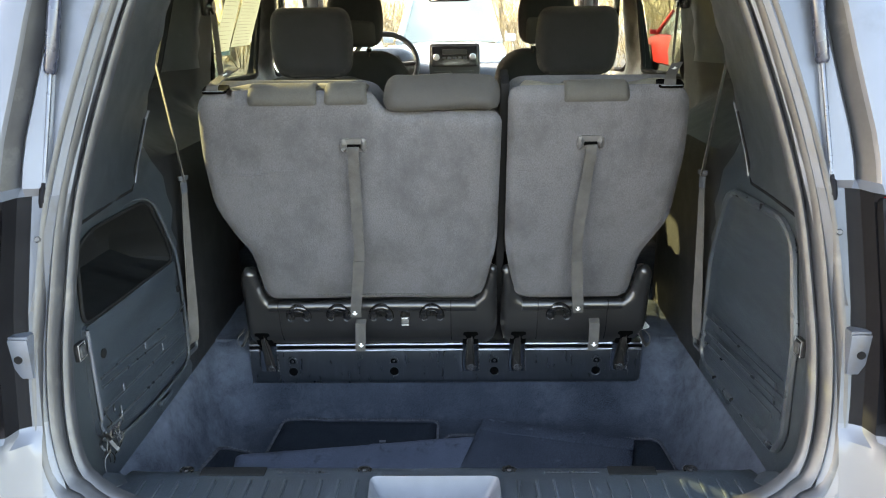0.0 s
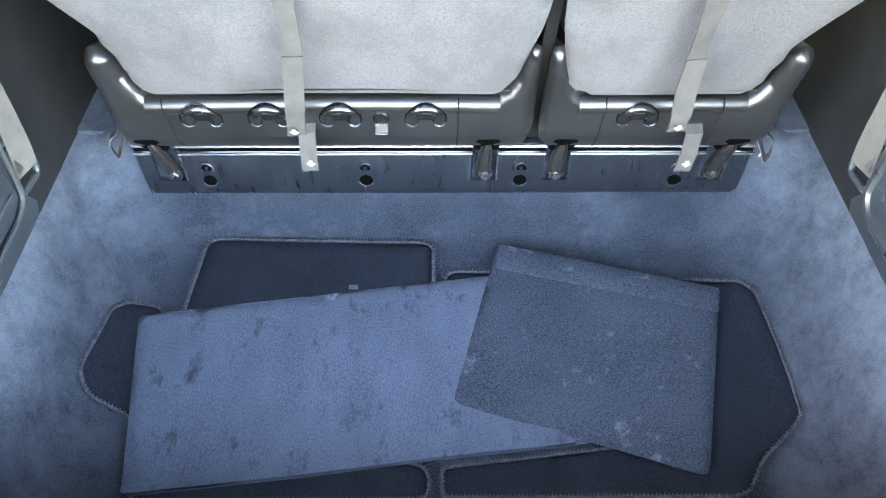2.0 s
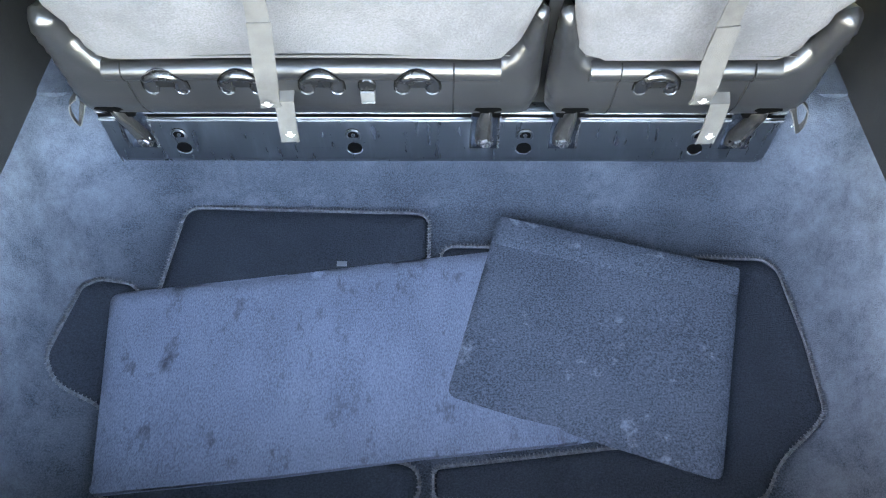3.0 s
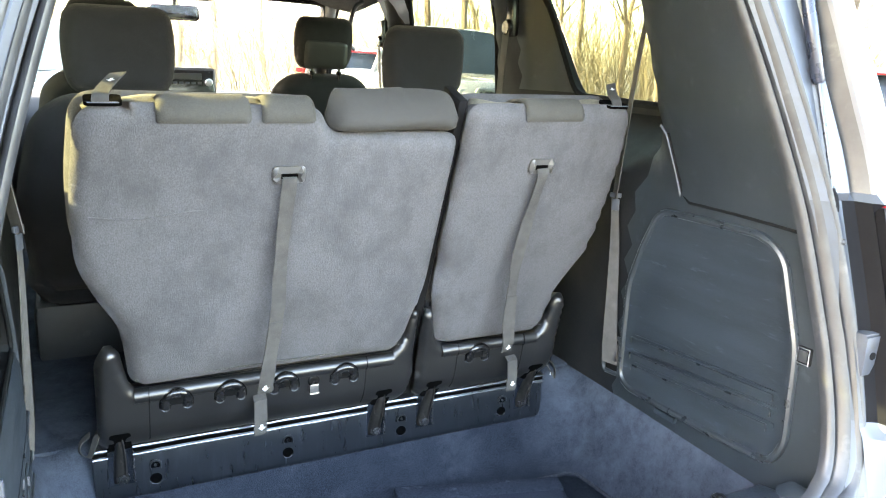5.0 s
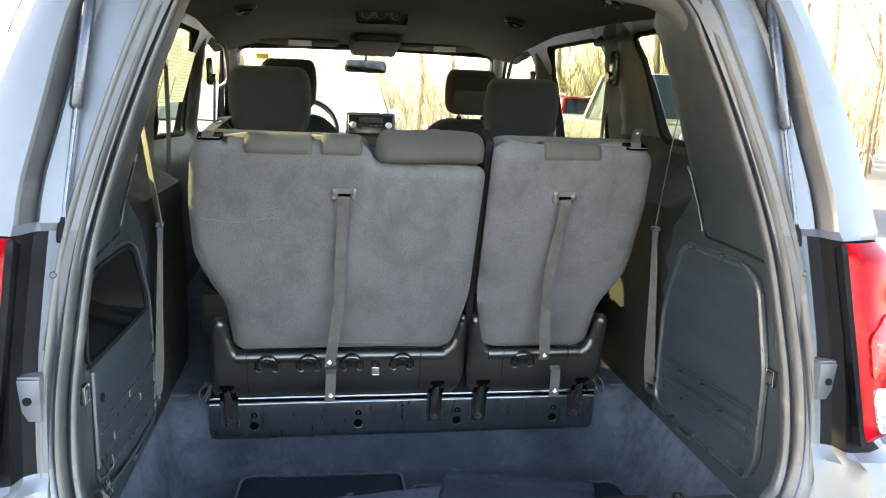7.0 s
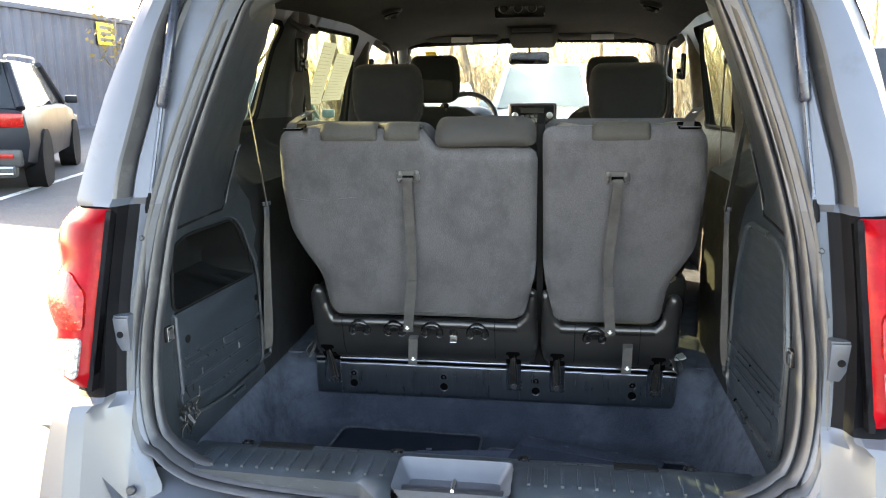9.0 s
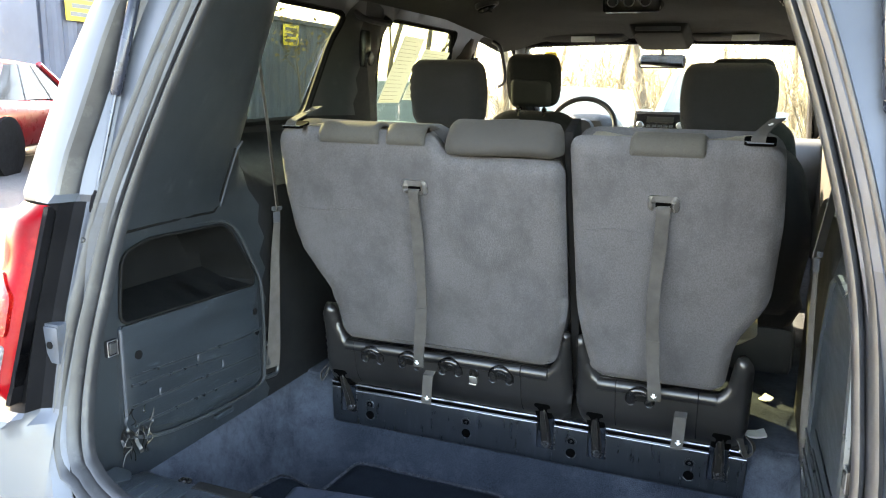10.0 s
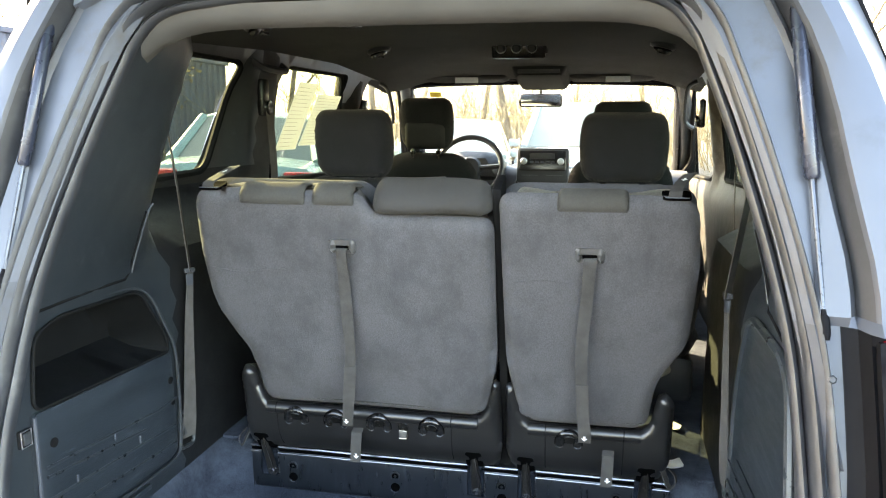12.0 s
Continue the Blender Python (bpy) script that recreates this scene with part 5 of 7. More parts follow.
# top latches at the outer ends
for x, s in ((-0.514, -1), (0.528, 1)):
    lt = thing("seat_latch", "black plastic seat release tray with a grey strap loop marked white", "seat latch", (x, 1.83, 1.235))
    bm = bmesh.new()
    tray_z = lambda v: 1.2445 + (v - 1.812) * 0.26
    slab(bm, rounded([(x - 0.029, 1.8145), (x + 0.029, 1.8145), (x + 0.029, 1.858), (x - 0.029, 1.858)], 0.012), [], 0.007, lambda u, v, d: Vector((u, v, tray_z(v) - 0.003 * sstep(0.002, 0.009, d))), lambda u, v, d: Vector((u, v, tray_z(v) - 0.006)))
    tray = part("latch_tray", bm, M["hole"], lt, "black recessed tray")
    bm = bmesh.new()
    tube(bm, [(x - 0.024, 1.8140, tray_z(1.8145)), (x, 1.8135, tray_z(1.8145)), (x + 0.024, 1.8140, tray_z(1.8145))], 0.0011, 6)
    part("tray_edge", bm, M["pocket"], tray)
    bm = bmesh.new()
    k = spline([(x - 0.004, 1.818, 1.243), (x - 0.003, 1.824, 1.256), (x + 0.004, 1.846, 1.267), (x + 0.018, 1.872, 1.280), (x + 0.030, 1.890, 1.290)], 4)
    ribbon(bm, k, 0.027, 0.003, (1, 0.1, 0.12))
    lp = part("latch_loop", bm, M["strap"], lt)
    bm = bmesh.new()
    arrow(bm, 0, 0, 0.009, lambda a, b: Vector((x + 0.0165 + a + b * 0.4, 1.8655 + b * 0.9, 1.2800 + b * 0.44 + a * 0.10)))
    part("arrow_print", bm, M["white"], lp, recalc=False)

# rail that carries the seats: a folded steel channel notched for the four hinge arms
rail = thing("seat_rail", "black coated steel seat rail across the cargo well", "seat rail", (0, 2.10, 0.36))
NOTCH = ((-0.543, -0.492), (0.051, 0.098), (0.187, 0.233), (0.484, 0.530))
RAIL_TOP = [(2.128, 0.494), (2.104, 0.495), (2.097, 0.492), (2.095, 0.487), (2.099, 0.483), (2.100, 0.479), (2.095, 0.475), (2.094, 0.470), (2.095, 0.440), (2.096, 0.403)]
RAIL_LOW = [(2.096, 0.403), (2.096, 0.378), (2.098, 0.368), (2.104, 0.363), (2.120, 0.361)]
ends = [-0.573] + [v for n_ in NOTCH for v in n_] + [0.571]
for x0, x1 in zip(ends[::2], ends[1::2]):
    xs_r = [x0, x0 + 0.002] + list(np.linspace(x0, x1, max(3, int((x1 - x0) / 0.05)))[1:-1]) + [x1 - 0.002, x1]
    bm = bmesh.new()
    loft(bm, [[Vector((x, y + (0.004 if i in (0, len(xs_r) - 1) else 0) + 0.0008 * noise.noise(Vector((x * 14, z * 30, 2))), z)) for y, z in RAIL_TOP] for i, x in enumerate(xs_r)], False)
    part("rail_face", bm, M["rail"], rail, sharp=60)
bm = bmesh.new()
loft(bm, [[Vector((x * (1 - 0.02 * (0.403 - z) / 0.04), y, z)) for y, z in RAIL_LOW] for x in np.linspace(-0.573, 0.571, 24)], False)
part("rail_foot", bm, M["rail"], rail, sharp=60)
for x, k in ((-0.573, 1), (0.571, -1)):
    bm = bmesh.new()
    box(bm, (x + k * 0.003, 2.118, 0.428), (0.004, 0.040, 0.130), 0.001)
    part("rail_end", bm, M["rail"], rail)
for x0, x1 in zip(ends[::2], ends[1::2]):
    for z, r, y in ((0.4905, 0.0036, 2.0945), (0.4725, 0.0028, 2.0935)):
        bm = bmesh.new()
        tube(bm, [(x, y, z + 0.0006 * math.sin(x * 31)) for x in np.linspace(x0, x1, max(3, int((x1 - x0) / 0.06)))], r, 8)
        part("rail_lip", bm, M["edge_glint"], rail, "bright folded edge")
    bm = bmesh.new()
    box(bm, ((x0 + x1) / 2, 2.0975, 0.4815), (x1 - x0, 0.004, 0.010), 0.001)
    part("rail_groove", bm, M["hole"], rail)
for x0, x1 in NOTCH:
    # black box behind each notch stands in for the shade there
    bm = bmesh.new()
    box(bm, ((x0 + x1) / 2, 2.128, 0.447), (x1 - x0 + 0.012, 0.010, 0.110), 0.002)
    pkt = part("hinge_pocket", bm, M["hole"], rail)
    bm = bmesh.new()
    rnd = random.Random(int(x0 * 1000))
    tube(bm, [(x1 + 0.0005, 2.095 + 0.002 * (k % 2), 0.405 + 0.0095 * k) for k in range(9)], [0.0016 + 0.0016 * rnd.random() for k in range(9)], 6)
    part("pocket_edge", bm, M["bolt"], pkt, "greasy worn notch edge")
for x in (-0.448, -0.150, 0.144, 0.441):
    bm = bmesh.new()
    cyl(bm, (x, 2.096, 0.404), (0, 1, 0), 0.0130, 0.005, 18)
    hl = part("rail_hole", bm, M["hole"], rail)
    bm = bmesh.new()
    tube(bm, [(x + 0.0132 * math.cos(a), 2.094, 0.404 + 0.0132 * math.sin(a)) for a in np.linspace(math.pi + 0.3, 2 * math.pi - 0.3, 12)], 0.0015, 6)
    part("hole_rim", bm, M["edge_glint"], hl)
    bm = bmesh.new()
    slab(bm, rounded([(x - 0.013, 0.431), (x + 0.013, 0.431), (x + 0.0115, 0.446), (x + 0.005, 0.4515), (x - 0.005, 0.4515), (x - 0.0115, 0.446)], 0.004), [], 0.01, lambda a, b, d: Vector((a, 2.0935, b)), lambda a, b, d: Vector((a, 2.104, b)))
    ch = part("clip_hole", bm, M["hole"], rail)
    bm = bmesh.new()
    tube(bm, [(x + 0.012 * math.cos(a), 2.092, 0.437 + 0.0125 * math.sin(a)) for a in np.linspace(-0.55, math.pi + 0.55, 13)], 0.0024, 7)
    cyl(bm, (x, 2.093, 0.438), (0, 1, 0), 0.0032, 0.006, 8)
    part("rail_clip", bm, M["rail"], ch)
# added dark sheet behind the notches, where only shade shows
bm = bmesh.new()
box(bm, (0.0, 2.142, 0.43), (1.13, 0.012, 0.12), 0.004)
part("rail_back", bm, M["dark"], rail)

# loose release straps at the rail's ends
for x, y, s, name_l in ((-0.568, 2.052, -1, "small twisted grey strap loop by the seat rail"), (0.556, 2.043, 1, "small grey strap loop with a white arrow by the seat rail")):
    lt = thing("loose_strap", name_l, "strap", (x, y, 0.5))
    bm = bmesh.new()
    pts = spline([(x - s * 0.020, y + 0.035, 0.556), (x - s * 0.008, y + 0.010, 0.546), (x, y, 0.528), (x + s * 0.010, y - 0.004, 0.508), (x + s * 0.026, y + 0.012, 0.512), (x + s * 0.024, y + 0.020, 0.530), (x + s * 0.006, y + 0.018, 0.548)], 4)
    ribbon(bm, pts, 0.022 if s > 0 else 0.015, 0.002, [(0.75 - 0.03 * i, 0.8 * s, 0.25 * math.cos(i * 0.4)) for i in range(len(pts))])
    wb = part("webbing", bm, M["strap"], lt)
    if s > 0:
        bm = bmesh.new()
        arrow(bm, 0, 0, 0.009, lambda a, b: Vector((x - 0.002 + a * 0.8, y - 0.007 + a * 0.6, 0.521 + b)))
        part("arrow_print", bm, M["white"], wb, recalc=False)


# ---- shoulder belts of the third row ----
for s in (-1, 1):
    sb = thing("seat_belt", "taupe shoulder belt with metal tongue hanging beside the third row", "seat belt", (s * 0.66, 1.95, 0.56), group="third row belts")
    bm = bmesh.new()
    tongue = Vector((s * 0.660, 1.965, 1.010))
    top = Vector((s * 0.745, 1.985, 1.58))
    pts = [top, top.lerp(tongue, 0.5) + Vector((0, 0.006, 0)), tongue]
    ribbon(bm, spline(pts, 5), 0.046, 0.002, (s * 0.45, 0.9, 0))
    part("upper_webbing", bm, M["belt"], sb)
    bm = bmesh.new()
    low = [tongue, Vector((s * 0.662, 1.952, 0.90)), Vector((s * 0.668, 1.95, 0.75)), Vector((s * 0.672, 1.948, 0.64)), Vector((s * 0.680, 1.948, 0.565))]
    ribbon(bm, spline(low, 4), [0.018 + 0.030 * min(1, i / 14) for i in range(17)], 0.002, (0.28, -0.96 * s, 0))
    part("lower_webbing", bm, M["belt"], sb)
    bm = bmesh.new()
    box(bm, tongue + Vector((0, -0.004, 0.006)), (0.008, 0.030, 0.012), 0.003, Matrix.Rotation(0.5 * s, 4, "Z"))
    box(bm, tongue + Vector((0, -0.006, -0.018)), (0.004, 0.020, 0.030), 0.002, Matrix.Rotation(0.5 * s, 4, "Z"))
    part("tongue", bm, M["pocket"], sb, "metal belt tongue")
    bm = bmesh.new()
    box(bm, (s * 0.684, 1.948, 0.60), (0.010, 0.040, 0.05), 0.004)
    part("anchor", bm, M["plastic"], sb)


# ---- mats in the well ----
def mat_thing(name, label, outline, z, lift, material, border=None, r=0.03, thick=0.008, wave=0.002, seed=0.0):
    th = thing(name, label, "floor mat" if border else "load board", (sum(p[0] for p in outline) / len(outline), sum(p[1] for p in outline) / len(outline), z), group="mats in the cargo well")
    lp = rounded(outline, r, 5)
    top = lambda x, y, d: Vector((x, y, z + lift(x, y) + thick * dome(d, 0.006) + wave * noise.noise(Vector((x * 7 + seed, y * 7, seed)))))
    bm = bmesh.new()
    slab(bm, lp, [], 0.02, top, lambda x, y, d: Vector((x, y, z + lift(x, y))))
    part("sheet", bm, material, th, sharp=60)
    if border:
        bm = bmesh.new()
        tube(bm, [top(x, y, 0.01) + Vector((0, 0, -0.001)) for x, y in dense(lp, 0.015)], 0.0028, 6, closed=True)
        edge = dense(lp, 0.0065)
        for k, (x, y) in enumerate(edge):
            q = Vector(edge[(k + 1) % len(edge)]) - Vector((x, y))
            if q.length > 1e-5:
                q.normalize()
                c = top(x, y, 0.01) + Vector((0, 0, 0.0024))
                nn = Vector((q.y, -q.x, 0)) * 0.0042 + Vector((q.x, q.y, 0)) * 0.0012
                tube(bm, [c - nn, c + nn], 0.0011, 4)
        part("stitched_edge", bm, M["piping"], th, "grey overlocked edge")
    return th


flat = lambda x, y: 0.0
edge_rise = lambda x: table(x, [(-1, 0.0), (0.56, 0.0), (0.59, 0.006), (0.612, 0.018), (0.63, 0.043), (0.645, 0.088)])
mat_thing("floor_mat", "black carpet floor mat with grey stitched edge, under the load board", [(-0.482, 2.082), (-0.022, 2.068), (-0.022, 1.78), (-0.500, 1.78)], 0.2445, lambda x, y: 0.002 + 0.03 * max(0, y - 2.02), M["mat"], True, seed=1)
mat_thing("floor_mat", "black carpet floor mat with grey stitched edge, half covered", [(0.0, 1.997), (0.32, 1.990), (0.312, 1.711), (0.0, 1.715)], 0.242, flat, M["mat"], True, seed=2)
mat_thing("floor_mat", "curved black floor mat with thick piped edge in the well", [(0.449, 1.972), (0.577, 1.968), (0.596, 1.942), (0.604, 1.80), (0.602, 1.672), (0.590, 1.652), (0.514, 1.590), (0.480, 1.530), (-0.008, 1.530), (-0.008, 1.580), (0.41, 1.63)], 0.2435, lambda x, y: edge_rise(x), M["mat"], True, r=[0.02, 0.03, 0.03, 0.03, 0.03, 0.03, 0.04, 0.03, 0.01, 0.01, 0.03], seed=3)
mat_thing("floor_mat", "black floor mat with piped edge, mostly under the load board", [(-0.536, 1.912), (-0.600, 1.916), (-0.618, 1.893), (-0.630, 1.745), (-0.614, 1.710), (-0.53, 1.675), (-0.506, 1.527), (-0.029, 1.527), (-0.029, 1.580), (-0.467, 1.70)], 0.2435, lambda x, y: edge_rise(-x), M["mat"], True, seed=4)
BOARD = lambda x, y: 0.0135 + 0.003 * max(0.0, (y - 1.6))
mat_thing("load_board", "large navy felt load board with dark stains lying in the well", [(-0.575, 1.886), (0.322, 2.012), (0.318, 1.640), (0.212, 1.616), (-0.030, 1.590), (-0.239, 1.562), (-0.513, 1.532)], 0.241, BOARD, M["mat_board"], None, 0.02, 0.008, seed=5)
bm = bmesh.new()
slab(bm, rounded([(-0.516, 1.547), (-0.234, 1.594), (-0.027, 1.631), (0.23, 1.672), (0.212, 1.617), (-0.030, 1.591), (-0.239, 1.563), (-0.511, 1.534)], 0.006), [], 0.03, lambda x, y, d: Vector((x, y, 0.2635 + 0.004 * dome(d, 0.006))), lambda x, y, d: Vector((x, y, 0.252)))
part("folded_flap", bm, M["mat_board"], bpy.data.objects["load_board"])
mat_thing("load_board", "charcoal felt load board with pale scuffs lying across the larger one", [(0.106, 2.050), (0.528, 1.935), (0.418, 1.556), (0.011, 1.693)], 0.262, lambda x, y: 0.002 + 0.012 * max(0, y - 1.97), M["mat_board_b"], None, 0.018, 0.009, seed=6)
bm = bmesh.new()
slab(bm, rounded([(0.109, 2.046), (0.525, 1.932), (0.509, 1.876), (0.098, 1.984)], 0.008), [], 0.03, lambda x, y, d: Vector((x, y, 0.2745 + 0.012 * max(0, y - 1.97) + 0.006 * dome(d, 0.008))), lambda x, y, d: Vector((x, y, 0.265)))
part("folded_flap", bm, M["mat_board_b"], bpy.data.objects["load_board.001"])
bm = bmesh.new()
box(bm, (-0.177, 1.951, 0.257), (0.018, 0.010, 0.002), 0.0005)
part("mat_label", bm, M["pocket"], bpy.data.objects["load_board"], "small pale fabric label")

# scraps of paper beside the third row
for x, y, z, a, w in ((0.585, 2.20, 0.494, 0.5, 0.034), (0.615, 2.46, 0.494, 1.2, 0.026)):
    sc = thing("paper_scrap", "small torn scrap of white paper on the floor", "paper scrap", (x, y, z), group="paper scraps")
    bm = bmesh.new()
    slab(bm, rounded([(-w, -w * 0.5), (w * 0.7, -w * 0.6), (w, w * 0.5), (-w * 0.4, w * 0.7)], 0.004), [], 0.012,
         lambda u, v, d: Vector((x + u * math.cos(a) - v * math.sin(a), y + u * math.sin(a) + v * math.cos(a), z + 0.004 + 0.25 * (u / w) ** 2 * 0.03)),
         lambda u, v, d: Vector((x + u * math.cos(a) - v * math.sin(a), y + u * math.sin(a) + v * math.cos(a), z + 0.25 * (u / w) ** 2 * 0.03)))
    part("sheet", bm, M["white"], sc)


# ---- cabin ahead of the third row ----
def seat_back_row(name, label, x, y, zc, w, h_back, head, lean, mat_main, group, head_front=False):
    """A bucket seat: cushion, backrest, head restraint with two posts. y is the middle of the head restraint."""
    st = thing(name, label, "car seat", (x, y + 0.1, 0.49), group=group)
    def pl(u, v, wv, off=0.0):
        return Vector((x + u, y + off - (v - zc) * lean - wv, v))
    zt = zc - (0.132 if head_front else 0.11)
    bm = bmesh.new()
    pillow(bm, rounded([(-w / 2 + 0.03, zt - h_back), (w / 2 - 0.03, zt - h_back), (w / 2, zt - h_back * 0.5), (w / 2 - 0.05, zt - 0.06), (w / 2 - 0.13, zt), (-w / 2 + 0.13, zt), (-w / 2 + 0.05, zt - 0.06), (-w / 2, zt - h_back * 0.5)], 0.06), 0.03, lambda u, v, wv: pl(u, v, wv), 0.055, 0.065, 0.06)
    part("backrest", bm, mat_main, st, sharp=80)
    bm = bmesh.new()
    zb = zt - h_back
    pillow(bm, rounded([(x - w / 2, y - 0.02), (x + w / 2, y - 0.02), (x + w / 2 - 0.02, y + 0.50), (x - w / 2 + 0.02, y + 0.50)], 0.07), 0.05, lambda u, v, wv: Vector((u, v + 0.06, zb + 0.03 + wv + 0.1 * (v - y))), 0.07, 0.09, 0.07)
    part("cushion", bm, M["black_fabric"], st, sharp=80)
    bm = bmesh.new()
    box(bm, (x, y + 0.28, (zb + 0.49) / 2 - 0.02), (w * 0.94, 0.46, max(0.05, zb - 0.49 - 0.02)), 0.03)
    part("seat_base", bm, M["plastic"], st)
    hw, hz0, hz1 = head
    bm = bmesh.new()
    pillow(bm, rounded([(-hw / 2 + 0.012, hz0), (hw / 2 - 0.012, hz0), (hw / 2, (hz0 + hz1) / 2 + 0.02), (hw / 2 - 0.014, hz1), (-hw / 2 + 0.014, hz1), (-hw / 2, (hz0 + hz1) / 2 + 0.02)], 0.062, 7), 0.014, lambda u, v, wv: pl(u, v, wv), 0.05, 0.05, 0.05)
    hd = part("head_restraint", bm, M["black_fabric"], st, "black padded head restraint", sharp=80)
    if head_front:
        bm = bmesh.new()
        pillow(bm, rounded([(-hw * 0.36, hz0 + 0.0), (hw * 0.36, hz0 + 0.0), (hw * 0.36, hz0 + 0.115), (-hw * 0.36, hz0 + 0.125)], 0.025), 0.012, lambda u, v, wv: pl(u, v, wv + 0.046), 0.012, 0.02, 0.02)
        part("head_shell", bm, M["vinyl"], hd, "smooth black vinyl rear face")
    for s in (-1, 1):
        bm = bmesh.new()
        cyl(bm, pl(s * 0.06, (hz0 + zt) / 2 + (0.012 if head_front else 0), 0.046 if head_front else 0), (0, -lean, 1), 0.0065, max(0.03, hz0 - zt + 0.07), 10)
        part("post", bm, M["chrome"], hd, "chrome post")
        bm = bmesh.new()
        cyl(bm, pl(s * 0.06, zt + 0.004, 0.046 if head_front else 0), (0, -lean, 1), 0.012, 0.016, 12, 0.003)
        part("post_guide", bm, M["gloss_black"], hd)
    return st


seat_back_row("second_row_seat", "dark cloth second row seat with a tall padded head restraint", -0.432, 2.63, 1.328, 0.54, 0.54, (0.277, 1.212, 1.436), 0.10, M["black_fabric"], "second row seats")
seat_back_row("second_row_seat", "dark cloth second row seat with a tall padded head restraint", 0.437, 2.66, 1.319, 0.54, 0.54, (0.277, 1.207, 1.428), 0.10, M["black_fabric"], "second row seats")
seat_back_row("driver_seat", "black cloth driver's seat behind the steering wheel", -0.416, 3.62, 1.390, 0.54, 0.66, (0.258, 1.275, 1.504), 0.16, M["black_fabric"], "front seats", True)
seat_back_row("passenger_seat", "black cloth front passenger seat", 0.452, 3.72, 1.388, 0.54, 0.66, (0.265, 1.275, 1.490), 0.16, M["black_fabric"], "front seats", True)

# dashboard
dashb = thing("dashboard", "grey two-tone dashboard with radio and air vents", "dashboard", (0, 4.9, 0.5))
bm = bmesh.new()
rows = []
for x in np.linspace(-0.86, 0.86, 33):
    hump = 0.055 * math.exp(-((x + 0.385) / 0.19) ** 2)
    yo = -0.02 * math.cos(x * 1.5)
    rows.append([Vector((x, 5.46, 1.06)), Vector((x, 5.25, 1.10)), Vector((x, 4.95 + yo, 1.115 + hump)), Vector((x, 4.84 + yo, 1.100 + hump)), Vector((x, 4.80 + yo, 1.07 + hump * 0.5)), Vector((x, 4.77 + yo, 0.95)), Vector((x, 4.83 + yo, 0.76)), Vector((x, 5., 0.62)), Vector((x, 5.2, 0.5))])
loft(bm, rows, False)
part("top_pad", bm, M["dash"], dashb, sharp=80)
bm = bmesh.new()
box(bm, (0.024, 4.800, 1.135), (0.305, 0.14, 0.21), 0.02, Matrix.Rotation(-0.2, 4, "X"))
box(bm, (0.024, 4.79, 0.92), (0.33, 0.12, 0.30), 0.03)
part("centre_console", bm, M["vinyl"], dashb)
bm = bmesh.new()
RX = Matrix.Rotation(-0.2, 4, "X")
box(bm, (0.024, 4.725, 1.176), (0.275, 0.03, 0.118), 0.010, RX)
radio = part("radio", bm, M["gloss_black"], dashb, "black radio with two knobs and a display")
bm = bmesh.new()
box(bm, (0.024, 4.706, 1.203), (0.145, 0.006, 0.032), 0.002, RX)
part("display", bm, M["vinyl"], radio)
for s in (-1, 1):
    bm = bmesh.new()
    cyl(bm, (0.024 + s * 0.108, 4.705, 1.172), (0, -1, 0.2), 0.019, 0.03, 18, 0.004)
    part("knob", bm, M["steel"], radio, "silver knob")
for k in range(5):
    bm = bmesh.new()
    box(bm, (0.024 - 0.062 + k * 0.031, 4.709, 1.168), (0.022, 0.008, 0.012), 0.002, RX)
    part("button", bm, M["pocket"], radio)
    bm = bmesh.new()
    box(bm, (0.024 - 0.062 + k * 0.031, 4.714, 1.146), (0.022, 0.008, 0.010), 0.002, RX)
    part("button", bm, M["pocket_dark"], radio)
for s in (-1, 1):
    bm = bmesh.new()
    box(bm, (0.024 + s * 0.072, 4.735, 1.078), (0.134, 0.02, 0.047), 0.008)
    vt = part("air_vent", bm, M["gloss_black"], dashb, "black dashboard air vent")
    for k in range(3):
        bm = bmesh.new()
        box(bm, (0.024 + s * 0.072, 4.722, 1.066 + k * 0.012), (0.10, 0.006, 0.003))
        part("vane", bm, M["pocket_dark"], vt)
# instrument hood
bm = bmesh.new()
slab(bm, rounded([(-0.55, 1.06), (-0.20, 1.06), (-0.21, 1.17), (-0.29, 1.225), (-0.48, 1.225), (-0.54, 1.17)], 0.04), [], 0.04, lambda u, v, d: Vector((u, 4.7 - 0.05 * dome(d, 0.05), v)), lambda u, v, d: Vector((u, 4.92, v)))
part("instrument_hood", bm, M["vinyl"], dashb)
# steering wheel
sw = thing("steering_wheel", "black steering wheel with silver lower spokes", "steering wheel", (-0.375, 4.5, 1.1))
C = Vector((-0.370, 4.480, 1.145))
ax = Vector((0, -0.90, 0.43)).normalized()
e1, e2 = Vector((1, 0, 0)), ax.cross(Vector((1, 0, 0))).normalized()
bm = bmesh.new()
tube(bm, [C + 0.185 * (math.cos(a) * e1 + math.sin(a) * e2) for a in np.linspace(0, 2 * math.pi, 40, endpoint=False)], 0.0155, 10, closed=True)
part("rim", bm, M["vinyl"], sw)
bm = bmesh.new()
cyl(bm, C - ax * 0.02, ax, 0.07, 0.05, 24, 0.015)
part("hub", bm, M["vinyl"], sw)
for a in (0.05, math.pi - 0.05, -math.pi / 2 - 0.45, -math.pi / 2 + 0.45):
    bm = bmesh.new()
    tube(bm, [C - ax * 0.012 + 0.06 * (math.cos(a) * e1 + math.sin(a) * e2), C + 0.18 * (math.cos(a) * e1 + math.sin(a) * e2)], 0.014, 8)
    part("spoke", bm, M["steel"] if a < 0 else M["vinyl"], sw)
bm = bmesh.new()
tube(bm, [C - ax * 0.03, C - ax * 0.30], 0.04, 12)
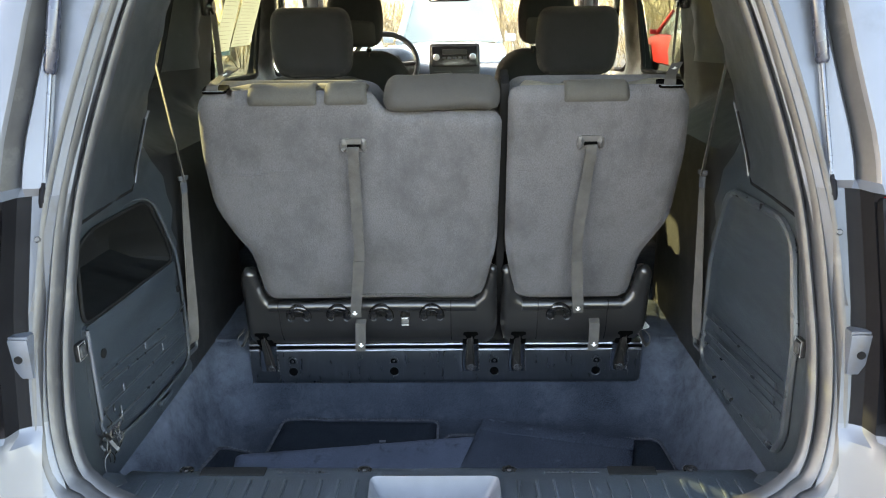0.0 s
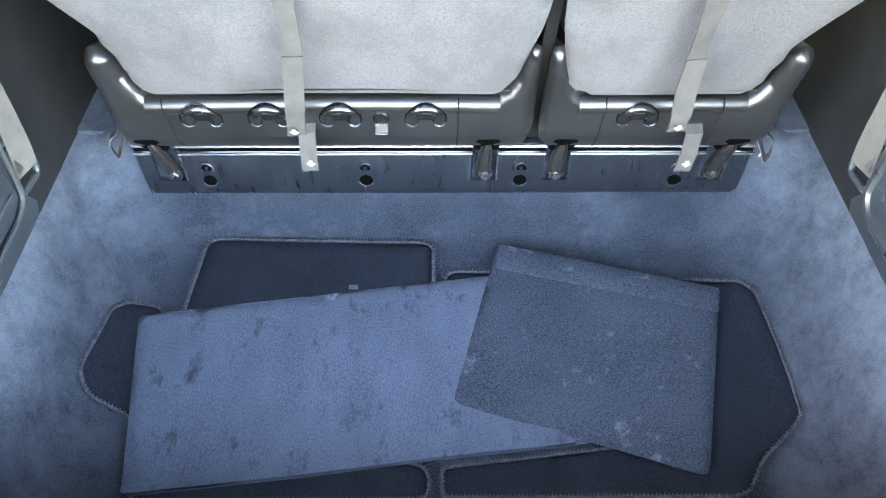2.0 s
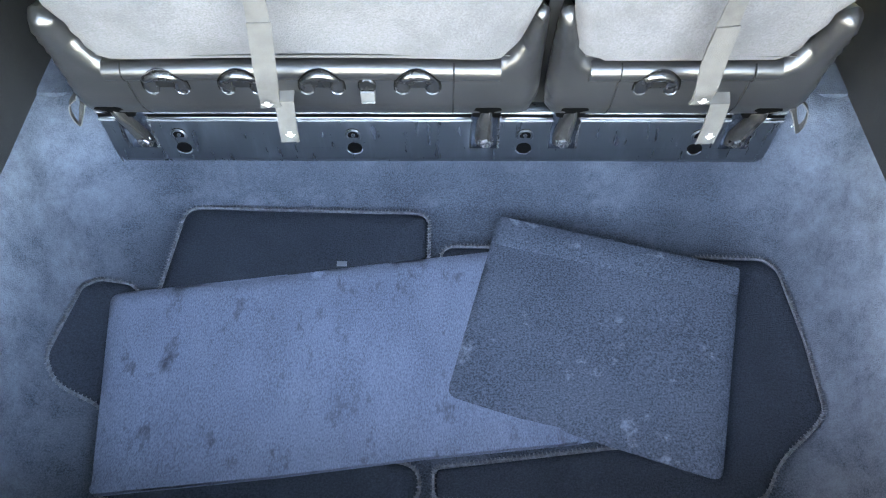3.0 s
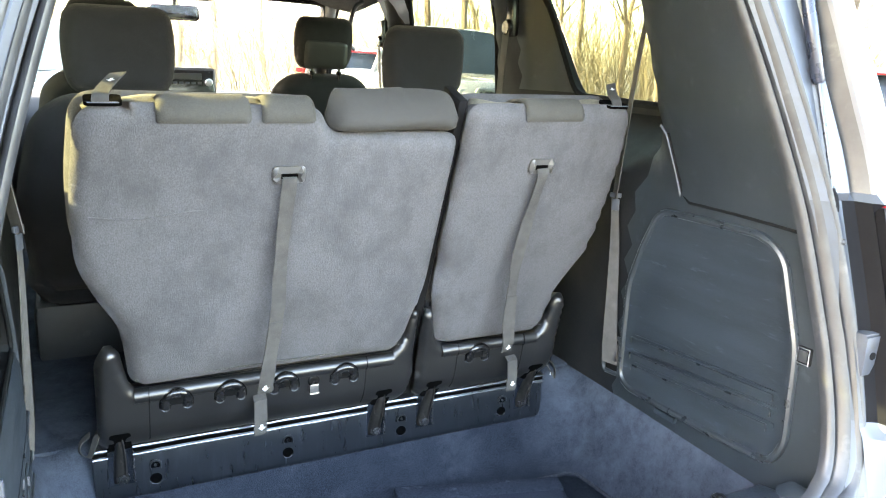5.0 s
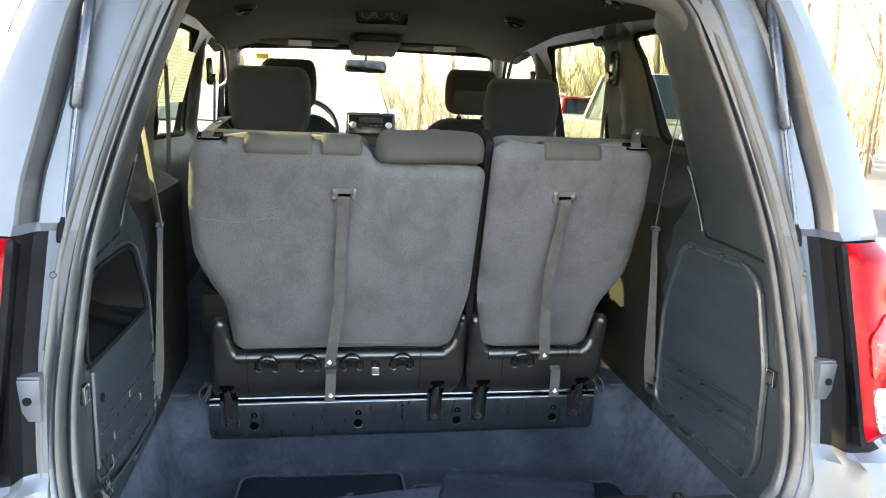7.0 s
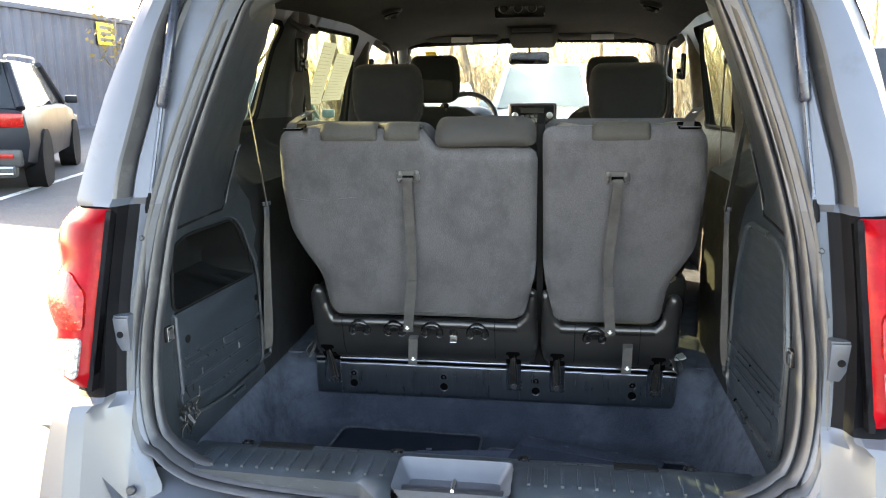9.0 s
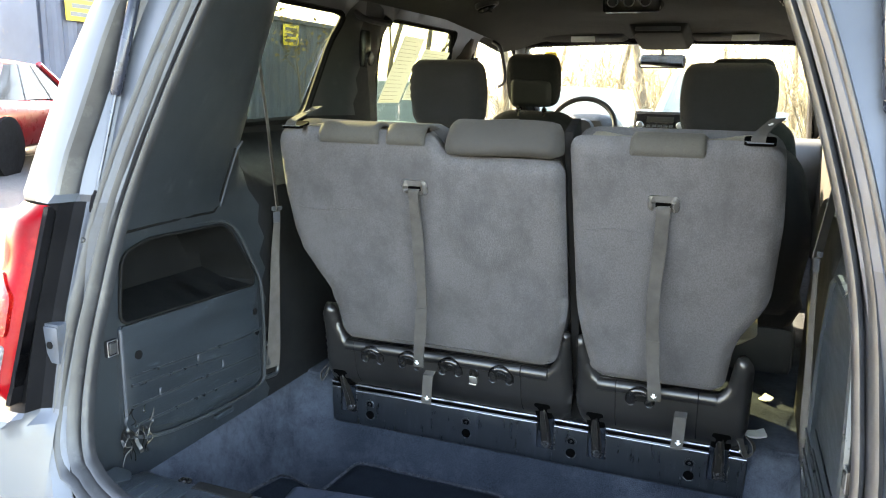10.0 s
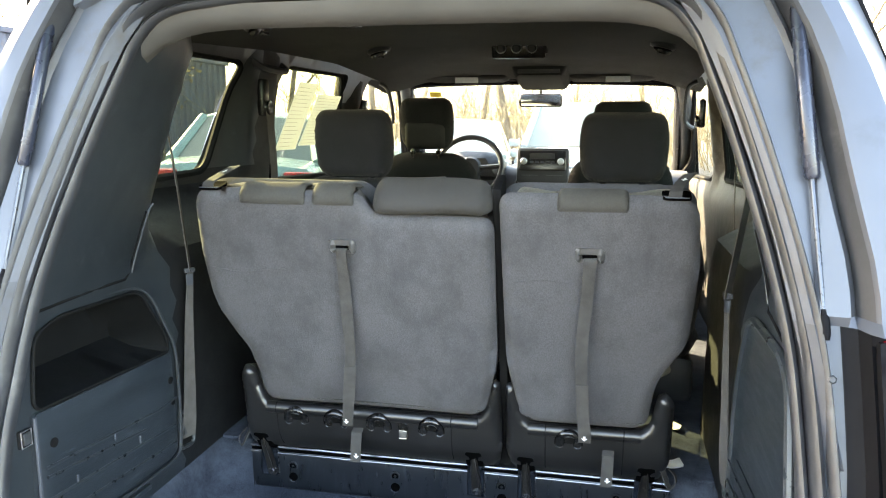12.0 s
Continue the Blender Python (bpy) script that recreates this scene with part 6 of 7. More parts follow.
part("column", bm, M["vinyl"], sw)

# rear-view mirror
rm = thing("rear_view_mirror", "black-framed rear-view mirror on the windscreen", "mirror", (0.01, 4.870, 1.53))
bm = bmesh.new()
pillow(bm, rounded([(-0.125, 1.488), (0.125, 1.488), (0.132, 1.53), (0.12, 1.566), (-0.12, 1.566), (-0.132, 1.53)], 0.02), 0.02, lambda u, v, w: Vector((-0.005 + u, 4.860 + 0.10 * u - w, v)), 0.014, 0.035, 0.02)
part("mirror_shell", bm, M["gloss_black"], rm)
bm = bmesh.new()
slab(bm, rounded([(-0.117, 1.496), (0.117, 1.496), (0.114, 1.557), (-0.114, 1.557)], 0.016), [], 0.05, lambda u, v, d: Vector((-0.005 + u, 4.845 + 0.10 * u, v)), lambda u, v, d: Vector((-0.005 + u, 4.848 + 0.10 * u, v)))
part("mirror_glass", bm, M["mirror"], rm, "reflecting glass")
bm = bmesh.new()
tube(bm, [(-0.005, 4.880, 1.55), (-0.005, 4.830, 1.60), (-0.005, 4.750, 1.61)], 0.009, 8)
part("mirror_stem", bm, M["gloss_black"], rm)

# sun visors with pale labels
for s in (-1, 1):
    sv = thing("sun_visor", "grey sun visor folded up, with a pale warning label", "sun visor", (s * 0.41, 4.560, 1.65), group="sun visors")
    bm = bmesh.new()
    vis = lambda u, v, w: Vector((s * u, v, 1.650 - (v - 4.500) * 0.10 + w))
    pillow(bm, rounded([(0.17, 4.490), (0.66, 4.510), (0.62, 4.660), (0.17, 4.670)], 0.03), 0.03, vis, 0.008, 0.014, 0.02)
    part("visor_panel", bm, M["headliner"], sv)
    bm = bmesh.new()
    box(bm, (s * 0.415 + 0.02, 4.515, 1.630), (0.13, 0.012, 0.030), 0.002)
    part("warning_label", bm, M["white"], sv, "pale printed label")
# overhead console at the windscreen and rear climate panel
oc = thing("overhead_console", "grey overhead console with lamp lenses", "overhead console", (0.0, 4.500, 1.66))
bm = bmesh.new()
pillow(bm, rounded([(-0.145, 4.250), (0.145, 4.250), (0.15, 4.720), (-0.15, 4.720)], 0.03), 0.03, lambda u, v, w: Vector((u + 0.03, v, 1.688 - 0.13 * (v - 4.250) + w)), 0.03, 0.05, 0.03)
part("console_body", bm, M["headliner"], oc)
bm = bmesh.new()
box(bm, (0.03, 4.265, 1.660), (0.22, 0.02, 0.022), 0.006)
part("console_bin", bm, M["dash"], oc)
cp = thing("climate_panel", "black rear climate control panel with three knobs in the headliner", "control panel", (0.0, 3.565, 1.68))
bm = bmesh.new()
box(bm, (0.002, 3.625, 1.725), (0.235, 0.16, 0.085), 0.015, Matrix.Rotation(0.25, 4, "X"))
part("panel_body", bm, M["gloss_black"], cp)
for k in (-1, 0, 1):
    bm = bmesh.new()
    cyl(bm, (-0.005 + k * 0.066, 3.531, 1.708), (0, -1, -0.3), 0.017, 0.022, 16, 0.004)
    part("knob", bm, M["plastic"], cp)
    bm = bmesh.new()
    tube(bm, [(-0.005 + k * 0.066 + 0.021 * math.cos(a), 3.536, 1.709 + 0.021 * math.sin(a)) for a in np.linspace(0, 2 * math.pi, 16, endpoint=False)], 0.0025, 6, closed=True)
    part("knob_ring", bm, M["steel"], cp, "pale ring")
# coat hooks and grab pads along the roof
for s in (-1, 1):
    for y, x in ((3.46, 0.592), (2.35, 0.62)):
        gh = thing("roof_vent", "black round swivelling roof air vent", "air vent", (s * x, y, ceil_z(x, y)), group="roof vents")
        zc = ceil_z(x, y)
        bm = bmesh.new()
        cyl(bm, (s * x, y, zc - 0.008), (s * 0.25, 0, 1), 0.052, 0.024, 20, 0.006)
        part("vent_ring", bm, M["plastic"], gh)
        bm = bmesh.new()
        cyl(bm, (s * x, y, zc - 0.022), (s * 0.35, -0.35, 1), 0.038, 0.022, 18, 0.006)
        for k in (-1, 0, 1):
            box(bm, (s * x + k * 0.018, y - 0.01, zc - 0.036), (0.004, 0.05, 0.008), 0.001)
        part("vent_barrel", bm, M["gloss_black"], gh)
    rl = thing("reading_lamp", "small clear reading lamp lens in the headliner", "lamp", (s * 0.43, 2.55, 1.67), group="reading lamps")
    bm = bmesh.new()
    zc = ceil_z(0.43, 2.6)
    box(bm, (s * 0.43, 2.6, zc - 0.004), (0.10, 0.045, 0.014), 0.005)
    part("lamp_bezel", bm, M["dash"], rl)
    bm = bmesh.new()
    box(bm, (s * 0.43, 2.6, zc - 0.012), (0.07, 0.028, 0.006), 0.002)
    part("lamp_lens", bm, M["clear_lens"], rl)

# belts on the middle and front pillars
for s in (-1, 1):
    for y, x, z, yl in ((2.76, 0.80, 1.46, 2.82), (3.93, 0.80, 1.42, 3.86)):
        sb = thing("seat_belt", "taupe seat belt on a black pillar anchor", "seat belt", (s * x, y, z), group="pillar belts")
        bm = bmesh.new()
        box(bm, (s * (x + 0.01), y, z + 0.02), (0.03, 0.045, 0.13), 0.012)
        cyl(bm, (s * (x - 0.008), y, z - 0.015), (1, 0, 0), 0.026, 0.02, 16, 0.005)
        part("anchor", bm, M["gloss_black"], sb)
        bm = bmesh.new()
        pts = [(s * (x - 0.012), y, z - 0.02), (s * (x - 0.005), (y + yl) / 2 + 0.01, z - 0.30), (s * (x + 0.02), yl, z - 0.75)]
        ribbon(bm, spline(pts, 5), 0.046, 0.002, (0.1, 1, 0))
        part("webbing", bm, M["belt"], sb)
    # grab handle and door pull by the front pillars
    gh = thing("grab_handle", "black grab handle on the front pillar", "grab handle", (s * 0.80, 4.12, 1.52))
    bm = bmesh.new()
    tube(bm, spline([(s * 0.815, 4.22, 1.60), (s * 0.775, 4.23, 1.57), (s * 0.77, 4.30, 1.47), (s * 0.78, 4.34, 1.40), (s * 0.82, 4.36, 1.37)], 4), 0.011, 8)
    part("handle_bar", bm, M["plastic"], gh)
    # roof side grab rails over the sliding doors
    for z0, y0, y1 in ((1.60, 2.70, 2.95),):
        bm = bmesh.new()
        tube(bm, spline([(s * 0.83, y0, z0 + 0.01), (s * 0.79, y0 + 0.03, z0 - 0.02), (s * 0.79, y1 - 0.03, z0 - 0.02), (s * 0.83, y1, z0 + 0.01)], 4), 0.012, 8)
        part("slide_track", bm, M["plastic"], bpy.data.objects["wall_left" if s < 0 else "wall_right"])

# price sheets hung inside the sliding door glass
rnd = random.Random(3)
for y0, y1, z0, z1, tip in ((2.965, 3.165, 1.285, 1.553, 0.33), (3.19, 3.48, 1.297, 1.512, 0.32)):
    sh = thing("window_sheet", "printed price sheet hung inside the sliding door window", "paper", (-0.875, y0, z0), group="window sheets")
    xg = lambda z: -(0.872 - (z - 1.25) * 0.16)
    q = lambda u, v, d: Vector((xg(z0 + (z1 - z0) * v) + d, y0 + (y1 - y0) * u + tip * v * 0.5, z0 + (z1 - z0) * v))
    bm = bmesh.new()
    slab(bm, [(0, 0), (1, 0), (1, 1), (0, 1)], [], 0.25, lambda u, v, d: q(u, v, 0.001), lambda u, v, d: q(u, v, 0.0))
    pp = part("sheet", bm, M["paper"], sh, smooth=False)
    bm = bmesh.new()
    for k in range(16):
        v = 0.05 + k * 0.058
        wd = rnd.uniform(0.55, 0.9)
        f = [q(0.05, v, 0.0025), q(0.05 + wd * 0.95, v, 0.0025), q(0.05 + wd * 0.95, v + 0.005, 0.0025), q(0.05, v + 0.005, 0.0025)]
        bm.faces.new([bm.verts.new(p) for p in f])
    part("print_block", bm, M["ink"], pp, recalc=False)
ws_t = thing("windscreen_sticker", "small yellow sticker at the windscreen's upper corner", "sticker", (-0.60, 4.55, 1.57))
bm = bmesh.new()
p0 = ws(-0.62, 4.76, 0) - Vector((0, 0.004, 0.006))
M["yellow"] = surf("yellow_vinyl", (0.75, 0.55, 0.05), (0.7, 0.5, 0.05), 9, 0.6)
box(bm, p0, (0.07, 0.004, 0.05), 0.001, Matrix.Rotation(radians(55), 4, "X"))
part("sticker_sheet", bm, M["yellow"], ws_t)


# ---- outside: lot, container wall, parked cars, trees ----
M["asphalt"] = surf("asphalt", (0.044, 0.045, 0.048), (0.030, 0.031, 0.034), 0.7, 0.9, bump=1.0, bump_scale=45, speck=0.75, speck_scale=60, stain=(2.2, 0.6, 0.8, (0.080, 0.078, 0.075)))
M["line"] = surf("worn_line_paint", (0.62, 0.62, 0.6), (0.42, 0.42, 0.41), 6, 0.8, stain=(30, 0.5, 0.62, (0.1, 0.1, 0.1)))
M["container"] = surf("faded_navy_steel", (0.075, 0.085, 0.115), (0.055, 0.062, 0.085), 0.8, 0.6, bump=0.2, bump_scale=30, stain=(3.5, 0.6, 0.78, (0.13, 0.10, 0.08)))
M["bark"] = surf("grey_brown_bark", (0.170, 0.130, 0.090), (0.105, 0.080, 0.056), 3, 0.95, bump=1.0, bump_scale=40, stretch=(1, 1, 0.2))
M["twig"] = surf("tan_twigs", (0.20, 0.162, 0.096), (0.115, 0.094, 0.057), 1.5, 0.95)
M["leaf"] = surf("dry_golden_leaves", (0.230, 0.160, 0.055), (0.140, 0.094, 0.034), 2.0, 0.9)
M["brush"] = surf("dry_brush", (0.20, 0.165, 0.100), (0.115, 0.093, 0.057), 0.8, 0.95)
M["car_glass"] = surf("dark_car_glass", (0.02, 0.024, 0.027), (0.015, 0.018, 0.02), 2, 0.06, coat=0.0, spec=0.22, rough_var=0.02)
# sky glare on these car windows is put into their pale base colour
M["pale_glass"] = surf("glare_windscreen", (0.24, 0.25, 0.215), (0.17, 0.18, 0.155), 1.2, 0.3, coat=0.05, rough_var=0.05, spec=0.3)
M["grey_glass"] = surf("sky_lit_car_glass", (0.11, 0.125, 0.115), (0.08, 0.092, 0.085), 2, 0.16, coat=0.1, rough_var=0.02)


def paint(name, c):
    return surf(name, c, tuple(v * 0.9 for v in c), 2, 0.28 if sum(c) > 0.3 else 0.42, metal=0.1, coat=0.45 if sum(c) > 0.3 else 0.04, spec=0.4 if sum(c) > 0.3 else 0.15, rough_var=0.05)


def gz(x):
    """The lot falls gently from left to right, level under the van."""
    return -0.03 * math.copysign(min(14.5, max(0.0, abs(x) - 1.5)), x)


bm = bmesh.new()
loft(bm, [[Vector((gx, gy, gz(gx))) for gx in (-400, -60, -16, -9, -4, -1.5, 1.5, 4, 9, 16, 60, 400)] for gy in (-400, -60, -10, 0, 10, 20, 40, 80, 400)], False)
ground = part("ground", bm, M["asphalt"])
tagged(ground, "worn grey asphalt parking lot with grit", "ground", kind="structure")
for x0, y0, x1, y1 in ((-5.6, 5.2, -7.4, 12.4), (-8.6, 3.5, -10.4, 10.5), (2.9, 6.5, 2.9, 12.0), (7.2, 3.0, 9.2, 7.0)):
    bm = bmesh.new()
    a, b = Vector((x0, y0, gz(x0) + 0.006)), Vector((x1, y1, gz(x1) + 0.006))
    s = (b - a).normalized().cross(Vector((0, 0, 1))) * 0.055
    bm.faces.new([bm.verts.new(p) for p in (a - s, a + s, b + s, b - s)])
    tagged(part("parking_line", bm, M["line"], recalc=False), "worn white painted parking line", "road marking", group="parking lines", kind="structure")

# corrugated container wall along the lot's side
cw = thing("storage_container", "long faded navy corrugated steel container wall with yellow signs", "container", (-13, 12, 0.3))
bm = bmesh.new()
ring = []
y = 12.0
pat = ((0.0, 0.07), (0.0, 0.05), (-0.05, 0.07), (-0.05, 0.05))
k = 0
while y < 26:
    ring.append((-13.0 + pat[k % 4][0], y))
    y += pat[k % 4][1] * 1.6
    k += 1
loft(bm, [[Vector((x, yy, z)) for x, yy in ring] for z in (0.3, 3.42)], False)
part("corrugated_side", bm, M["container"], cw, smooth=False, recalc=False)
bm = bmesh.new()
for z in (0.36, 3.44):
    box(bm, (-13.02, 19.0, z), (0.14, 14.2, 0.14), 0.015)
part("edge_beam", bm, M["container"], cw)
bm = bmesh.new()
box(bm, (-14.3, 19.0, 1.88), (2.4, 14.0, 3.16), 0.02)
part("container_body", bm, M["container"], cw)
for y in (13.0, 21.0):
    bm = bmesh.new()
    box(bm, (-12.95, y, 3.0), (0.02, 0.85, 0.62), 0.005)
    sg = part("sign", bm, M["yellow"], cw, "yellow sign with dark unreadable writing")
    for k in range(3):
        bm = bmesh.new()
        box(bm, (-12.936, y, 3.17 - 0.17 * k), (0.008, 0.62 - 0.1 * (k % 2), 0.09))
        part("sign_bar", bm, M["ink"], sg)


def car(name, label, pos, heading, L, W, H, kind, pm, glass="car_glass"):
    """A parked car, built in its own axes (nose towards +y) and then turned."""
    ob = thing(name, label, "car" if kind != "pickup" else "pickup truck", (0, 0, 0), group="parked cars")
    hl, hw = L / 2, W / 2
    belt = {"suv": 1.02, "sedan": 0.92, "pickup": 1.18}[kind]
    low = 0.27 if kind != "pickup" else 0.42
    st = {"suv": [(-1, 0.84, 0.20, -0.16), (-0.965, 0.95, 0.06, -0.02), (-0.8, 0.99, 0, 0), (-0.2, 1, 0, 0), (0.42, 1, 0, -0.02), (0.62, 0.985, 0, -0.05), (0.86, 0.95, 0.02, -0.10), (0.965, 0.86, 0.06, -0.20), (1, 0.72, 0.16, -0.34)],
          "sedan": [(-1, 0.80, 0.20, -0.14), (-0.96, 0.93, 0.08, -0.02), (-0.7, 0.98, 0, 0.02), (-0.2, 1, 0, 0), (0.4, 1, 0, -0.02), (0.62, 0.98, 0, -0.06), (0.86, 0.93, 0.02, -0.13), (0.965, 0.84, 0.06, -0.22), (1, 0.70, 0.15, -0.34)],
          "pickup": [(-1, 0.94, 0.10, -0.06), (-0.98, 0.98, 0.04, 0), (-0.4, 1, 0, 0), (0.3, 1, 0, 0), (0.5, 1, 0, 0), (0.86, 0.98, 0, -0.03), (0.965, 0.95, 0.02, -0.07), (1, 0.90, 0.08, -0.16)]}[kind]
    rings = []
    for t, w, db, dt in st:
        ww, zb, zt = hw * w, low + db, belt + dt
        zm = (zb + zt) / 2
        half = [(0.80 * ww, zb), (0.95 * ww, zb + 0.06), (ww, zm - 0.05), (0.985 * ww, zm + 0.12), (0.955 * ww, zt - 0.05), (0.88 * ww, zt), (0.45 * ww, zt + 0.035)]
        rings.append([Vector((x, t * hl, z)) for x, z in half] + [Vector((-x, t * hl, z)) for x, z in reversed(half)])
    bm = bmesh.new()
    loft(bm, rings, True, cap=True)
    body = part("body", bm, pm, ob, sharp=45)
    b0, b1, r0, r1 = {"suv": (-0.93, 0.50, -0.78, 0.16), "sedan": (-0.70, 0.50, -0.38, 0.14), "pickup": (-0.16, 0.52, -0.10, 0.26)}[kind]
    bw, rw, zr = hw * 0.86, hw * 0.68, H - 0.05
    base = [Vector((-bw, b0 * hl, belt)), Vector((bw, b0 * hl, belt)), Vector((bw, b1 * hl, belt - 0.01)), Vector((-bw, b1 * hl, belt - 0.01))]
    top = [Vector((-rw, r0 * hl, zr - 0.02)), Vector((rw, r0 * hl, zr - 0.02)), Vector((rw, r1 * hl, zr)), Vector((-rw, r1 * hl, zr))]
    for nm, i, j in (("rear_window", 0, 1), ("side_window", 1, 2), ("windscreen", 2, 3), ("side_window", 3, 0)):
        bm = bmesh.new()
        q = [base[i], base[j], top[j], top[i]]
        c = sum(q, Vector()) / 4
        n2 = (q[1] - q[0]).cross(q[3] - q[0]).normalized()
        rows2 = [[q[0].lerp(q[1], u).lerp(q[3].lerp(q[2], u), v) + n2 * 0.03 * math.sin(u * math.pi) for u in np.linspace(0.0, 1.0, 7)] for v in (0, 0.5, 1)]
        loft(bm, rows2, False)
        part(nm, bm, M[glass], ob, recalc=True)
    bm = bmesh.new()
    slab(bm, rounded([(-rw, r0 * hl), (rw, r0 * hl), (rw, r1 * hl), (-rw, r1 * hl)], 0.10), [], 0.25, lambda x, y, d: Vector((x, y, zr + 0.05 * dome(d, 0.35))), lambda x, y, d: Vector((x, y, zr - 0.03)))
    part("roof", bm, pm, ob)
    for i in range(4):
        bm = bmesh.new()
        tube(bm, [base[i], top[i]], [0.06, 0.05], 8)
        part("pillar", bm, pm, ob)
    for s in (0, 1):
        for f in (0.36, 0.66):
            a, b = (1, 2) if s == 0 else (0, 3)
            bm = bmesh.new()
            tube(bm, [base[a].lerp(base[b], f), top[a].lerp(top[b], f + 0.03)], 0.035, 6)
            part("pillar", bm, M["vinyl"], ob)
    r = 0.34 if kind != "pickup" else 0.42
    for s in (-1, 1):
        for yy in (-0.60 * hl, 0.62 * hl):
            bm = bmesh.new()
            cyl(bm, (s * (hw - 0.10), yy, r), (1, 0, 0), r + 0.06, 0.23, 26)
            part("wheel_arch", bm, M["dark"], ob)
            wheel(ob, s * (hw - 0.11), yy, r, 0.23, s)
        for nm, yy, z, mt, sz in (("tail_lamp", -0.985 * hl, belt - 0.13, "red_deep", (0.30, 0.12, 0.17)), ("headlamp", 0.955 * hl, belt - 0.30 if kind != "pickup" else belt - 0.20, "clear_lens", (0.36, 0.20, 0.13 if kind != "pickup" else 0.17))):
            bm = bmesh.new()
            box(bm, (s * hw * 0.74, yy, z), sz, 0.03, Matrix.Rotation(-s * 0.25 * (1 if yy > 0 else -1), 4, "Z"))
            part(nm, bm, M[mt], ob, "red tail lamp" if "tail" in nm else "clear headlamp")
        bm = bmesh.new()
        box(bm, (s * (hw + 0.06), 0.36 * hl, belt + 0.05), (0.18, 0.09, 0.12), 0.03)
        part("door_mirror", bm, pm, ob)
    for yy, nm in ((-hl, "rear_bumper"), (hl, "front_bumper")):
        bm = bmesh.new()
        box(bm, (0, yy * 0.985, low + 0.17), (W * 0.86, 0.20, 0.22), 0.05)
        bp = part(nm, bm, M["chrome_dull"] if kind == "pickup" else M["plastic"], ob)
        bm = bmesh.new()
        box(bm, (0, yy * 0.985 + math.copysign(0.104, yy), low + 0.19), (0.32, 0.008, 0.15), 0.003)
        part("plate", bm, M["pocket"], bp, "blank grey number plate")
    if kind == "pickup":
        bm = bmesh.new()
        slab(bm, rounded([(-0.66, 0.74), (0.66, 0.74), (0.74, 1.06), (-0.74, 1.06)], 0.06), [], 0.2, lambda u, v, d: Vector((u, hl * 0.99 + 0.03, v)), lambda u, v, d: Vector((u, hl * 0.93, v)))
        gr = part("grille", bm, M["dark"], ob, "large black grille in a bright surround")
        bm = bmesh.new()
        tube(bm, [(u, hl * 0.99 + 0.035, v) for u, v in rounded([(-0.66, 0.74), (0.66, 0.74), (0.74, 1.06), (-0.74, 1.06)], 0.06)], 0.032, 8, closed=True)
        part("grille_surround", bm, pm, gr)
        for z, hgt, mt in ((0.90, 0.055, pm), (0.82, 0.014, M["plastic"]), (0.985, 0.014, M["plastic"])):
            bm = bmesh.new()
            box(bm, (0, hl * 0.99 + 0.045, z), (1.34, 0.03, hgt), 0.006)
            part("grille_bar", bm, mt, gr)
        bm = bmesh.new()
        box(bm, (0, hl * 0.99 + 0.062, 0.90), (0.40, 0.02, 0.10), 0.01)
        part("emblem", bm, M["plastic"], gr, "plain dark emblem shape")
        bm = bmesh.new()
        slab(bm, rounded([(-0.60, 0.58), (0.60, 0.58), (0.62, 0.66), (-0.62, 0.66)], 0.02), [], 0.2, lambda u, v, d: Vector((u, hl * 0.985 + 0.106, v)), lambda u, v, d: Vector((u, hl * 0.93, v)))
        part("bumper_slot", bm, M["dark"], ob)
        bm = bmesh.new()
        slab(bm, rounded([(-0.42, hl * 0.45), (0.42, hl * 0.45), (0.36, hl * 0.92), (-0.36, hl * 0.92)], 0.1), [], 0.2, lambda x, y, d: Vector((x, y, belt + 0.03 + 0.05 * dome(d, 0.15) - 0.06 * max(0, y / hl - 0.7))), lambda x, y, d: Vector((x, y, belt - 0.05)))
        part("bonnet_bulge", bm, pm, ob)
    elif kind == "suv":
        for s in (-1, 1):
            bm = bmesh.new()
            tube(bm, spline([(s * rw * 0.95, r0 * hl + 0.1, zr + 0.03), (s * rw * 0.95, r0 * hl + 0.25, zr + 0.09), (s * rw * 0.95, r1 * hl - 0.25, zr + 0.09), (s * rw * 0.95, r1 * hl - 0.1, zr + 0.03)], 4), 0.016, 6)
            part("roof_rail", bm, M["steel"], ob)
    if kind == "suv":
        bm = bmesh.new()
        box(bm, (0, r0 * hl - 0.06, zr + 0.01), (rw * 1.8, 0.22, 0.05), 0.02)
        part("roof_spoiler", bm, pm, ob)
        bm = bmesh.new()
        box(bm, (0, -0.985 * hl, belt - 0.12), (W * 0.40, 0.05, 0.035), 0.01)
        part("hatch_trim", bm, M["steel"], ob, "bright hatch trim strip")
        bm = bmesh.new()
        box(bm, (0, -hl - 0.02, low + 0.02), (W * 0.80, 0.18, 0.16), 0.05)
        part("rear_valance", bm, M["plastic"], ob)
        q0, q1 = Vector((0, b0 * hl, belt)), Vector((0, r0 * hl, zr - 0.02))
        bm = bmesh.new()
        tube(bm, [q0.lerp(q1, 0.12) + Vector((-0.05, -0.055, 0)), q0.lerp(q1, 0.16) + Vector((0.45, -0.055, 0))], 0.012, 6)
        part("rear_wiper", bm, M["vinyl"], ob)
        bm = bmesh.new()
        box(bm, (0, r0 * hl - 0.16, zr + 0.005), (0.42, 0.03, 0.03), 0.008)
        part("high_brake_lamp", bm, M["red_deep"], ob)
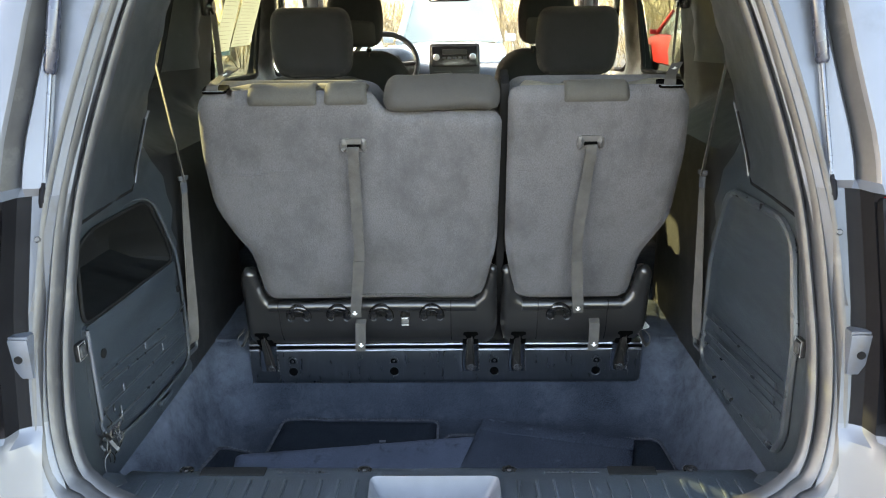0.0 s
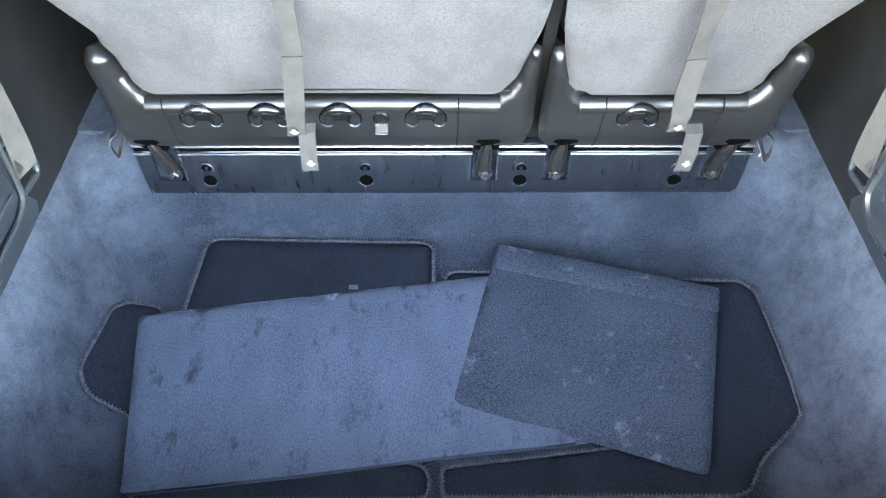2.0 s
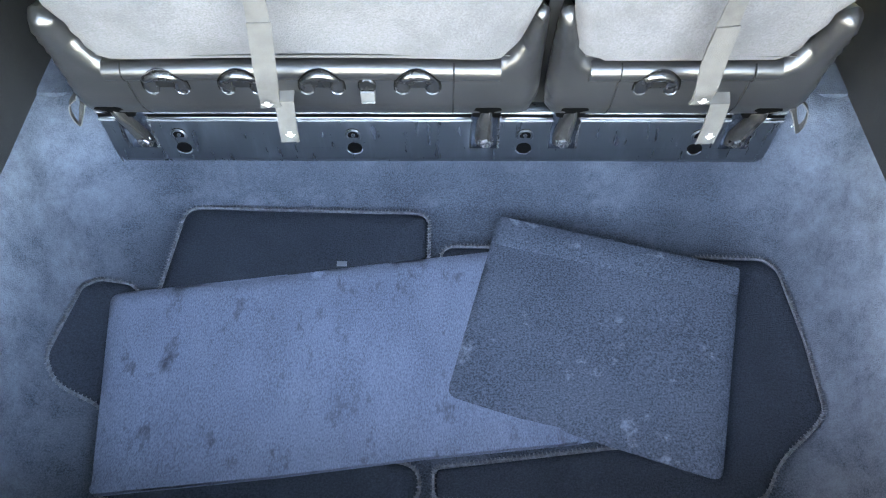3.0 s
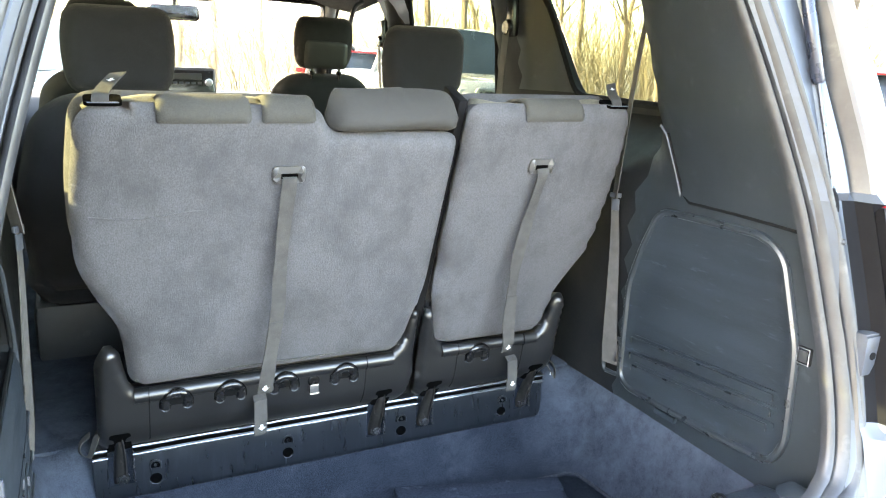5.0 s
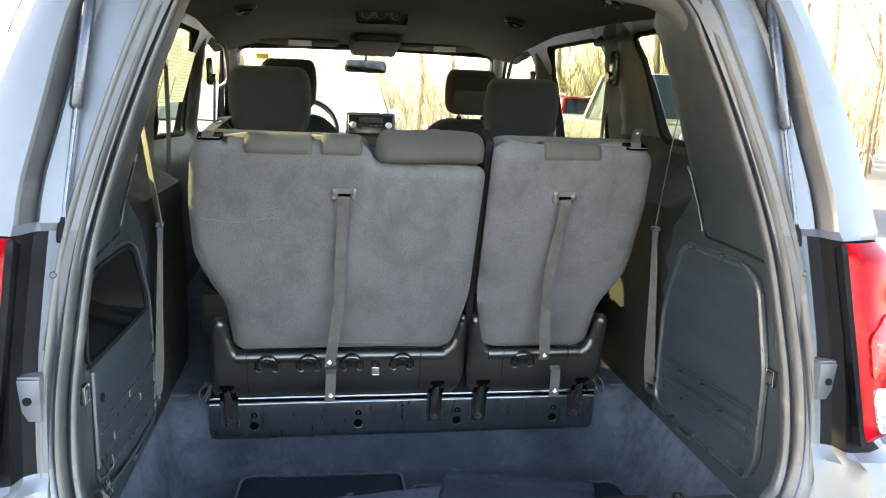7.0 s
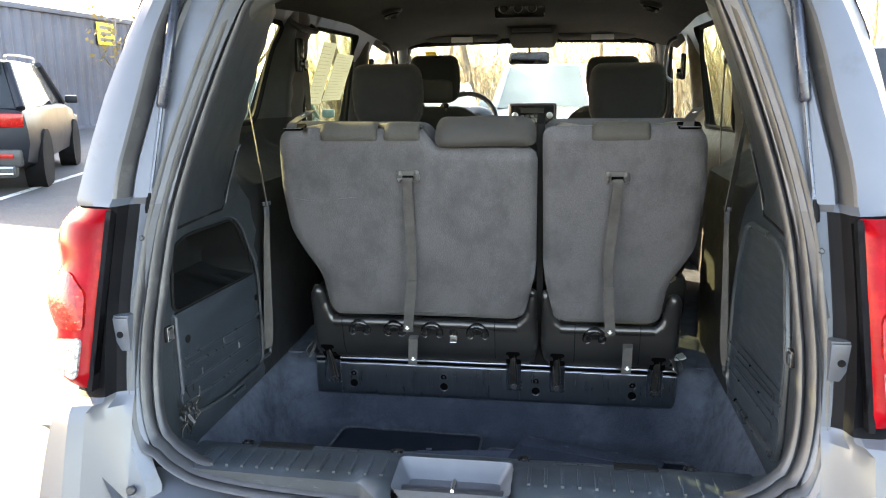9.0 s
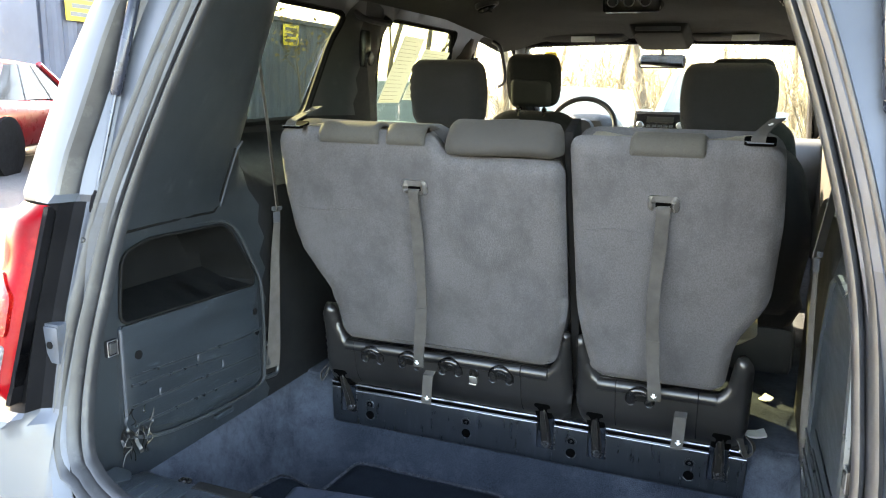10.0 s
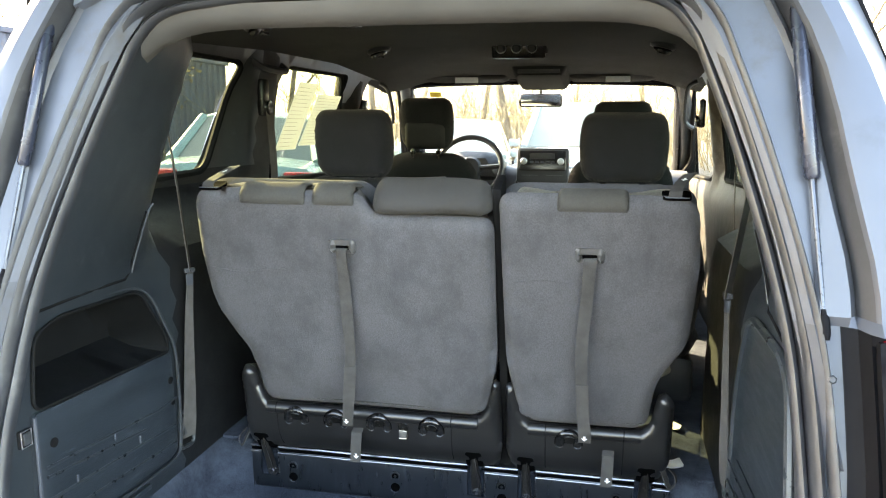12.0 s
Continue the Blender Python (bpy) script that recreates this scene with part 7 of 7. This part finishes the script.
        for s in (-1, 1):
            bm = bmesh.new()
            tube(bm, [(s * hw * 0.62 + u, -hl - 0.125, low + 0.03 + v) for u, v in ((-0.13, -0.035), (0.13, -0.035), (0.13, 0.035), (-0.13, 0.035))], 0.012, 6, closed=True)
            part("exhaust_trim", bm, M["chrome_dull"], ob, "bright exhaust surround")
            bm = bmesh.new()
            box(bm, (s * hw * 0.66, -hl - 0.085, low + 0.20), (0.22, 0.02, 0.05), 0.008)
            part("rear_reflector", bm, M["red_deep"], ob, "small red reflector")
    if kind != "pickup":
        bm = bmesh.new()
        box(bm, (0, hl * 0.985, low + 0.36), (W * 0.48, 0.10, 0.12), 0.02)
        part("grille", bm, M["dark"], ob)
    a = math.atan2(-heading[0], heading[1])
    ob.matrix_basis = Matrix.Translation((pos[0], pos[1], gz(pos[0]))) @ Matrix.Rotation(math.atan(0.03 if abs(pos[0]) > 1.5 else 0), 4, "Y") @ Matrix.Rotation(a, 4, "Z")
    return ob


M["chrome_dull"] = surf("dull_chrome", (0.55, 0.56, 0.58), (0.48, 0.49, 0.5), 6, 0.3, metal=0.9)
car("suv", "dark navy compact suv parked by the container wall", (-7.91, 9.74), (-0.45, 0.893), 4.4, 1.84, 1.62, "suv", paint("dark_navy_paint", (0.012, 0.014, 0.019)))
car("sedan", "red sedan parked by the container wall", (-9.75, 8.1), (-0.45, 0.893), 4.6, 1.82, 1.45, "sedan", paint("red_car_paint", (0.28, 0.008, 0.012)))
car("sedan", "pale teal sedan parked ahead of the van", (-3.8, 9.3), (-0.25, 0.97), 4.6, 1.8, 1.44, "sedan", paint("pale_teal_paint", (0.18, 0.26, 0.265)), "grey_glass")
car("sedan", "pale grey-green sedan parked ahead, facing the van", (-1.95, 12.2), (0.1, -0.995), 4.5, 1.78, 1.44, "sedan", paint("pale_grey_paint", (0.26, 0.29, 0.275)), "pale_glass")
car("suv", "white suv parked facing the van", (-0.1, 13.7), (0.0, -1.0), 4.5, 1.86, 1.74, "suv", paint("white_car_paint", (0.45, 0.46, 0.46)), "pale_glass")
car("pickup", "silver pickup truck facing the van, with a large dark grille", (5.02, 12.3), (0.0, -1.0), 5.8, 2.05, 1.95, "pickup", paint("light_silver_paint", (0.10, 0.104, 0.112)), "car_glass")
car("suv", "dark red suv parked with its tail to the van", (5.95, 19.6), (0.0, 1.0), 4.4, 1.78, 1.62, "suv", paint("bright_red_paint", (0.26, 0.010, 0.012)))
car("suv", "silver suv parked with its tail to the van", (9.43, 8.73), (0.42, 0.907), 4.6, 1.90, 1.62, "suv", paint("silver_suv_paint", (0.105, 0.117, 0.130)))
car("suv", "black suv parked beside the silver one", (13.0, 7.0), (0.42, 0.907), 4.6, 1.88, 1.72, "suv", paint("black_car_paint", (0.02, 0.02, 0.022)))


def pydata(name, verts, faces, mat, parent=None, label=""):
    me = bpy.data.meshes.new(name)
    me.from_pydata(verts, [], faces)
    me.materials.append(mat)
    ob = new(name, me)
    if parent is not None:
        ob.parent = parent
        ob.matrix_parent_inverse = parent.matrix_basis.inverted()
    if label:
        ob["label"] = label
    return ob


def stick(V, F, a, b, ra, rb, n):
    d = (b - a).normalized()
    s = d.orthogonal().normalized()
    t = d.cross(s)
    o = len(V)
    for p, r in ((a, ra), (b, rb)):
        for k in range(n):
            c, e = math.cos(2 * math.pi * k / n), math.sin(2 * math.pi * k / n)
            V.append(tuple(p + r * (c * s + e * t)))
    for k in range(n):
        F.append((o + k, o + (k + 1) % n, o + n + (k + 1) % n, o + n + k))


def tree(x, y, h, seed, leaves=0.25):
    rnd = random.Random(seed)
    th = thing("tree", "bare roadside tree with thin tan twigs and few dry leaves", "tree", (x, y, gz(x)), group="trees round the lot")
    V, F, TV, TF, LV, LF = [], [], [], [], [], []

    def grow(p, d, ln, r, depth):
        steps = 3 if depth < 2 else 2
        for i in range(steps):
            d = (d + Vector((rnd.gauss(0, 0.10), rnd.gauss(0, 0.10), 0.05 + rnd.gauss(0, 0.05)))).normalized()
            q = p + d * ln / steps
            r2 = r * (0.86 if depth < 2 else 0.75)
            if depth < 3:
                stick(V, F, p, q, r, r2, 7 if depth < 2 else 5)
            else:
                stick(TV, TF, p, q, r * 2.1, r2 * 2.1, 3)
            if depth < 5:
                for k in range(1 if depth == 0 and i < 1 else rnd.choice((1, 2, 2))):
                    if depth == 0 and q.z < h * 0.22:
                        continue
                    a = rnd.uniform(0, 6.283)
                    up = rnd.uniform(0.35, 0.9)
                    e = (d * up + Vector((math.cos(a), math.sin(a), 0.12)) * rnd.uniform(0.5, 0.9)).normalized()
                    grow(q, e, ln * rnd.uniform(0.45, 0.68), r2 * rnd.uniform(0.4, 0.62), depth + 1)
            p, r = q, r2
        if depth >= 4 and rnd.random() < leaves:
            o = len(LV)
            c = p + Vector((rnd.gauss(0, 0.08), rnd.gauss(0, 0.08), rnd.gauss(0, 0.08)))
            u = Vector((rnd.gauss(0, 1), rnd.gauss(0, 1), rnd.gauss(0, 1))).normalized() * rnd.uniform(0.05, 0.09)
            v = u.orthogonal().normalized() * 0.05
            LV.extend([tuple(c - u), tuple(c + v), tuple(c + u), tuple(c - v)])
            LF.append((o, o + 1, o + 2, o + 3))
    grow(Vector((x, y, gz(x) - 0.05)), Vector((rnd.gauss(0, 0.06), rnd.gauss(0, 0.06), 1)), h * 0.62, h * 0.011, 0)
    pydata("trunk", V, F, M["bark"], th)
    pydata("crown", TV, TF, M["twig"], th, "bare tan twigs")
    if LF:
        pydata("dry_leaves", LV, LF, M["leaf"], th, "sparse dry tan leaves")
    return th


spots = []
rt = random.Random(21)
for k in range(30):
    ang = radians(-48 + 104 * (k + rt.uniform(-0.3, 0.3)) / 29)
    dist = rt.uniform(23, 40)
    spots.append((math.sin(ang) * dist, math.cos(ang) * dist, rt.uniform(7, 13)))
for i, (x, y, h) in enumerate(spots):
    if x < -11 and y < 29:
        x, y = x * 1.5 - 2, y * 1.25
    tree(x, y, h, 100 + i, 0.5)
rt = random.Random(31)
for k in range(14):
    ang = radians(26 + 46 * (k + rt.uniform(-0.3, 0.3)) / 13)
    dist = rt.uniform(17, 27)
    tree(math.sin(ang) * dist, math.cos(ang) * dist, rt.uniform(7, 11), 300 + k, 1.0)
tree(11.5, 14.0, 9.0, 7, 0.5)
tree(14.0, 11.5, 10.0, 8, 0.6)
tree(17.0, 15.0, 11.0, 9, 0.6)
tree(-11.6, 19.5, 3.6, 12, 0.1)

# tangled brush along the lot's far edge
rb = random.Random(4)
V, F = [], []
for k in range(3400):
    ang = radians(rb.uniform(-30, 75))
    dist = rb.uniform(22, 40)
    p = Vector((math.sin(ang) * dist, math.cos(ang) * dist, 0))
    if p.x < -10:
        continue
    hgt = rb.uniform(1.0, 5.0) if rb.random() < 0.75 else rb.uniform(4, 8)
    d = Vector((rb.gauss(0, 0.35), rb.gauss(0, 0.35), 1)).normalized()
    q = p + d * hgt * 0.5
    e = (d + Vector((rb.gauss(0, 0.4), rb.gauss(0, 0.4), 0))).normalized()
    stick(V, F, p, q, 0.016, 0.011, 3)
    stick(V, F, q, q + e * hgt * 0.5, 0.011, 0.005, 3)
    for j in range(4):
        e2 = (d + Vector((rb.gauss(0, 0.8), rb.gauss(0, 0.8), 0))).normalized()
        m0 = p.lerp(q, rb.uniform(0.4, 1.0))
        stick(V, F, m0, m0 + e2 * hgt * rb.uniform(0.2, 0.45), 0.010, 0.004, 3)
tagged(pydata("brush", V, F, M["brush"]), "tangled dry tan brush along the lot's edge", "brush", kind="stuff")
